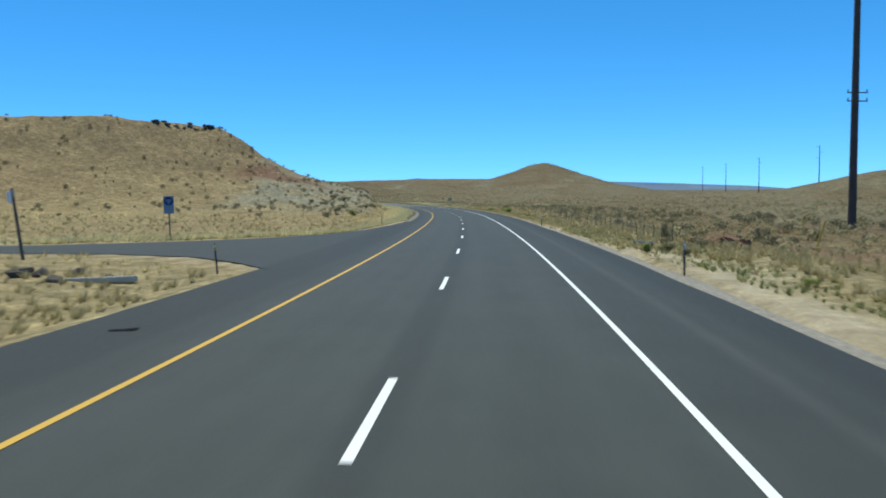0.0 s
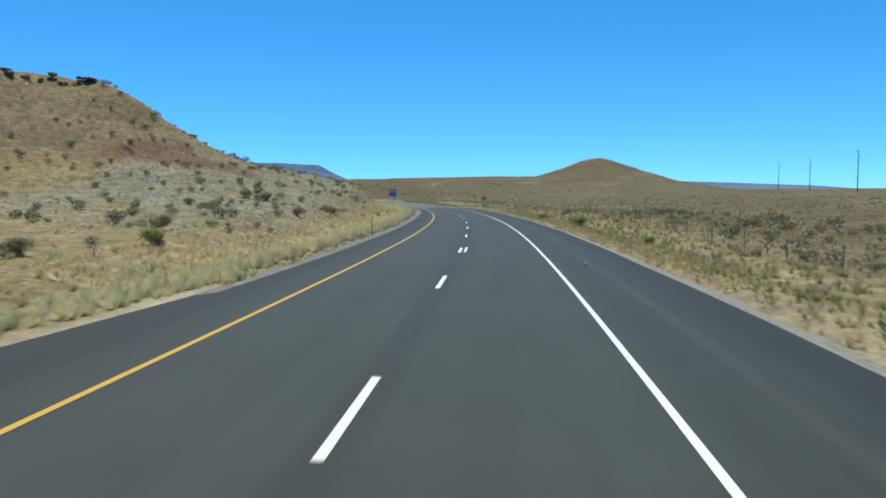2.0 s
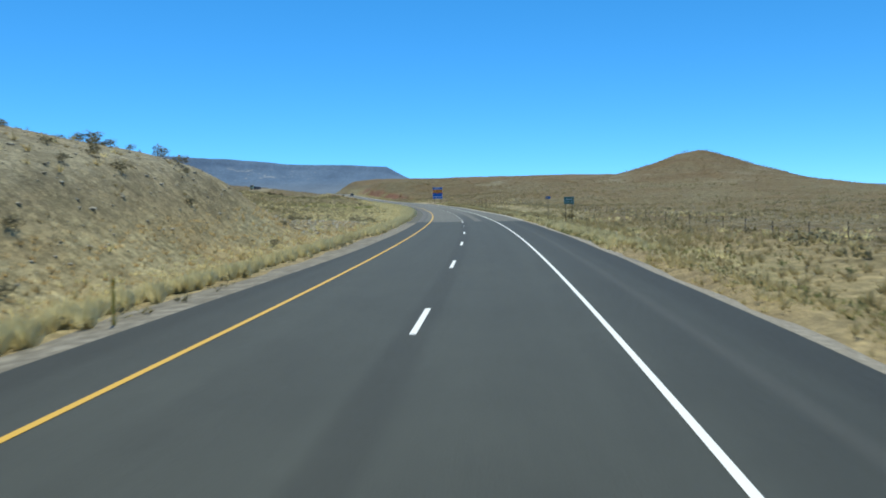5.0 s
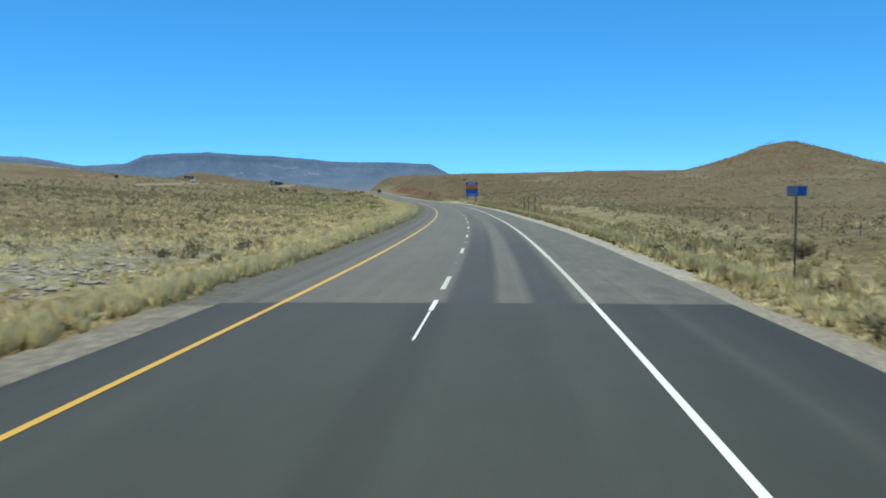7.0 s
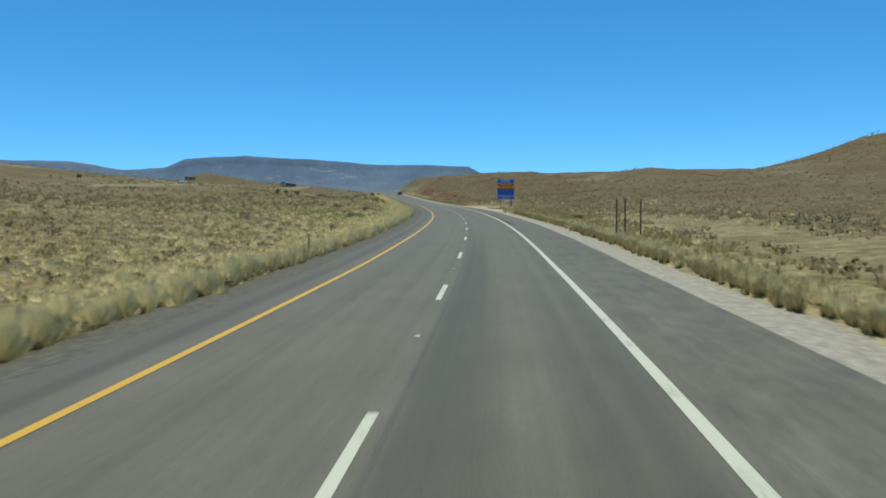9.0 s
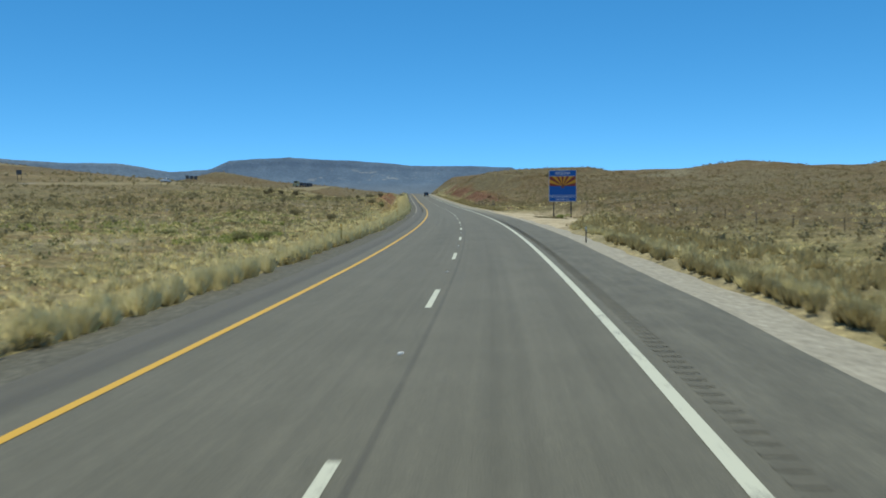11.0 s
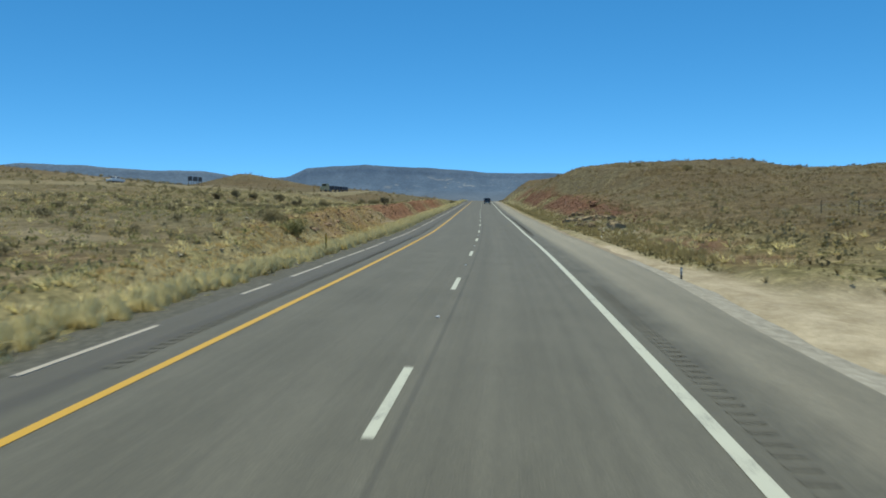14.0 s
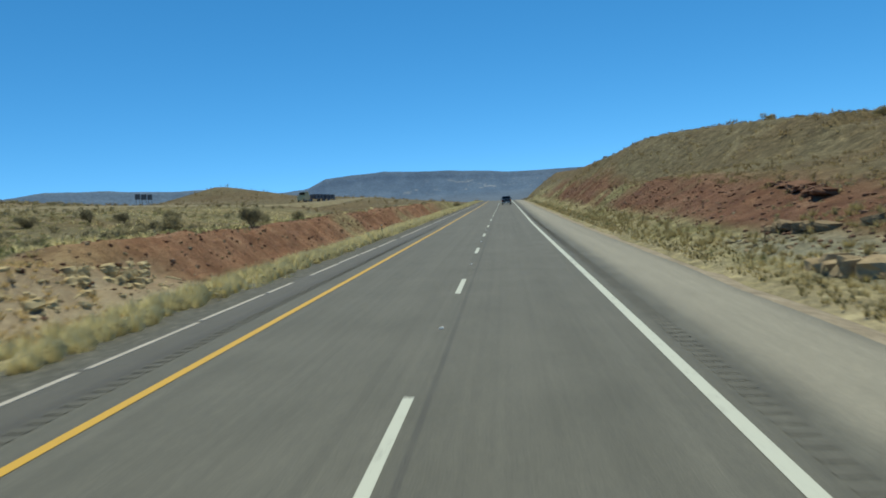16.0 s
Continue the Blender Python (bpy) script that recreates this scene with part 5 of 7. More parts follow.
# low timber rail at the end of the fence
(x0, y0, _), (x1, y1, _) = on_road(36.9, 9.45), on_road(35.6, 10.15)
x0, y0, x1, y1 = float(x0), float(y0), float(x1), float(y1)
g = min(z_at(x0, y0), z_at(x1, y1))
rail = empty("timber_rail", pose((x0 + x1) / 2, (y0 + y1) / 2, g, 0, 0, math.degrees(math.atan2(x0 - x1, y1 - y0))), "low whitewashed timber rail on two short posts", "rail")
long = math.hypot(x1 - x0, y1 - y0)
part("beam", box(bmesh.new(), (0.10, long, 0.11), (0, 0, 0.30), bevel=0.012), CONCRETE, rail, "pale weathered beam")
for py in (-0.42, 0.42):
    part("post", box(bmesh.new(), (0.09, 0.10, 0.52), (0, py * long, 0.0), bevel=0.01), POST_WOOD, rail)

# concrete beam lying in the median island
bm = box(bmesh.new(), (0.26, 3.7, 0.20), (0, 0, 0.04), bevel=0.03)
beam = part("concrete_beam", bm, CONCRETE)
beam.matrix_world = pose(-13.2, 22.2, z_at(-13.2, 22.2), 0, 0, -72)
tagged(beam, "pale concrete drain kerb half buried in weeds", "concrete beam")
bm = tube(bmesh.new(), 0.04, 0.035, 0.13, (0, 0, 0), (90, 0, 0), 10)
can = part("drink_can", bm, GALV)
x, y, z = (float(v) for v in on_road(85.3, 4.81))
can.matrix_world = pose(x, y, z + 0.04, 0, 0, 40)
tagged(can, "crushed metal can lying on the asphalt shoulder", "can")
bm = box(bmesh.new(), (0.52, 0.10, 0.02), (0, 0, 0.015), bevel=0.008)
box(bm, (0.22, 0.07, 0.03), (0.18, 0.05, 0.02), (0, 0, 20), 0.006)
scrap = part("tyre_scrap", bm, RUBBER)
x, y, z = (float(v) for v in on_road(12.6, -5.9))
scrap.matrix_world = pose(x, y, z, 0, 0, 5)
tagged(scrap, "strip of black tyre rubber on the asphalt", "tyre scrap")


# ---------- vehicles ----------
def wheel(parent, x, y, r, w):
    t_ = part("wheel", tube(bmesh.new(), r, r, w, (x - w / 2, y, r), (0, 90, 0), 20), RUBBER, parent, "black tyre")
    part("rim", tube(bmesh.new(), r * 0.58, r * 0.58, w + 0.02, (x - w / 2 - 0.01, y, r), (0, 90, 0), 14), GALV, t_, "metal rim")


def profile(bm, pts, half, y_taper=None):
    """A body from its side outline (y ahead, z up), from -half to half across."""
    a = [bm.verts.new((-half * (y_taper or 1 if z > 1.25 else 1), y, z)) for y, z in pts]
    b = [bm.verts.new((half * (y_taper or 1 if z > 1.25 else 1), y, z)) for y, z in pts]
    bm.faces.new(a)
    bm.faces.new(b[::-1])
    for k in range(len(pts)):
        j = (k + 1) % len(pts)
        bm.faces.new((a[j], a[k], b[k], b[j]))
    bmesh.ops.recalc_face_normals(bm, faces=bm.faces[:])
    bmesh.ops.bevel(bm, geom=bm.edges[:], offset=0.045, segments=2, affect='EDGES')
    return bm


def pickup(m, paint, label):
    c = empty("pickup_truck", m, label, "pickup truck")
    part("body", profile(bmesh.new(), [(-2.75, 0.55), (-2.78, 1.12), (-1.05, 1.16), (0.9, 1.16), (2.5, 1.08), (2.72, 0.9), (2.72, 0.5), (-2.6, 0.45)], 0.98), paint, c)
    part("cab", profile(bmesh.new(), [(-1.0, 1.12), (-0.85, 1.82), (0.35, 1.86), (1.15, 1.12)], 0.94, 0.86), paint, c)
    part("rear_window", box(bmesh.new(), (1.38, 0.02, 0.46), (0, -0.955, 1.50), (12, 0, 0), 0.008), GLASS_DARK, c)
    part("windscreen", box(bmesh.new(), (1.4, 0.02, 0.62), (0, 0.80, 1.50), (-47, 0, 0), 0.008), GLASS_DARK, c)
    for sx in (-1, 1):
        part("side_window", box(bmesh.new(), (0.02, 1.35, 0.42), (0.885 * sx, -0.1, 1.50), (0, 4 * -sx, 0), 0.006), GLASS_DARK, c)
        part("tail_lamp", box(bmesh.new(), (0.13, 0.04, 0.36), (0.87 * sx, -2.79, 0.96), bevel=0.01), LAMP_RED, c)
        part("wing_mirror", box(bmesh.new(), (0.2, 0.08, 0.22), (1.08 * sx, 0.72, 1.28), bevel=0.02), paint, c)
        for y in (-1.75, 1.75):
            wheel(c, 0.84 * sx, y, 0.39, 0.26)
    part("tailgate", box(bmesh.new(), (1.5, 0.04, 0.5), (0, -2.80, 0.90), bevel=0.012), paint, c)
    part("bumper", box(bmesh.new(), (1.9, 0.16, 0.2), (0, -2.86, 0.52), bevel=0.03), CHROME, c, "chrome rear bumper")
    part("number_plate", box(bmesh.new(), (0.31, 0.012, 0.16), (0, -2.95, 0.52), bevel=0.002), SIGN_WHITE, c, "plain white plate")
    part("underbody", box(bmesh.new(), (1.5, 5.0, 0.2), (0, 0, 0.42), bevel=0.02), RUBBER, c)
    return c


def along(s, d, turn=0.0, up=0.0):
    x, y, z = (float(v) for v in on_road(s, d, up))
    pitch = math.degrees(math.atan(float(grade(s + 3) - grade(s - 3)) / 6))
    return pose(x, y, z, pitch, 0, math.degrees(heading(s)) + turn)


pickup(along(633, 1.75, 0, 0.004), CAR_GREY, "dark grey pickup truck driving in the outer lane")


# opposite carriageway, higher up the plain
OPP_AT, OPP_OFF = [500, 560, 612, 637, 680, 724, 800, 900], [-116, -111, -105, -101, -83, -64, -52, -46]


def opposite_road():
    ss = np.arange(500, 900, 4.0)
    mid = np.interp(ss, OPP_AT, OPP_OFF)
    mid = np.convolve(np.pad(mid, 8, 'edge'), np.ones(17) / 17, 'valid')
    zm = height(*on_road(ss, mid)[:2])
    zm = np.convolve(np.pad(zm, 8, 'edge'), np.ones(17) / 17, 'valid') + 0.15 - 1.5 * (1 - smooth(ss, 500, 535))
    rows = [np.stack([*on_road(ss, mid + d)[:2], zm + h], -1) for d, h in ((-12, 0), (-5, 0), (-2, 0.02), (2, 0.02), (5, 0), (12, 0))]
    for k, d in ((0, -12), (5, 12)):
        rows[k][:, 2] = height(*on_road(ss, mid + d)[:2]) - 0.4
    V = np.stack(rows)
    n, m = V.shape[:2]
    i = np.arange(n * m).reshape(n, m)
    faces = np.stack([i[:-1, :-1], i[1:, :-1], i[1:, 1:], i[:-1, 1:]], -1).reshape(-1, 4)
    ob = mesh_object("road_3", V.reshape(-1, 3), faces, FAR_VERGE)
    ob.data.materials.append(GRAVEL)
    for k, f in enumerate(ob.data.polygons):
        f.material_index = 1 if (m - 1) <= k < 4 * (m - 1) else 0
    tagged(ob, "low grey opposite carriageway across the plain", "road", kind="structure")
    return ss, mid, zm


OPP_S, OPP_D, OPP_Z = opposite_road()


def opposite(s, d, turn):
    x, y, _ = (float(v) for v in on_road(s, float(np.interp(s, OPP_S, OPP_D)) + d))
    x2, y2, _ = (float(v) for v in on_road(s + 4, float(np.interp(s + 4, OPP_S, OPP_D)) + d))
    return pose(x, y, float(np.interp(s, OPP_S, OPP_Z)) + 0.02, 0, 0, math.degrees(math.atan2(x - x2, y2 - y)) + turn)


pickup(opposite(612, 1, 180), CAR_WHITE, "white pickup truck on the opposite carriageway")


def road_train(m):
    c = empty("semi_truck", m, "cream semi truck pulling two dark flat trailers", "truck")
    part("cab", profile(bmesh.new(), [(5.0, 0.6), (5.0, 2.6), (5.6, 3.5), (7.4, 3.4), (7.6, 2.0), (8.9, 1.9), (9.1, 0.6)], 1.2), CAR_CREAM, c)
    part("windscreen", box(bmesh.new(), (2.1, 0.03, 1.0), (0, 7.57, 2.7), (-8, 0, 0), 0.01), GLASS_DARK, c)
    for y0, length in ((-2.2, 6.6), (-9.6, 6.6)):
        tr = part("trailer", box(bmesh.new(), (2.5, length, 0.35), (0, y0, 1.25), bevel=0.03), TRAILER, c)
        for k in range(3):
            part("load", box(bmesh.new(), (2.3, length / 3 - 0.45, 1.25), (0, y0 - length / 3 + k * length / 3, 2.06), bevel=0.08), TRAILER, tr, "dark grey load")
    for y in (8.2, 4.6, 3.4, -4.2, -5.2, -8.0, -12.0):
        for sx in (-1, 1):
            wheel(c, 1.05 * sx, y, 0.5, 0.32)
    return c


road_train(opposite(724, 0, 180))


def board_group():
    for k, (dx, w) in enumerate(((-2.3, 1.8), (0.0, 1.9), (2.2, 1.6))):
        x, y, _ = (float(v) for v in on_road(714, -124.5 + dx))
        g = z_at(x, y)
        b = empty("dark_board", pose(x, y, g, 0, 0, math.degrees(heading(714)) + 14), "dark weathered board on two wooden posts", "board", "boards on the plain")
        part("board", box(bmesh.new(), (w, 0.08, 1.9), (0, 0, 3.2), bevel=0.015), SIGN_BACK, b)
        for px in (-w * 0.35, w * 0.35):
            part("post", tube(bmesh.new(), 0.07, 0.06, 3.4, (px, 0.1, -0.3), sides=8), POST_WOOD, b)


board_group()
bx, by = -266.0, 461.0
b = empty("dark_board", pose(bx, by, z_at(bx, by), 0, 0, 30), "lone dark square board on a far rise", "board")
part("board", box(bmesh.new(), (1.6, 0.1, 1.4), (0, 0, 2.4), bevel=0.02), SIGN_BACK, b)
for px in (-0.55, 0.55):
    part("post", tube(bmesh.new(), 0.08, 0.07, 2.6, (px, 0.1, -0.3), sides=8), POST_WOOD, b)


# ---------- plants and stones ----------
RNG = np.random.default_rng(7)


def tuft_template(blades, lean, width, seed):
    """A loose dome of thin blades that lean outward, the outer ones lower."""
    r = np.random.default_rng(seed)
    V, F = [], []
    for _ in range(blades):
        a, out = r.uniform(0, math.tau), r.uniform(0.0, 1.0) ** 0.6
        h = (1.0 - 0.42 * out ** 2) * r.uniform(0.7, 1.0)
        off = 0.22 * out * r.uniform(0.3, 1.0)
        ca, sa = math.cos(a), math.sin(a)
        b_ = a + r.uniform(-0.7, 0.7)
        t_ = b_ + r.uniform(-0.5, 0.5)
        px, py = -math.sin(t_) * width, math.cos(t_) * width
        k = len(V)
        tx, ty = ca * off + math.cos(b_) * out * lean, sa * off + math.sin(b_) * out * lean
        V += [(ca * off - px, sa * off - py, -0.05), (ca * off + px, sa * off + py, 0.05), (tx, ty, h)]
        F += [(k, k + 1, k + 2)]
    return np.array(V), np.array(F)


def shrub_template(leaves, size, seed, flat=0.8, hollow=0.35, spread=0.42):
    r = np.random.default_rng(seed)
    lobes = r.normal(0, spread, (6, 3)) * (1, 1, 0.35) + (0, 0, 0.5)
    V, F = [], []
    for _ in range(leaves):
        c = lobes[r.integers(6)]
        v = r.normal(0, 1, 3)
        v /= np.linalg.norm(v)
        p = c + v * r.uniform(hollow, 1.0) * (0.5, 0.5, 0.42)
        p[2] = max(p[2] * flat, 0.02)
        u = r.normal(0, 1, 3)
        u /= np.linalg.norm(u)
        w = np.cross(u, v)
        w /= np.linalg.norm(w) + 1e-6
        k = len(V)
        sz = size * r.uniform(0.6, 1.3)
        V += [tuple(p - u * sz), tuple(p + w * sz * 1.1), tuple(p + u * sz)]
        F += [(k, k + 1, k + 2)]
    return np.array(V), np.array(F)


def stone_template(seed, level=1, flat=0.7):
    bm = bmesh.new()
    bmesh.ops.create_icosphere(bm, subdivisions=level, radius=1.0)
    r = np.random.default_rng(seed)
    V = np.array([v.co[:] for v in bm.verts])
    F = np.array([[v.index for v in f.verts] for f in bm.faces])
    bm.free()
    cut = r.normal(0, 1, (7, 3))
    cut /= np.linalg.norm(cut, axis=1)[:, None]
    for c in cut:                       # flat broken faces
        t_ = V @ c
        V = V - np.maximum(t_ - r.uniform(0.45, 0.8), 0)[:, None] * c
    V = V * (1 + r.normal(0, 0.05, (len(V), 1)))
    return V * (1, r.uniform(0.6, 0.95), flat), F


def scatter(name, templates, x, y, size, mat, label, category, sink=0.0, tall=None, smooth_shade=False):
    """Many alike plants or stones as one mesh, each turned its own way, standing on the land."""
    z = height(x, y) - sink * size
    pick = RNG.integers(len(templates), size=len(x))
    turn = RNG.uniform(0, math.tau, len(x))
    tall = size if tall is None else tall
    vs, fs, base = [], [], 0
    for k, (V, F) in enumerate(templates):
        i = np.nonzero(pick == k)[0]
        if not len(i):
            continue
        c, s_ = np.cos(turn[i])[:, None], np.sin(turn[i])[:, None]
        X = (V[None, :, 0] * c - V[None, :, 1] * s_) * size[i][:, None] + x[i][:, None]
        Y = (V[None, :, 0] * s_ + V[None, :, 1] * c) * size[i][:, None] + y[i][:, None]
        Z = V[None, :, 2] * tall[i][:, None] + z[i][:, None]
        vs.append(np.stack([X, Y, Z], -1).reshape(-1, 3))
        fs.append((F[None] + (base + np.arange(len(i)) * len(V))[:, None, None]).reshape(-1, 3))
        base += len(i) * len(V)
    ob = mesh_object(name, np.concatenate(vs), np.concatenate(fs), mat, None, smooth_shade)
    return tagged(ob, label, category, kind="stuff")


def clear_of_roads(x, y, left=6.6, right=7.75):
    s, d = to_road(x, y)
    ok = (d < -left) | (d > right)
    ok &= ~inside(x, y, SIDE_ROAD) & ((away(x, y, SIDE_ROAD, True)[0] > 0.8) | (d > 0))
    ok &= ~((pull_out(s, d) > -0.1) & ~((s > 423.5) & (s < 428.5) & (d > 11) & (d < 15)) & ~((s > 432) & (d > 14) & (vnoise(x, y, 3, 88) > 0.1)))
    ok &= ~((s > 290) & (s < 358) & (d > 16.5) & (d < 23 + 2 * vnoise(x, y, 5, 87)) & (vnoise(x, y, 1.7, 86) > -0.45))
    ok &= ~((d < -10.7) & (d > -14.6) & (s > 474) & (s < 640) & (vnoise(x, y, 1.9, 85) > -0.8))
    ok &= ~((d > 11.0) & (d < 15.5) & (s > 484) & (s < 640) & (vnoise(x, y, 1.9, 85) > -0.75))
    return ok


def sown(n, s0, s1, d0, d1, power=1.0, patch=None, keep=0.0):
    """Random places between two stretches and offsets; power > 1 crowds them towards d0."""
    s = RNG.uniform(s0, s1, n)
    d = d0 + (d1 - d0) * RNG.uniform(0, 1, n) ** power
    x, y, _ = on_road(s, d)
    if patch:
        ok = fbm(x, y, patch, 101) > keep + RNG.normal(0, 0.15, n)
        x, y = x[ok], y[ok]
    ok = clear_of_roads(x, y)
    return x[ok], y[ok]


def sizes(n, lo, hi):
    return lo + (hi - lo) * RNG.uniform(0, 1, n) ** 1.6


def on_the_cut(n, s0, s1, d0, d1):
    s, d = RNG.uniform(s0, s1, n), d0 + (d1 - d0) * RNG.uniform(0, 1, n)
    return np.stack(on_road(s, d)[:2])


TUFTS = [tuft_template(42, 0.48, 0.024, 30 + k) for k in range(5)]
LIGHT_TUFTS = [tuft_template(34, 0.52, 0.026, 45 + k) for k in range(5)]
SPARSE = [tuft_template(17, 0.70, 0.034, 50 + k) for k in range(5)]
CLUMPS = [tuft_template(88, 0.36, 0.017, 35 + k) for k in range(6)]
ROUND = [shrub_template(210, 0.080, 64 + k, 0.9, 0.6, 0.16) for k in range(6)]
ROUND_LOW = [shrub_template(62, 0.130, 74 + k, 0.8, 0.5, 0.20) for k in range(6)]
FAR_TUFTS = [tuft_template(18, 0.52, 0.045, 40 + k) for k in range(4)]
FAR_SHRUBS = [shrub_template(38, 0.150, 70 + k, 0.75, 0.35, 0.30) for k in range(6)]
WEEDS = [shrub_template(30, 0.16, 80 + k, 1.0, 0.1) for k in range(4)]
LOW_WEEDS = [shrub_template(16, 0.22, 85 + k, 0.8, 0.3) for k in range(4)]
STONES = [stone_template(90 + k, 1) for k in range(6)]
CHIPS = [stone_template(120 + k, 1, 0.38) for k in range(6)]
BLOCKS = [stone_template(110 + k, 2, 0.75) for k in range(6)]

# bunch grass close to the pavement
def edge_row(n, s0, s1, d0, spread):
    """Clumps strung along the pavement, in bunches with gaps."""
    s = np.sort(RNG.uniform(s0, s1, n))
    s = s[vnoise(s, s * 0, 3.5, 140) + 0.6 * vnoise(s, s * 0, 11, 141) > -0.8]
    d = d0 + spread * RNG.normal(0, 1, len(s)) + np.where(d0 < 0, -1, 1) * 0.25 * np.abs(vnoise(s, s * 0, 9, 142))
    x, y, _ = on_road(s, d)
    ok = clear_of_roads(x, y, 6.2, 7.5)
    return x[ok], y[ok]


x, y = np.concatenate([np.stack(edge_row(700, 84, 205, -7.75, 0.28)), np.stack(edge_row(200, 203, 245, -7.3, 0.35)), np.stack(edge_row(300, 440, 520, -6.9, 0.3)), np.stack(edge_row(1000, 205, 560, -6.85, 0.18)), np.stack(edge_row(420, 205, 470, -7.7, 0.4))], 1)
scatter("edge_clumps", CLUMPS, x, y, sizes(len(x), 0.55, 0.98) * np.interp(to_road(x, y)[0], [200, 215, 240, 262, 410, 445], [0.78, 0.68, 0.72, 1.0, 1.0, 0.62]), STRAW, "row of tall pale bunch grass clumps along the pavement", "grass")
x, y = np.stack(edge_row(560, 232, 388, 9.0, 0.35))
scatter("edge_clumps", CLUMPS, x, y, sizes(len(x), 0.36, 0.62), STRAW, "second row of golden bunch grass behind the gravel", "grass")
x, y = np.stack(edge_row(560, 232, 374, 8.4, 0.16))
scatter("edge_clumps", CLUMPS, x, y, sizes(len(x), 0.38, 0.66), DULL_GRASS, "row of brownish bunch grass clumps along the gravel", "grass")
x, y = np.concatenate([np.stack(sown(1700, 76, 205, -7.9, -9.8, 1.2)), np.stack(sown(1900, 205, 530, -7.2, -9.6, 1.2)), np.stack(sown(500, 205, 450, -7.8, -13, 1.2)), np.stack(sown(400, 186, 250, 7.9, 10.4, 1.2)), np.stack(sown(500, 250, 374, 8.8, 11.4, 1.2))], 1)
scatter("median_grass", TUFTS, x, y, sizes(len(x), 0.34, 0.66), STRAW, "thick band of pale straw bunch grass beside the road", "grass", 0.0)
x, y = np.stack(sown(2000, 530, 800, -6.7, -9.6, 1.3))
scatter("median_grass", FAR_TUFTS, x, y, sizes(len(x), 0.4, 0.75), STRAW, "line of pale straw grass beside the far road", "grass", 0.0)
x, y = np.concatenate([np.stack(sown(1200, 188, 372, 9.2, 14.0, 1.2)), np.stack(sown(700, 352, 396, 8.9, 16, 1.2)), np.stack(sown(500, 50, 195, 9.2, 17, 1.2)), np.stack(sown(500, 0, 60, 11, 16))], 1)
scatter("verge_grass", LIGHT_TUFTS, x, y, sizes(len(x), 0.30, 0.62), DULL_GRASS, "dull brown bunch grass along the verge", "grass")
x, y = np.concatenate([np.stack(sown(900, 455, 510, 8.9, 10.6, 1.0)), np.stack(sown(1500, 492, 640, 8.1, 10.0, 1.2))], 1)
scatter("verge_grass", FAR_TUFTS, x, y, sizes(len(x), 0.12, 0.28), DULL_GRASS, "low dry grass at the foot of the cut bank", "grass")
x, y = np.concatenate([np.stack(sown(1000, -8, 24, -8.4, -26)), np.stack(sown(600, 40, 82, -8.5, -60, 1.4))], 1)
scatter("island_grass", LIGHT_TUFTS, x, y, sizes(len(x), 0.2, 0.5), DULL_GRASS, "short dry grass round the side road", "grass")
x, y = np.concatenate([np.stack(sown(3600, 82, 232, -8.8, -14.6, 1.0)), np.stack(sown(1300, 448, 508, -8.6, -13.6, 1.0)), on_the_cut(1300, 466, 508, -10.6, -14.5)], 1)
scatter("russet_grass", SPARSE, x, y, sizes(len(x), 0.14, 0.34), RUSSET_GRASS, "band of orange-tan dry grass behind the pale clumps", "grass")
x, y = np.stack(sown(1700, 84, 205, -8.6, -12.6, 1.0))
scatter("golden_grass", SPARSE, x, y, sizes(len(x), 0.20, 0.42), STRAW, "golden grass spreading from the clumps to the slope", "grass")
# thin grass over the slopes and the plain
def off_the_scree(x, y):
    s, d = to_road(x, y)
    ok = ~((s > 92) & (s < 246) & (d < -11.8) & (RNG.uniform(0, 1, len(x)) < 0.88))
    return x[ok], y[ok]


x, y = off_the_scree(*sown(11000, 0, 640, -9.5, -75, 1.5))
scatter("range_grass", SPARSE, x, y, sizes(len(x), 0.22, 0.55), DULL_GRASS, "thin dry grass scattered over the plain", "grass")
x, y = np.stack(sown(8500, 0, 640, 10, 75, 1.5))
scatter("range_grass", SPARSE, x, y, sizes(len(x), 0.22, 0.5), BROWN_GRASS, "thin brown grass among the scrub", "grass")
x, y = np.concatenate([np.stack(off_the_scree(*sown(8000, 60, 640, -9.2, -70, 1.7, 14, 0.0))), np.stack(sown(1800, 180, 470, 10, 40, 1.6, 16, 0.1))], 1)
scatter("straw_patches", SPARSE, x, y, sizes(len(x), 0.3, 0.65), STRAW, "patches of pale straw grass on the plain", "grass")
x, y = np.stack(sown(5200, 30, 232, 8.4, 24, 1.2, 9, -0.4))
scatter("low_grass", SPARSE, x, y, sizes(len(x), 0.14, 0.34), BROWN_GRASS, "short tan grass between road and fence", "grass")
x, y = np.concatenate([np.stack(sown(5200, 215, 640, -11, -95, 1.2, 15, 0.12)), np.stack(sown(1600, 180, 470, 12, 60, 1.3, 12, 0.0))], 1)
n = len(x)
scatter("olive_weeds", LOW_WEEDS, x, y, sizes(n, 0.22, 0.55), OLIVE_WEED, "low olive weeds in dark patches over the plain", "weeds", 0.05)
x, y = np.concatenate([np.stack(sown(1700, 0, 190, 8.9, 12.0, 1.2, 6, 0.0)), np.stack(sown(900, 200, 372, 10.2, 15, 1.0, 6, 0.0))], 1)
scatter("fresh_grass", FAR_TUFTS, x, y, sizes(len(x), 0.14, 0.34), FRESH_GRASS, "fresh green grass in the roadside ditch", "grass")
x, y = np.concatenate([np.stack(sown(2300, 34, 195, 7.8, 9.6, 1.0, 4, -0.15)), np.stack(sown(700, 195, 235, 7.8, 9.4))], 1)
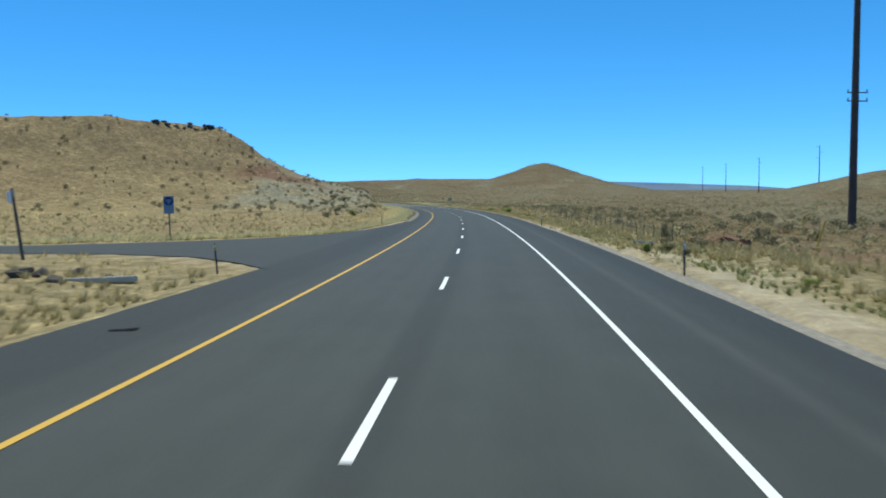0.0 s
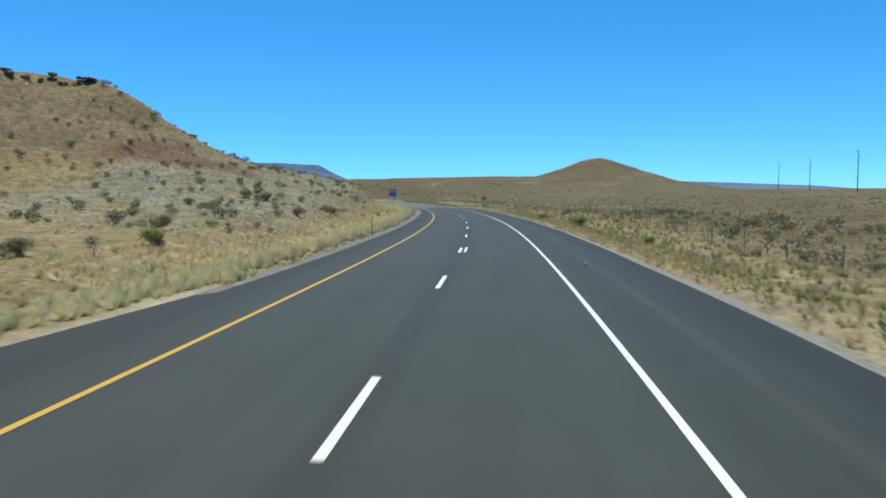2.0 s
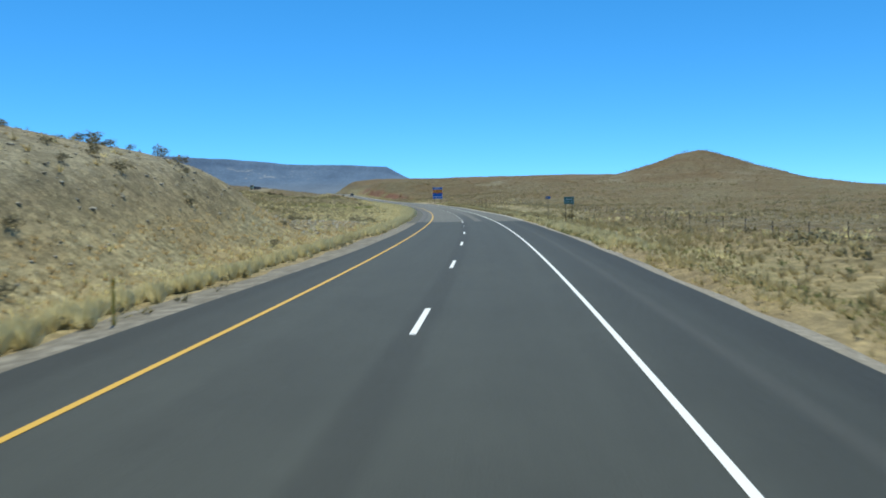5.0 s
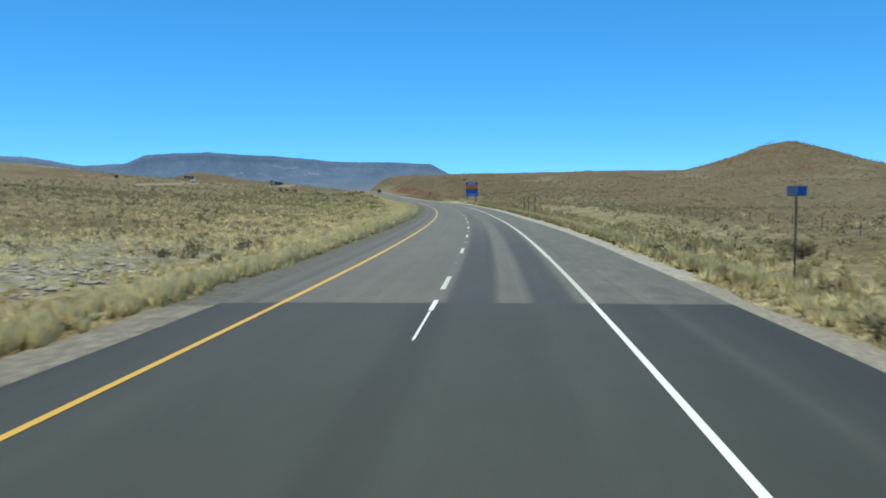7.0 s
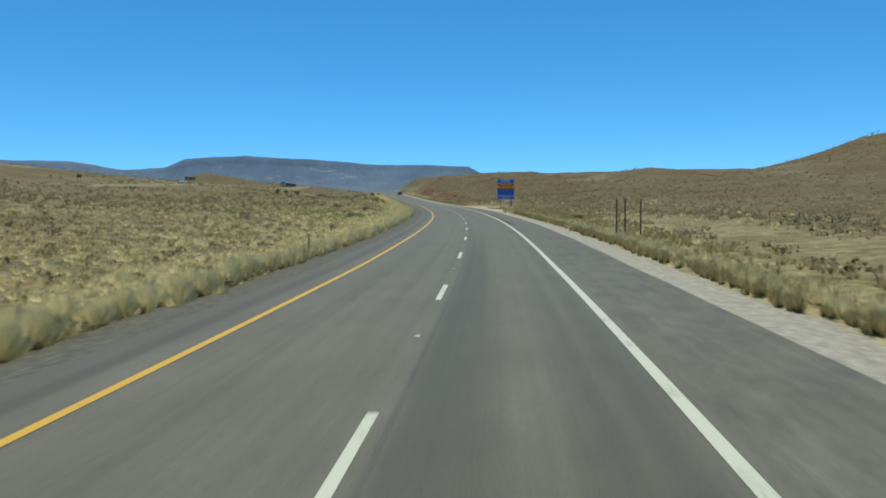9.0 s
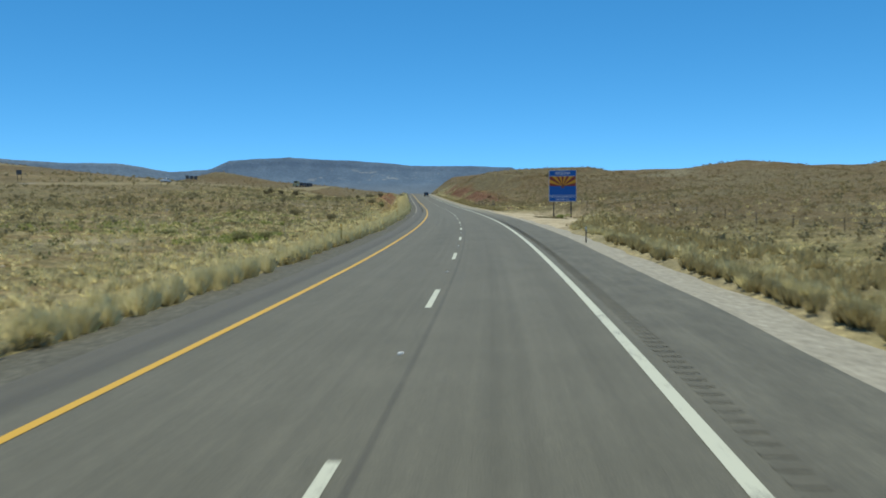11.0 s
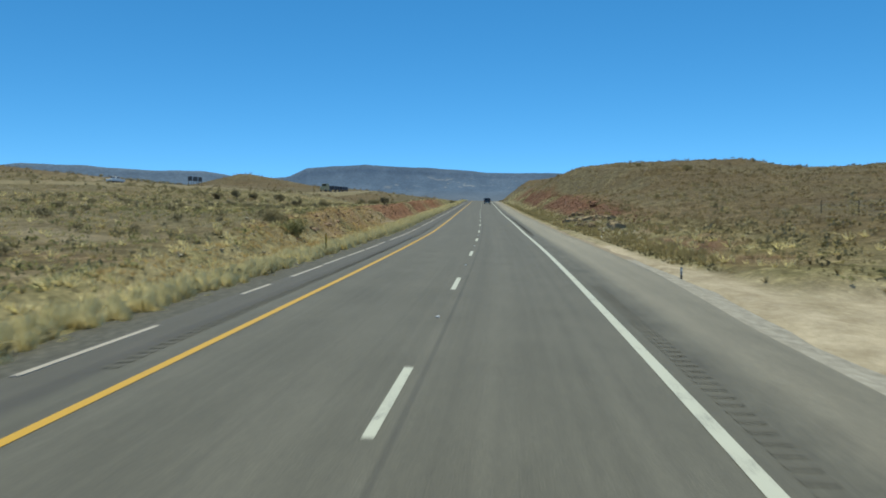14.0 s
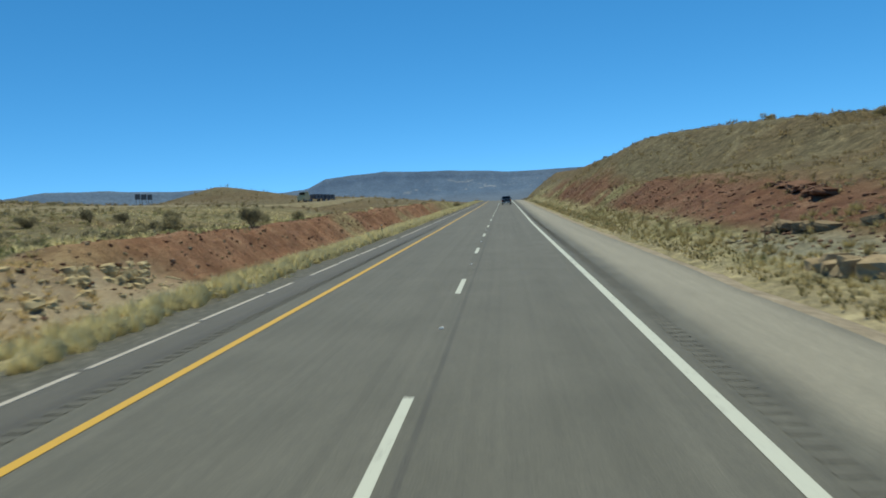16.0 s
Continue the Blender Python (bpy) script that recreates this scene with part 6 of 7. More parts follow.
scatter("verge_straw", SPARSE, x, y, sizes(len(x), 0.16, 0.40), DULL_GRASS, "thin dry grass growing into the gravel verge", "grass")
x, y = np.concatenate([np.stack(sown(900, 24, 195, 8.2, 10.5, 1.0, 5, 0.05)), np.stack(sown(1100, 190, 219, 7.75, 8.7, 1.0, 5, -0.25))], 1)
scatter("verge_weeds", LOW_WEEDS, x, y, sizes(len(x), 0.10, 0.26), HAZY_LEAF, "patches of low green weeds along the ditch", "weeds")
x, y = np.stack(sown(5000, 235, 450, -9.2, -34, 1.8, 9, -0.15))
scatter("range_grass", SPARSE, x, y, sizes(len(x), 0.28, 0.6), STRAW, "pale grass clumps thickening towards the road", "grass")
far_edge = np.array(FAR_SIDE, float)
u = RNG.uniform(0, len(far_edge) - 1.6, 1300)
x, y = (np.interp(u, np.arange(len(far_edge)), far_edge[:, k]) for k in (0, 1))
y, x = y + RNG.uniform(0.9, 3.6, 1300), x - RNG.uniform(0.3, 1.5, 1300)
ok = clear_of_roads(x, y)
scatter("side_road_grass", TUFTS, x[ok], y[ok], sizes(int(ok.sum()), 0.3, 0.6), STRAW, "band of pale straw grass along the side road", "grass")
x, y = np.concatenate([np.stack(sown(900, 452, 492, 8.8, 10.0, 1.0, 7, -0.25)), np.stack(sown(2600, 492, 680, 8.2, 9.9, 1.0, 7, -0.25)), np.stack(sown(1100, 372, 456, 11.8, 16, 1.0, 5, -0.1)), np.stack(sown(500, 423.5, 428.5, 11, 15))], 1)
scatter("fresh_grass", FAR_TUFTS, x, y, sizes(len(x), 0.09, 0.21), OLIVE_WEED, "low olive growth at the foot of the cut bank", "grass")
x, y = np.concatenate([on_the_cut(300, 472, 516, 9.6, 14.5), on_the_cut(120, 455, 476, 9.4, 11), on_the_cut(200, 516, 560, 9.3, 11)], 1)
scatter("cut_grass", TUFTS, x, y, sizes(len(x), 0.22, 0.52), DULL_GRASS, "dry grass growing between the ledges of the cut", "grass")
x, y = np.concatenate([on_the_cut(240, 470, 520, 12.5, 17), on_the_cut(90, 455, 476, 12.5, 17)], 1)
scatter("cut_scrub", FAR_SHRUBS, x, y, sizes(len(x), 0.16, 0.38), SAGE, "low grey scrub on the cut bank", "bushes", 0.05)
x, y = np.concatenate([np.stack(sown(4400, 415, 620, -12.5, -75, 1.4, 12, -0.25)), np.stack(sown(1300, 300, 425, -12, -60, 1.2, 12, 0.05))], 1)
scatter("grey_weeds", LOW_WEEDS, x, y, sizes(len(x), 0.20, 0.55), HAZY_LEAF, "low grey-green weeds covering the plain", "weeds", 0.05)
x, y = np.concatenate([np.stack(sown(700, 392, 450, -20, -44, 1.0, 9, 0.05)), np.stack(sown(140, 383, 396, -15, -21))], 1)
scatter("green_weeds", LOW_WEEDS, x, y, sizes(len(x), 0.25, 0.6), GREEN_LEAF, "patches of green weeds in a hollow of the plain", "weeds", 0.05)
x, y = np.concatenate([np.stack(sown(260, 38, 56, 8.0, 8.8)), np.stack(sown(150, 34.5, 38.5, 11.2, 12.8))], 1)
scatter("green_weeds", LOW_WEEDS, x, y, sizes(len(x), 0.10, 0.26), HAZY_LEAF, "green weeds along the sandy verge and the fence", "weeds", 0.05)
# weeds at the very edge of the asphalt
x, y = np.concatenate([np.stack(sown(700, 60, 800, -6.62, -7.2)), np.stack(sown(120, 90, 760, 8.7, 9.4))], 1)
s, d = to_road(x, y)
scatter("edge_weeds", WEEDS, x, y, sizes(len(x), 0.18, 0.42), SAGE, "small dark weeds at the pavement edge", "weeds")
x, y = np.concatenate([np.stack(sown(80, 30, 200, 9.2, 13)), np.stack(sown(50, 480, 760, 8.6, 10.0)), np.stack(sown(120, 0, 60, 9, 30)), np.stack(sown(70, 372, 460, 12.4, 18))], 1)
scatter("green_weeds", WEEDS, x, y, sizes(len(x), 0.16, 0.42), HAZY_LEAF, "dull green weeds in the roadside ditch", "weeds")

# sagebrush over hills and plain
n = 850
x, y = RNG.uniform(-150, -18, n), RNG.uniform(30, 250, n)
ok = clear_of_roads(x, y, 12) & ~((np.hypot(x + 25, y - 60) < 34) & (RNG.uniform(0, 1, n) < 0.85))
mesa_xy = np.stack([x[ok], y[ok]])
rim = np.array(MESA[2:8], float)
u = RNG.uniform(0, len(rim) - 1, 50)
rim_xy = np.stack([np.interp(u, np.arange(len(rim)), rim[:, k]) for k in (0, 1)]) + RNG.normal(0, 1.6, (2, 50))
sh = np.array(SHOULDER, float)
u = RNG.uniform(0, len(sh) - 1, 70)
sh_xy = np.stack([np.interp(u, np.arange(len(sh)), sh[:, k]) for k in (0, 1)]) + RNG.normal(0, 1.8, (2, 70))
x, y = np.concatenate([mesa_xy, rim_xy, sh_xy], 1)
scatter("hill_sagebrush", ROUND, x, y, sizes(len(x), 0.40, 0.95), DARK_SAGE, "dark sagebrush dotted over the stony mesa slope", "bushes", 0.05)
x, y = np.concatenate([np.stack(sown(4600, 0, 520, 14, 140, 1.5, 15, -0.08)), np.stack(sown(1000, 0, 600, 60, 420, 1.2)), np.stack(sown(260, 300, 470, 16, 46, 1.0)), np.stack(sown(120, 290, 372, 25, 31)), np.stack(sown(200, 30, 150, 14, 24))], 1)
scatter("plain_sagebrush", FAR_SHRUBS, x, y, sizes(len(x), 0.30, 1.1), SAGE, "grey-brown sagebrush covering the plain", "bushes", 0.05)
x, y = np.concatenate([np.stack(sown(2000, 215, 470, -13, -75, 1.2, 13, 0.22))], 1)
scatter("median_sagebrush", ROUND_LOW, x, y, sizes(len(x), 0.30, 0.80), SAGE, "drifts of dark grey-green sagebrush over the median", "bushes", 0.05)
x, y = np.concatenate([np.stack(sown(500, 215, 470, -30, -110, 1.2, 17, 0.1)), np.stack(sown(260, 330, 450, -55, -120, 1.0)), np.stack(sown(1500, 400, 680, -48, -150, 1.1, 24, 0.08)), np.stack(sown(1000, 190, 520, -75, -260, 1.1, 24, -0.05))], 1)
scatter("far_sagebrush", ROUND_LOW, x, y, sizes(len(x), 0.6, 1.5), SAGE, "broad grey sagebrush on the rise beyond the median", "bushes", 0.05)
x, y = np.concatenate([np.stack(sown(1100, 185, 640, -14, -110, 1.3, 26, -0.15)), np.stack(sown(800, 200, 760, -60, -330, 1.1))], 1)
scatter("median_sagebrush", FAR_SHRUBS, x, y, sizes(len(x), 0.38, 0.95), SAGE, "sagebrush scattered over the wide grassy median", "bushes", 0.05)
n = 2400
x, y = RNG.uniform(-230, 170, n), RNG.uniform(490, 740, n)
ok = clear_of_roads(x, y, 12, 15)
s, d = to_road(x, y)
ok &= (d > 18) | (RNG.uniform(0, 1, n) < 0.2)
scatter("ridge_sagebrush", FAR_SHRUBS, x[ok], y[ok], sizes(int(ok.sum()), 0.45, 1.1), SCRUB, "dark scrub dotted over the ridge and the peak", "bushes", 0.05)
a, b = RNG.uniform(0, math.tau, 1500), 95 * RNG.uniform(0, 1, 1500) ** 0.6
x, y = PEAK[0] + b * np.cos(a), PEAK[1] + b * np.sin(a)
a, b = RNG.uniform(0, math.tau, 900), 160 * RNG.uniform(0, 1, 900) ** 0.6
scatter("mound_scrub", SPARSE, MOUND[0] + b * np.cos(a), MOUND[1] + b * np.sin(a), sizes(900, 0.9, 1.9), SCRUB, "brown scrub covering the far mound", "bushes", 0.05)
scatter("peak_scrub", SPARSE, x, y, sizes(1500, 0.5, 1.1), SCRUB, "small brown scrub speckling the peak", "bushes", 0.05)
u = RNG.uniform(0, len(RIDGE) - 1, 150)
rg = np.array(RIDGE, float)
x, y = np.stack([np.interp(u, np.arange(len(rg)), rg[:, k]) for k in (0, 1)]) + RNG.normal(0, 4, (2, 150))
scatter("skyline_scrub", FAR_SHRUBS, x, y, sizes(150, 0.5, 1.2), SCRUB, "dark scrub along the crest of the ridge", "bushes", 0.05)

x, y = np.concatenate([np.stack(sown(210, 100, 205, -15, -50, 1.0)), np.stack(sown(130, 440, 570, -17, -60, 1.0)), np.stack(sown(150, 36, 150, 12.6, 30, 1.0))], 1)
scatter("scree_bushes", ROUND, x, y, sizes(len(x), 0.5, 1.1), DARK_SAGE, "round dark bushes dotted over the stony ground", "bushes", 0.05)
x, y = np.concatenate([np.stack(sown(1300, 206, 262, -13, -38, 1.0, 8, -0.25)), np.stack(sown(900, 203, 240, -11.8, -17, 1.0, 6, -0.35))], 1)
scatter("pale_stones", STONES, x, y, sizes(len(x), 0.08, 0.32), PALE_ROCK, "field of pale broken stones in the dry grass", "stones", 0.15)
# low scrub on the bank above the cut
x, y = np.concatenate([np.stack(sown(1500, 462, 640, 14, 62, 1.0)), np.stack(sown(1700, 476, 660, 22, 110, 0.9)), np.stack(sown(900, 372, 470, 17, 60)), np.stack(sown(260, 470, 600, 14.4, 17.5))], 1)
scatter("bank_scrub", FAR_SHRUBS, x, y, sizes(len(x), 0.20, 0.52), SCRUB, "low grey-brown scrub on the bank above the cut", "bushes", 0.05)

# stones
x, y = np.stack(sown(3400, 100, 215, -13, -44, 1.1))
scatter("slope_chips", CHIPS, x, y, sizes(len(x), 0.04, 0.19), PALE_ROCK, "small pale chips of rock speckling the slope", "stones", 0.0)
x, y = np.stack(sown(1800, 96, 215, -12.5, -46, 1.1))
scatter("slope_grass", SPARSE, x, y, sizes(len(x), 0.14, 0.34), BROWN_GRASS, "thin brown grass between the stones", "grass")
x, y = np.concatenate([np.stack(sown(1200, 96, 205, -15, -48, 1.1)), np.stack(sown(500, 280, 420, -13, -60, 1.2, 12, 0.1))], 1)
scatter("pale_stones", CHIPS, x, y, sizes(len(x), 0.06, 0.26), PALE_ROCK, "pale limestone rubble strewn over the slope", "stones", 0.0)
x, y = np.concatenate([np.stack(sown(260, 380, 470, 14, 30)), np.stack(sown(420, 200, 420, 18, 110)), np.stack(sown(160, 470, 520, 10, 15)), np.stack(sown(200, 470, 530, -13, -19)), np.stack(sown(70, 455, 468, -11, -14))], 1)
scatter("loose_stones", CHIPS, x, y, sizes(len(x), 0.05, 0.20), PALE_ROCK, "loose tan stones in the scrub", "stones", -0.1)
x, y = np.concatenate([on_the_cut(700, 476, 560, 10.2, 14), on_the_cut(500, 472, 560, -11, -14.5)], 1)
scatter("cut_stones", STONES, x, y, sizes(len(x), 0.035, 0.15), TAN_ROCK, "small tan stones crumbling out of the cut banks", "stones", 0.1)
x, y = np.concatenate([on_the_cut(1500, 485, 640, 10.8, 16), on_the_cut(250, 468, 508, -11.4, -15.5), on_the_cut(800, 508, 620, -11.4, -15.5)], 1)
scatter("cut_stones", STONES, x, y, sizes(len(x), 0.04, 0.19), RED_ROCK, "broken red sandstone in the cut banks", "stones", -0.1)
x, y = np.stack(sown(900, 2, 24, -12.5, -26, 1.0, 5, -0.2))
scatter("island_stones", STONES, x, y, sizes(len(x), 0.14, 0.46), DARK_ROCK, "dark rubble heap in the median island", "stones", -0.1)


# ledges: rows of cracked blocks, each block a part of its ledge
def ledge(name, places, mat, label, seed):
    r = random.Random(seed)
    top = None
    kinds = []
    for V, F in BLOCKS:
        me = bpy.data.meshes.new("block")
        me.from_pydata([tuple(v) for v in V], [], [tuple(int(i) for i in f) for f in F])
        me.materials.append(mat)
        kinds.append(me)
    x0, y0 = places[0][0], places[0][1]
    top = empty(name, pose(x0, y0, z_at(x0, y0)), label, "rock ledge", "rock ledges")
    inv = top.matrix_world.inverted()
    for x, y, wide, high in places:
        ob = new("block", r.choice(kinds))
        ob.parent = top
        g = z_at(x, y)
        m = pose(x, y, g + high * 0.25, r.uniform(-5, 5), r.uniform(-5, 5), r.uniform(0, 360)) @ Matrix.Diagonal((wide, wide * r.uniform(0.6, 1.0), high, 1))
        ob.matrix_basis = inv @ m
    return top


r = random.Random(12)
rim_line = [(-250, 78), (-150, 96), (-104, 116), (-78, 134), (-63, 148.5), (-66, 159)]
spots = []
for (xa, ya), (xb, yb) in zip(rim_line[:-1], rim_line[1:]):
    n = int(math.hypot(xb - xa, yb - ya) / 1.0)
    for k in range(n):
        if vnoise(np.array(xa + (xb - xa) * k / n), np.array(ya), 16, 131) > -0.35:
            u = (k + r.random()) / n
            px, py = xa + (xb - xa) * u + r.uniform(-0.7, 0.7), ya + (yb - ya) * u + 0.2 + r.uniform(-0.7, 0.7)
            if z_at(px, py) > 18.6:
                spots.append((px, py, r.uniform(0.6, 1.3), r.uniform(0.28, 0.55)))
ledge("cap_rock", spots, DARK_ROCK, "dark basalt cap rock along the mesa rim", 1)


def slab_mesh(seed, mat):
    """A broken slab: uneven many-sided outline, flat top, ragged undercut foot."""
    q = random.Random(seed)
    n = q.choice((6, 7, 8))
    ring = [(math.tau * (k + q.uniform(-0.3, 0.3)) / n, q.uniform(0.7, 1.0)) for k in range(n)]
    bm = bmesh.new()
    levels = [(0.72, -1.0), (1.0, -0.35), (0.96, 0.25), (0.86, 0.5)]
    rings = [[bm.verts.new((w * rr * math.cos(a) + q.uniform(-.05, .05), w * rr * math.sin(a) * 0.8, z + q.uniform(-.12, .12))) for a, rr in ring] for w, z in levels]
    for lo, hi in zip(rings[:-1], rings[1:]):
        for k in range(n):
            bm.faces.new((lo[k], lo[(k + 1) % n], hi[(k + 1) % n], hi[k]))
    bm.faces.new(rings[-1])
    bm.faces.new(rings[0][::-1])
    me = bpy.data.meshes.new("slab")
    bm.to_mesh(me)
    bm.free()
    me.materials.append(mat)
    return me


def slab_ledge(runs, mat, label, seed):
    """Angular pieces breaking out of a bank; a run is s0, s1, the offsets between which they lie, and their number."""
    q = random.Random(seed)
    kinds = [slab_mesh(seed * 10 + k, mat) for k in range(6)]
    s0, d0 = runs[0][0], runs[0][2]
    x, y, _ = (float(v) for v in on_road(s0, d0))
    top = empty("rock_ledge", pose(x, y, z_at(x, y)), label, "rock ledge", "rock ledges")
    inv = top.matrix_world.inverted()
    for s0, s1, d0, d1, n, *big in runs:
        for k in range(n):
            s = s0 + (s1 - s0) * q.random()
            x, y, _ = (float(v) for v in on_road(s, d0 + (d1 - d0) * q.random()))
            w = (0.11 + 0.36 * q.random() ** 2.4) * (big[0] if big else 1.0)
            ob = new("slab", q.choice(kinds))
            ob.parent = top
            ob.matrix_basis = inv @ pose(x, y, z_at(x, y) - 0.03 * w, q.uniform(-22, 22), q.uniform(-22, 22), q.uniform(0, 360)) @ Matrix.Diagonal((w, w * q.uniform(0.6, 1.0), w * q.uniform(0.25, 0.45), 1))
    return top


slab_ledge([(499, 516, 10.0, 11.6, 70, 0.8), (478, 498, 10.2, 12.4, 60, 0.8)], TAN_ROCK, "broken tan rubble below the cut ledges", 1)
slab_ledge([(476, 503, -11.3, -13.6, 50, 0.8)], TAN_ROCK, "tan rubble strewn over the clay bank", 2)
slab_ledge([(503, 514, -11.2, -13.4, 60, 0.8)], YELLOW_ROCK, "yellowish rubble below the marl face", 3)


def block_mesh(seed, mat):
    """A weathered block with a flat bed above and a ragged face."""
    q = random.Random(seed)
    bm = bmesh.new()
    bmesh.ops.create_cube(bm, size=2.0)
    bmesh.ops.subdivide_edges(bm, edges=bm.edges[:], cuts=2, use_grid_fill=True)
    for v in bm.verts:
        edge = sum(abs(c) > 0.9 for c in v.co)
        v.co *= (1, 1, 0.92, 0.84)[edge]
        v.co += Vector((q.uniform(-1, 1) * 0.24, q.uniform(-1, 1) * 0.22, q.uniform(-1, 1) * (0.06 if v.co.z > 0.6 else 0.16)))
        v.co.x *= 0.93 - 0.07 * v.co.z
        v.co.y *= 0.95 - 0.08 * v.co.z
    me = bpy.data.meshes.new("block")
    bm.to_mesh(me)
    bm.free()
    me.materials.append(mat)
    return me


def cut_ledge(path, thick, deep, mat, label, seed, gaps=0.12, lift=0.30, out=0.42, widths=(0.45, 1.25)):
    """A bed of rock that juts from a bank, broken into blocks; path: metres along, across, and above the lane line."""
    q = random.Random(seed)
    kinds = [block_mesh(seed * 20 + k, mat) for k in range(6)]
    side = 1 if path[0][1] > 0 else -1
    x, y, z = (float(v) for v in on_road(path[0][0], path[0][1], path[0][2]))
    top = empty("rock_ledge", pose(x, y, z), label, "rock ledge", "rock ledges")
    inv = top.matrix_world.inverted()
    for (s0, d0, z0), (s1, d1, z1) in zip(path[:-1], path[1:]):
        length = math.hypot(s1 - s0, d1 - d0)
        slant = math.degrees(math.atan2(-(d1 - d0), s1 - s0))
        u = 0.0
        while u < length:
            w = q.uniform(*widths)
            f = min((u + w / 2) / length, 1)
            u += w * 0.92
            if q.random() < gaps:
                continue
            d = d0 + (d1 - d0) * f + side * (deep / 2 - out + q.uniform(-0.16, 0.16))
            s_ = s0 + (s1 - s0) * f
            x, y, _ = (float(v) for v in on_road(s_, d))
            h = thick * q.uniform(0.75, 1.25)
            z = float(grade(s_)) + z0 + (z1 - z0) * f + lift - h / 2 + q.uniform(-0.12, 0.10)
            ob = new("block", q.choice(kinds))
            ob.parent = top
            ob.matrix_basis = inv @ pose(x, y, z, q.uniform(-15, 15), q.uniform(-15, 15), math.degrees(heading(s_)) + slant + q.uniform(-16, 16)) @ Matrix.Diagonal((deep / 2 * q.uniform(0.85, 1.15), w / 2 * 1.08, h / 2, 1))
    return top


PALE_TAN = rock_material("pale_tan_sandstone", (0.20, 0.145, 0.082), (0.37, 0.285, 0.17), (0.52, 0.425, 0.275), 3.0)
CLAY_ROCK = rock_material("pinkish_mudstone", (0.25, 0.165, 0.105), (0.40, 0.285, 0.188), (0.52, 0.40, 0.285), 1.6)
for k, (path, thick, deep, mat, label) in enumerate([
        ([(508, 10.1, -0.2), (505.5, 10.1, -0.1), (503, 11.2, 0.1), (501.5, 12.2, 0.35)], 0.55, 1.2, PALE_TAN, "pale tan sandstone ledge with a dark undercut"),
        ([(504.5, 12.9, 0.5), (500.8, 13.1, 0.5), (496.5, 13.4, 0.55)], 0.45, 0.9, PALE_TAN, "upper tan ledge broken into blocks"),
        ([(497.4, 10.3, -0.1), (494.0, 10.4, -0.1)], 0.30, 0.7, TAN_ROCK, "short low ledge above the ditch"),
        ([(493.2, 10.9, 0.0), (490.4, 10.6, -0.05)], 0.22, 0.6, TAN_ROCK, "thin bed of tan rock in the bank"),
        ([(489.5, 12.0, 0.25), (487, 11.7, 0.2), (484, 11.7, 0.2)], 0.62, 1.2, PALE_TAN, "big tan blocks tipping out of the cut"),
        ([(516, 11.9, 0.3), (513, 12.4, 0.4), (510.5, 13.8, 0.8)], 0.28, 0.7, TAN_ROCK, "tan ledge at the start of the red cut")]):
    cut_ledge(path, thick * 1.35, deep * 0.9, mat, label, 30 + k, 0.28, 0.22 + 0.7 * max(thick - 0.5, 0), 0.34, (0.3, 0.95))
cut_ledge([(40.2, 13.4, -0.2), (38.6, 14.3, -0.15), (37.4, 15.3, -0.1)], 0.42, 0.8, RED_ROCK, "red rock edge of an eroded gully", 39, 0.2, 0.2, 0.2, (0.4, 0.9))
for k, path in enumerate(([(518, 15.2, 1.4), (524, 16.0, 1.8), (533, 16.8, 2.25)], [(536, 16.6, 2.3), (546, 16.2, 2.15), (557, 16.3, 2.25)])):
    cut_ledge(path, 0.34, 1.0, RED_ROCK, "dark red overhanging lip along the top of the cut", 40 + k, 0.4, 0.22, 0.35)
for k, (path, thick, mat, label) in enumerate([
        ([(476, -12.4, 0.4), (484, -12.7, 0.7), (491, -12.7, 0.8)], 0.26, CLAY_ROCK, "broken pinkish bed in the median bank"),
        ([(493, -13.3, 1.1), (498, -13.3, 1.05), (503, -13.4, 1.1)], 0.22, CLAY_ROCK, "thin mudstone rim of the median bank"),
        ([(503.5, -13.1, 1.0), (508, -13.0, 0.95), (513, -12.9, 0.7)], 0.40, YELLOW_ROCK, "yellow marl bed jutting from the bank"),
        ([(503.8, -12.6, 0.65), (508, -12.6, 0.6), (512.5, -12.5, 0.45)], 0.34, YELLOW_ROCK, "middle yellow marl bed with dark cracks"),
        ([(504, -12.1, 0.3), (507, -12.1, 0.25), (512, -12.1, 0.15)], 0.34, YELLOW_ROCK, "lower yellow marl bed in crumbled pieces")]):
    cut_ledge(path, thick, 0.6, mat, label, 50 + k, 0.62 if mat is CLAY_ROCK else 0.25, 0.08, 0.12, (0.2, 0.6))


# single bushes that stand out
def bush(s, d, wide, high, mat, label, seed, leaves=3000):
    x, y, _ = (float(v) for v in on_road(s, d))
    g = z_at(x, y)
    b = empty("bush", pose(x, y, g, 0, 0, seed * 41), label, "bush", "single roadside bushes")
    V, F = shrub_template(leaves, 0.043, 200 + seed, 1.0, 0.45, 0.34)
    part_ob = mesh_object("foliage", V * (wide * 0.78, wide * 0.78, high * 0.95) + np.array((0, 0, 0.06 * high)), F, mat, b)
    bm = bmesh.new()
    rr = random.Random(seed)
    for _ in range(11):
        tube(bm, 0.025 * wide, 0.008 * wide, high * rr.uniform(0.5, 0.85), (rr.uniform(-.1, .1), rr.uniform(-.1, .1), -0.05), (rr.uniform(-38, 38), rr.uniform(-38, 38), 0), 5)
    part("stems", bm, TWIG, b)
    return part_ob


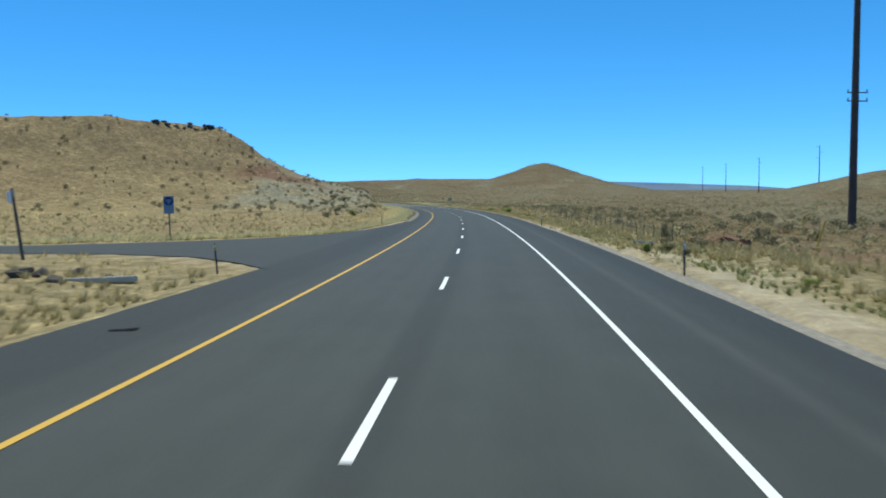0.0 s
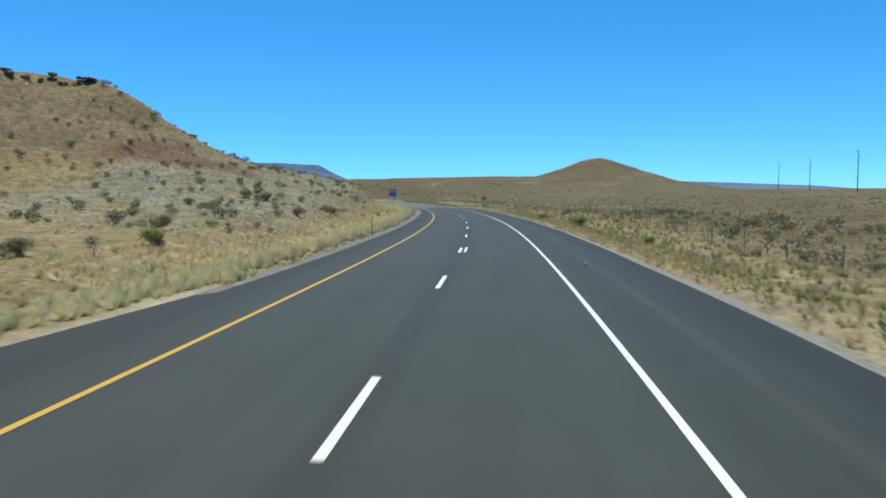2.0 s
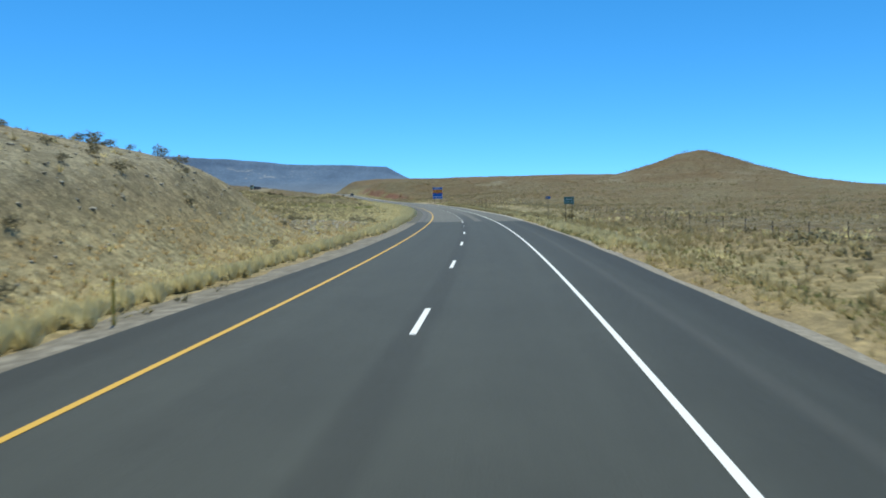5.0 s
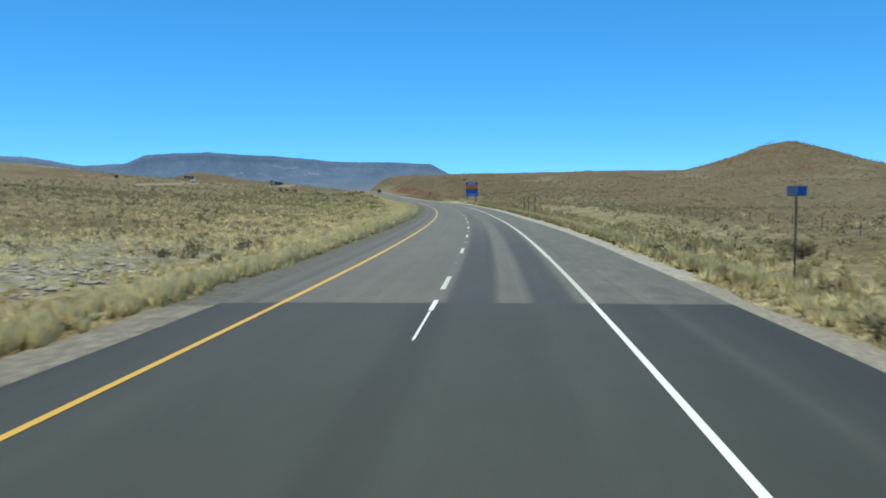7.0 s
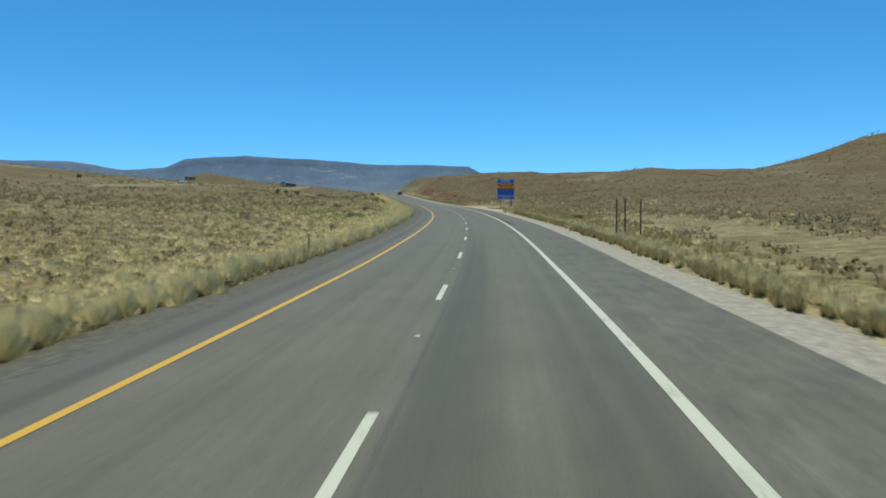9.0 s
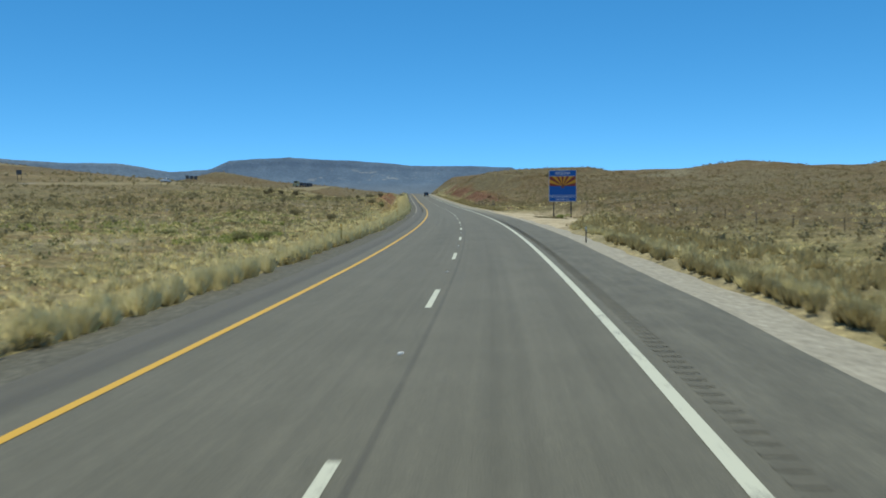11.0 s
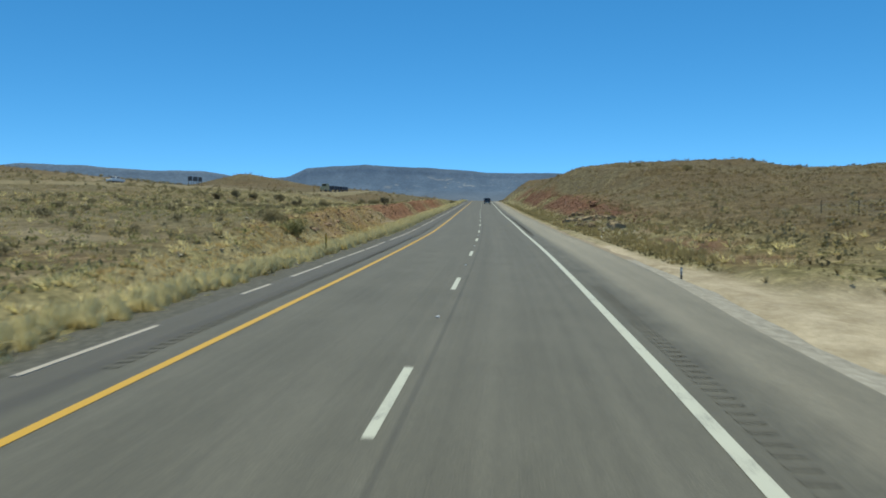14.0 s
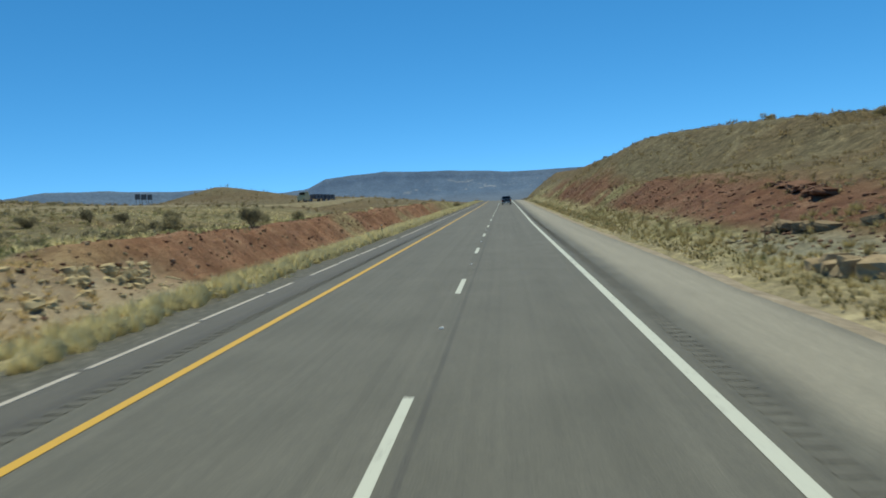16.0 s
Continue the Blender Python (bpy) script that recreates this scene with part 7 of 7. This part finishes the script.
GREEN_TXT, DARK_TXT, GREY_TXT = "bright green leafy bush by the roadside", "dark olive bush with bare lower stems", "grey-green rounded sagebrush in dry grass"
for k, (s, d, w, h, mat, txt) in enumerate([(124.2, 10.6, 1.5, 1.15, GREEN_LEAF, GREEN_TXT), (142.4, 9.7, 0.95, 0.75, GREEN_LEAF, GREEN_TXT), (99, 10.2, 0.7, 0.5, GREEN_LEAF, GREEN_TXT),
                                           (472.0, -12.8, 1.8, 1.2, HAZY_LEAF, "wide hazy grey-green bush beside the median bank"), (473.0, -14.2, 1.4, 1.1, SAGE, GREY_TXT), (573, -54, 1.8, 1.7, DARK_SAGE, DARK_TXT), (576, -51, 1.5, 1.5, DARK_SAGE, DARK_TXT), (582, -47, 2.0, 1.9, DARK_SAGE, DARK_TXT), (553, -35, 1.3, 1.4, DARK_SAGE, DARK_TXT), (560, -53, 1.7, 1.4, DARK_SAGE, DARK_TXT), (529, -14.6, 1.0, 1.3, DARK_SAGE, DARK_TXT), (387, -17.0, 1.7, 0.9, HAZY_LEAF, "low wide green bush on the plain"), (389, -15.8, 1.0, 0.7, HAZY_LEAF, GREY_TXT), (394, -26, 1.2, 0.6, HAZY_LEAF, GREY_TXT),
                                           (92, -14.5, 0.95, 0.9, GREEN_LEAF, GREEN_TXT), (86, -17.0, 1.0, 0.85, SAGE, GREY_TXT), (99, -18, 1.1, 1.0, SAGE, GREY_TXT), (128, -20, 1.0, 0.95, SAGE, GREY_TXT),
                                           (122, -15.5, 0.9, 0.9, SAGE, DARK_TXT), (136, -14.6, 1.3, 0.8, SAGE, GREY_TXT), (20.5, 11.0, 0.4, 0.3, GREEN_LEAF, GREEN_TXT), (31.9, 8.9, 0.5, 0.5, GREEN_LEAF, GREEN_TXT), (32.9, 10.0, 0.5, 0.42, OLIVE_WEED, DARK_TXT), (31.3, 10.5, 0.55, 0.42, SAGE, GREY_TXT), (35.7, 12.6, 0.5, 0.45, SAGE, GREY_TXT), (39.4, 11.9, 0.6, 1.2, SAGE, GREY_TXT), (37.8, 11.3, 0.4, 0.5, SAGE, GREY_TXT), (428, -17, 1.2, 1.1, SAGE, DARK_TXT),
                                           (440, -24, 1.5, 1.3, SAGE, DARK_TXT), (524, -17.2, 1.3, 1.4, SAGE, DARK_TXT), (540, -18, 1.2, 1.5, SAGE, DARK_TXT), (512, -20, 1.2, 1.2, SAGE, GREY_TXT),
                                           (532, -24, 1.2, 1.2, SAGE, DARK_TXT), (556, -20, 1.1, 1.3, SAGE, DARK_TXT), (244, 15, 1.4, 1.0, SAGE, GREY_TXT), (430, 15.2, 1.3, 0.6, GREEN_LEAF, GREEN_TXT),
                                           (640, -9.2, 1.6, 1.3, SAGE, DARK_TXT), (352, 13.5, 1.2, 0.7, SAGE, GREY_TXT), (560, 40, 1.3, 1.2, SAGE, DARK_TXT), (571, 33, 1.2, 1.0, SAGE, DARK_TXT)]):
    bush(s, d, w, h, mat, txt, k)
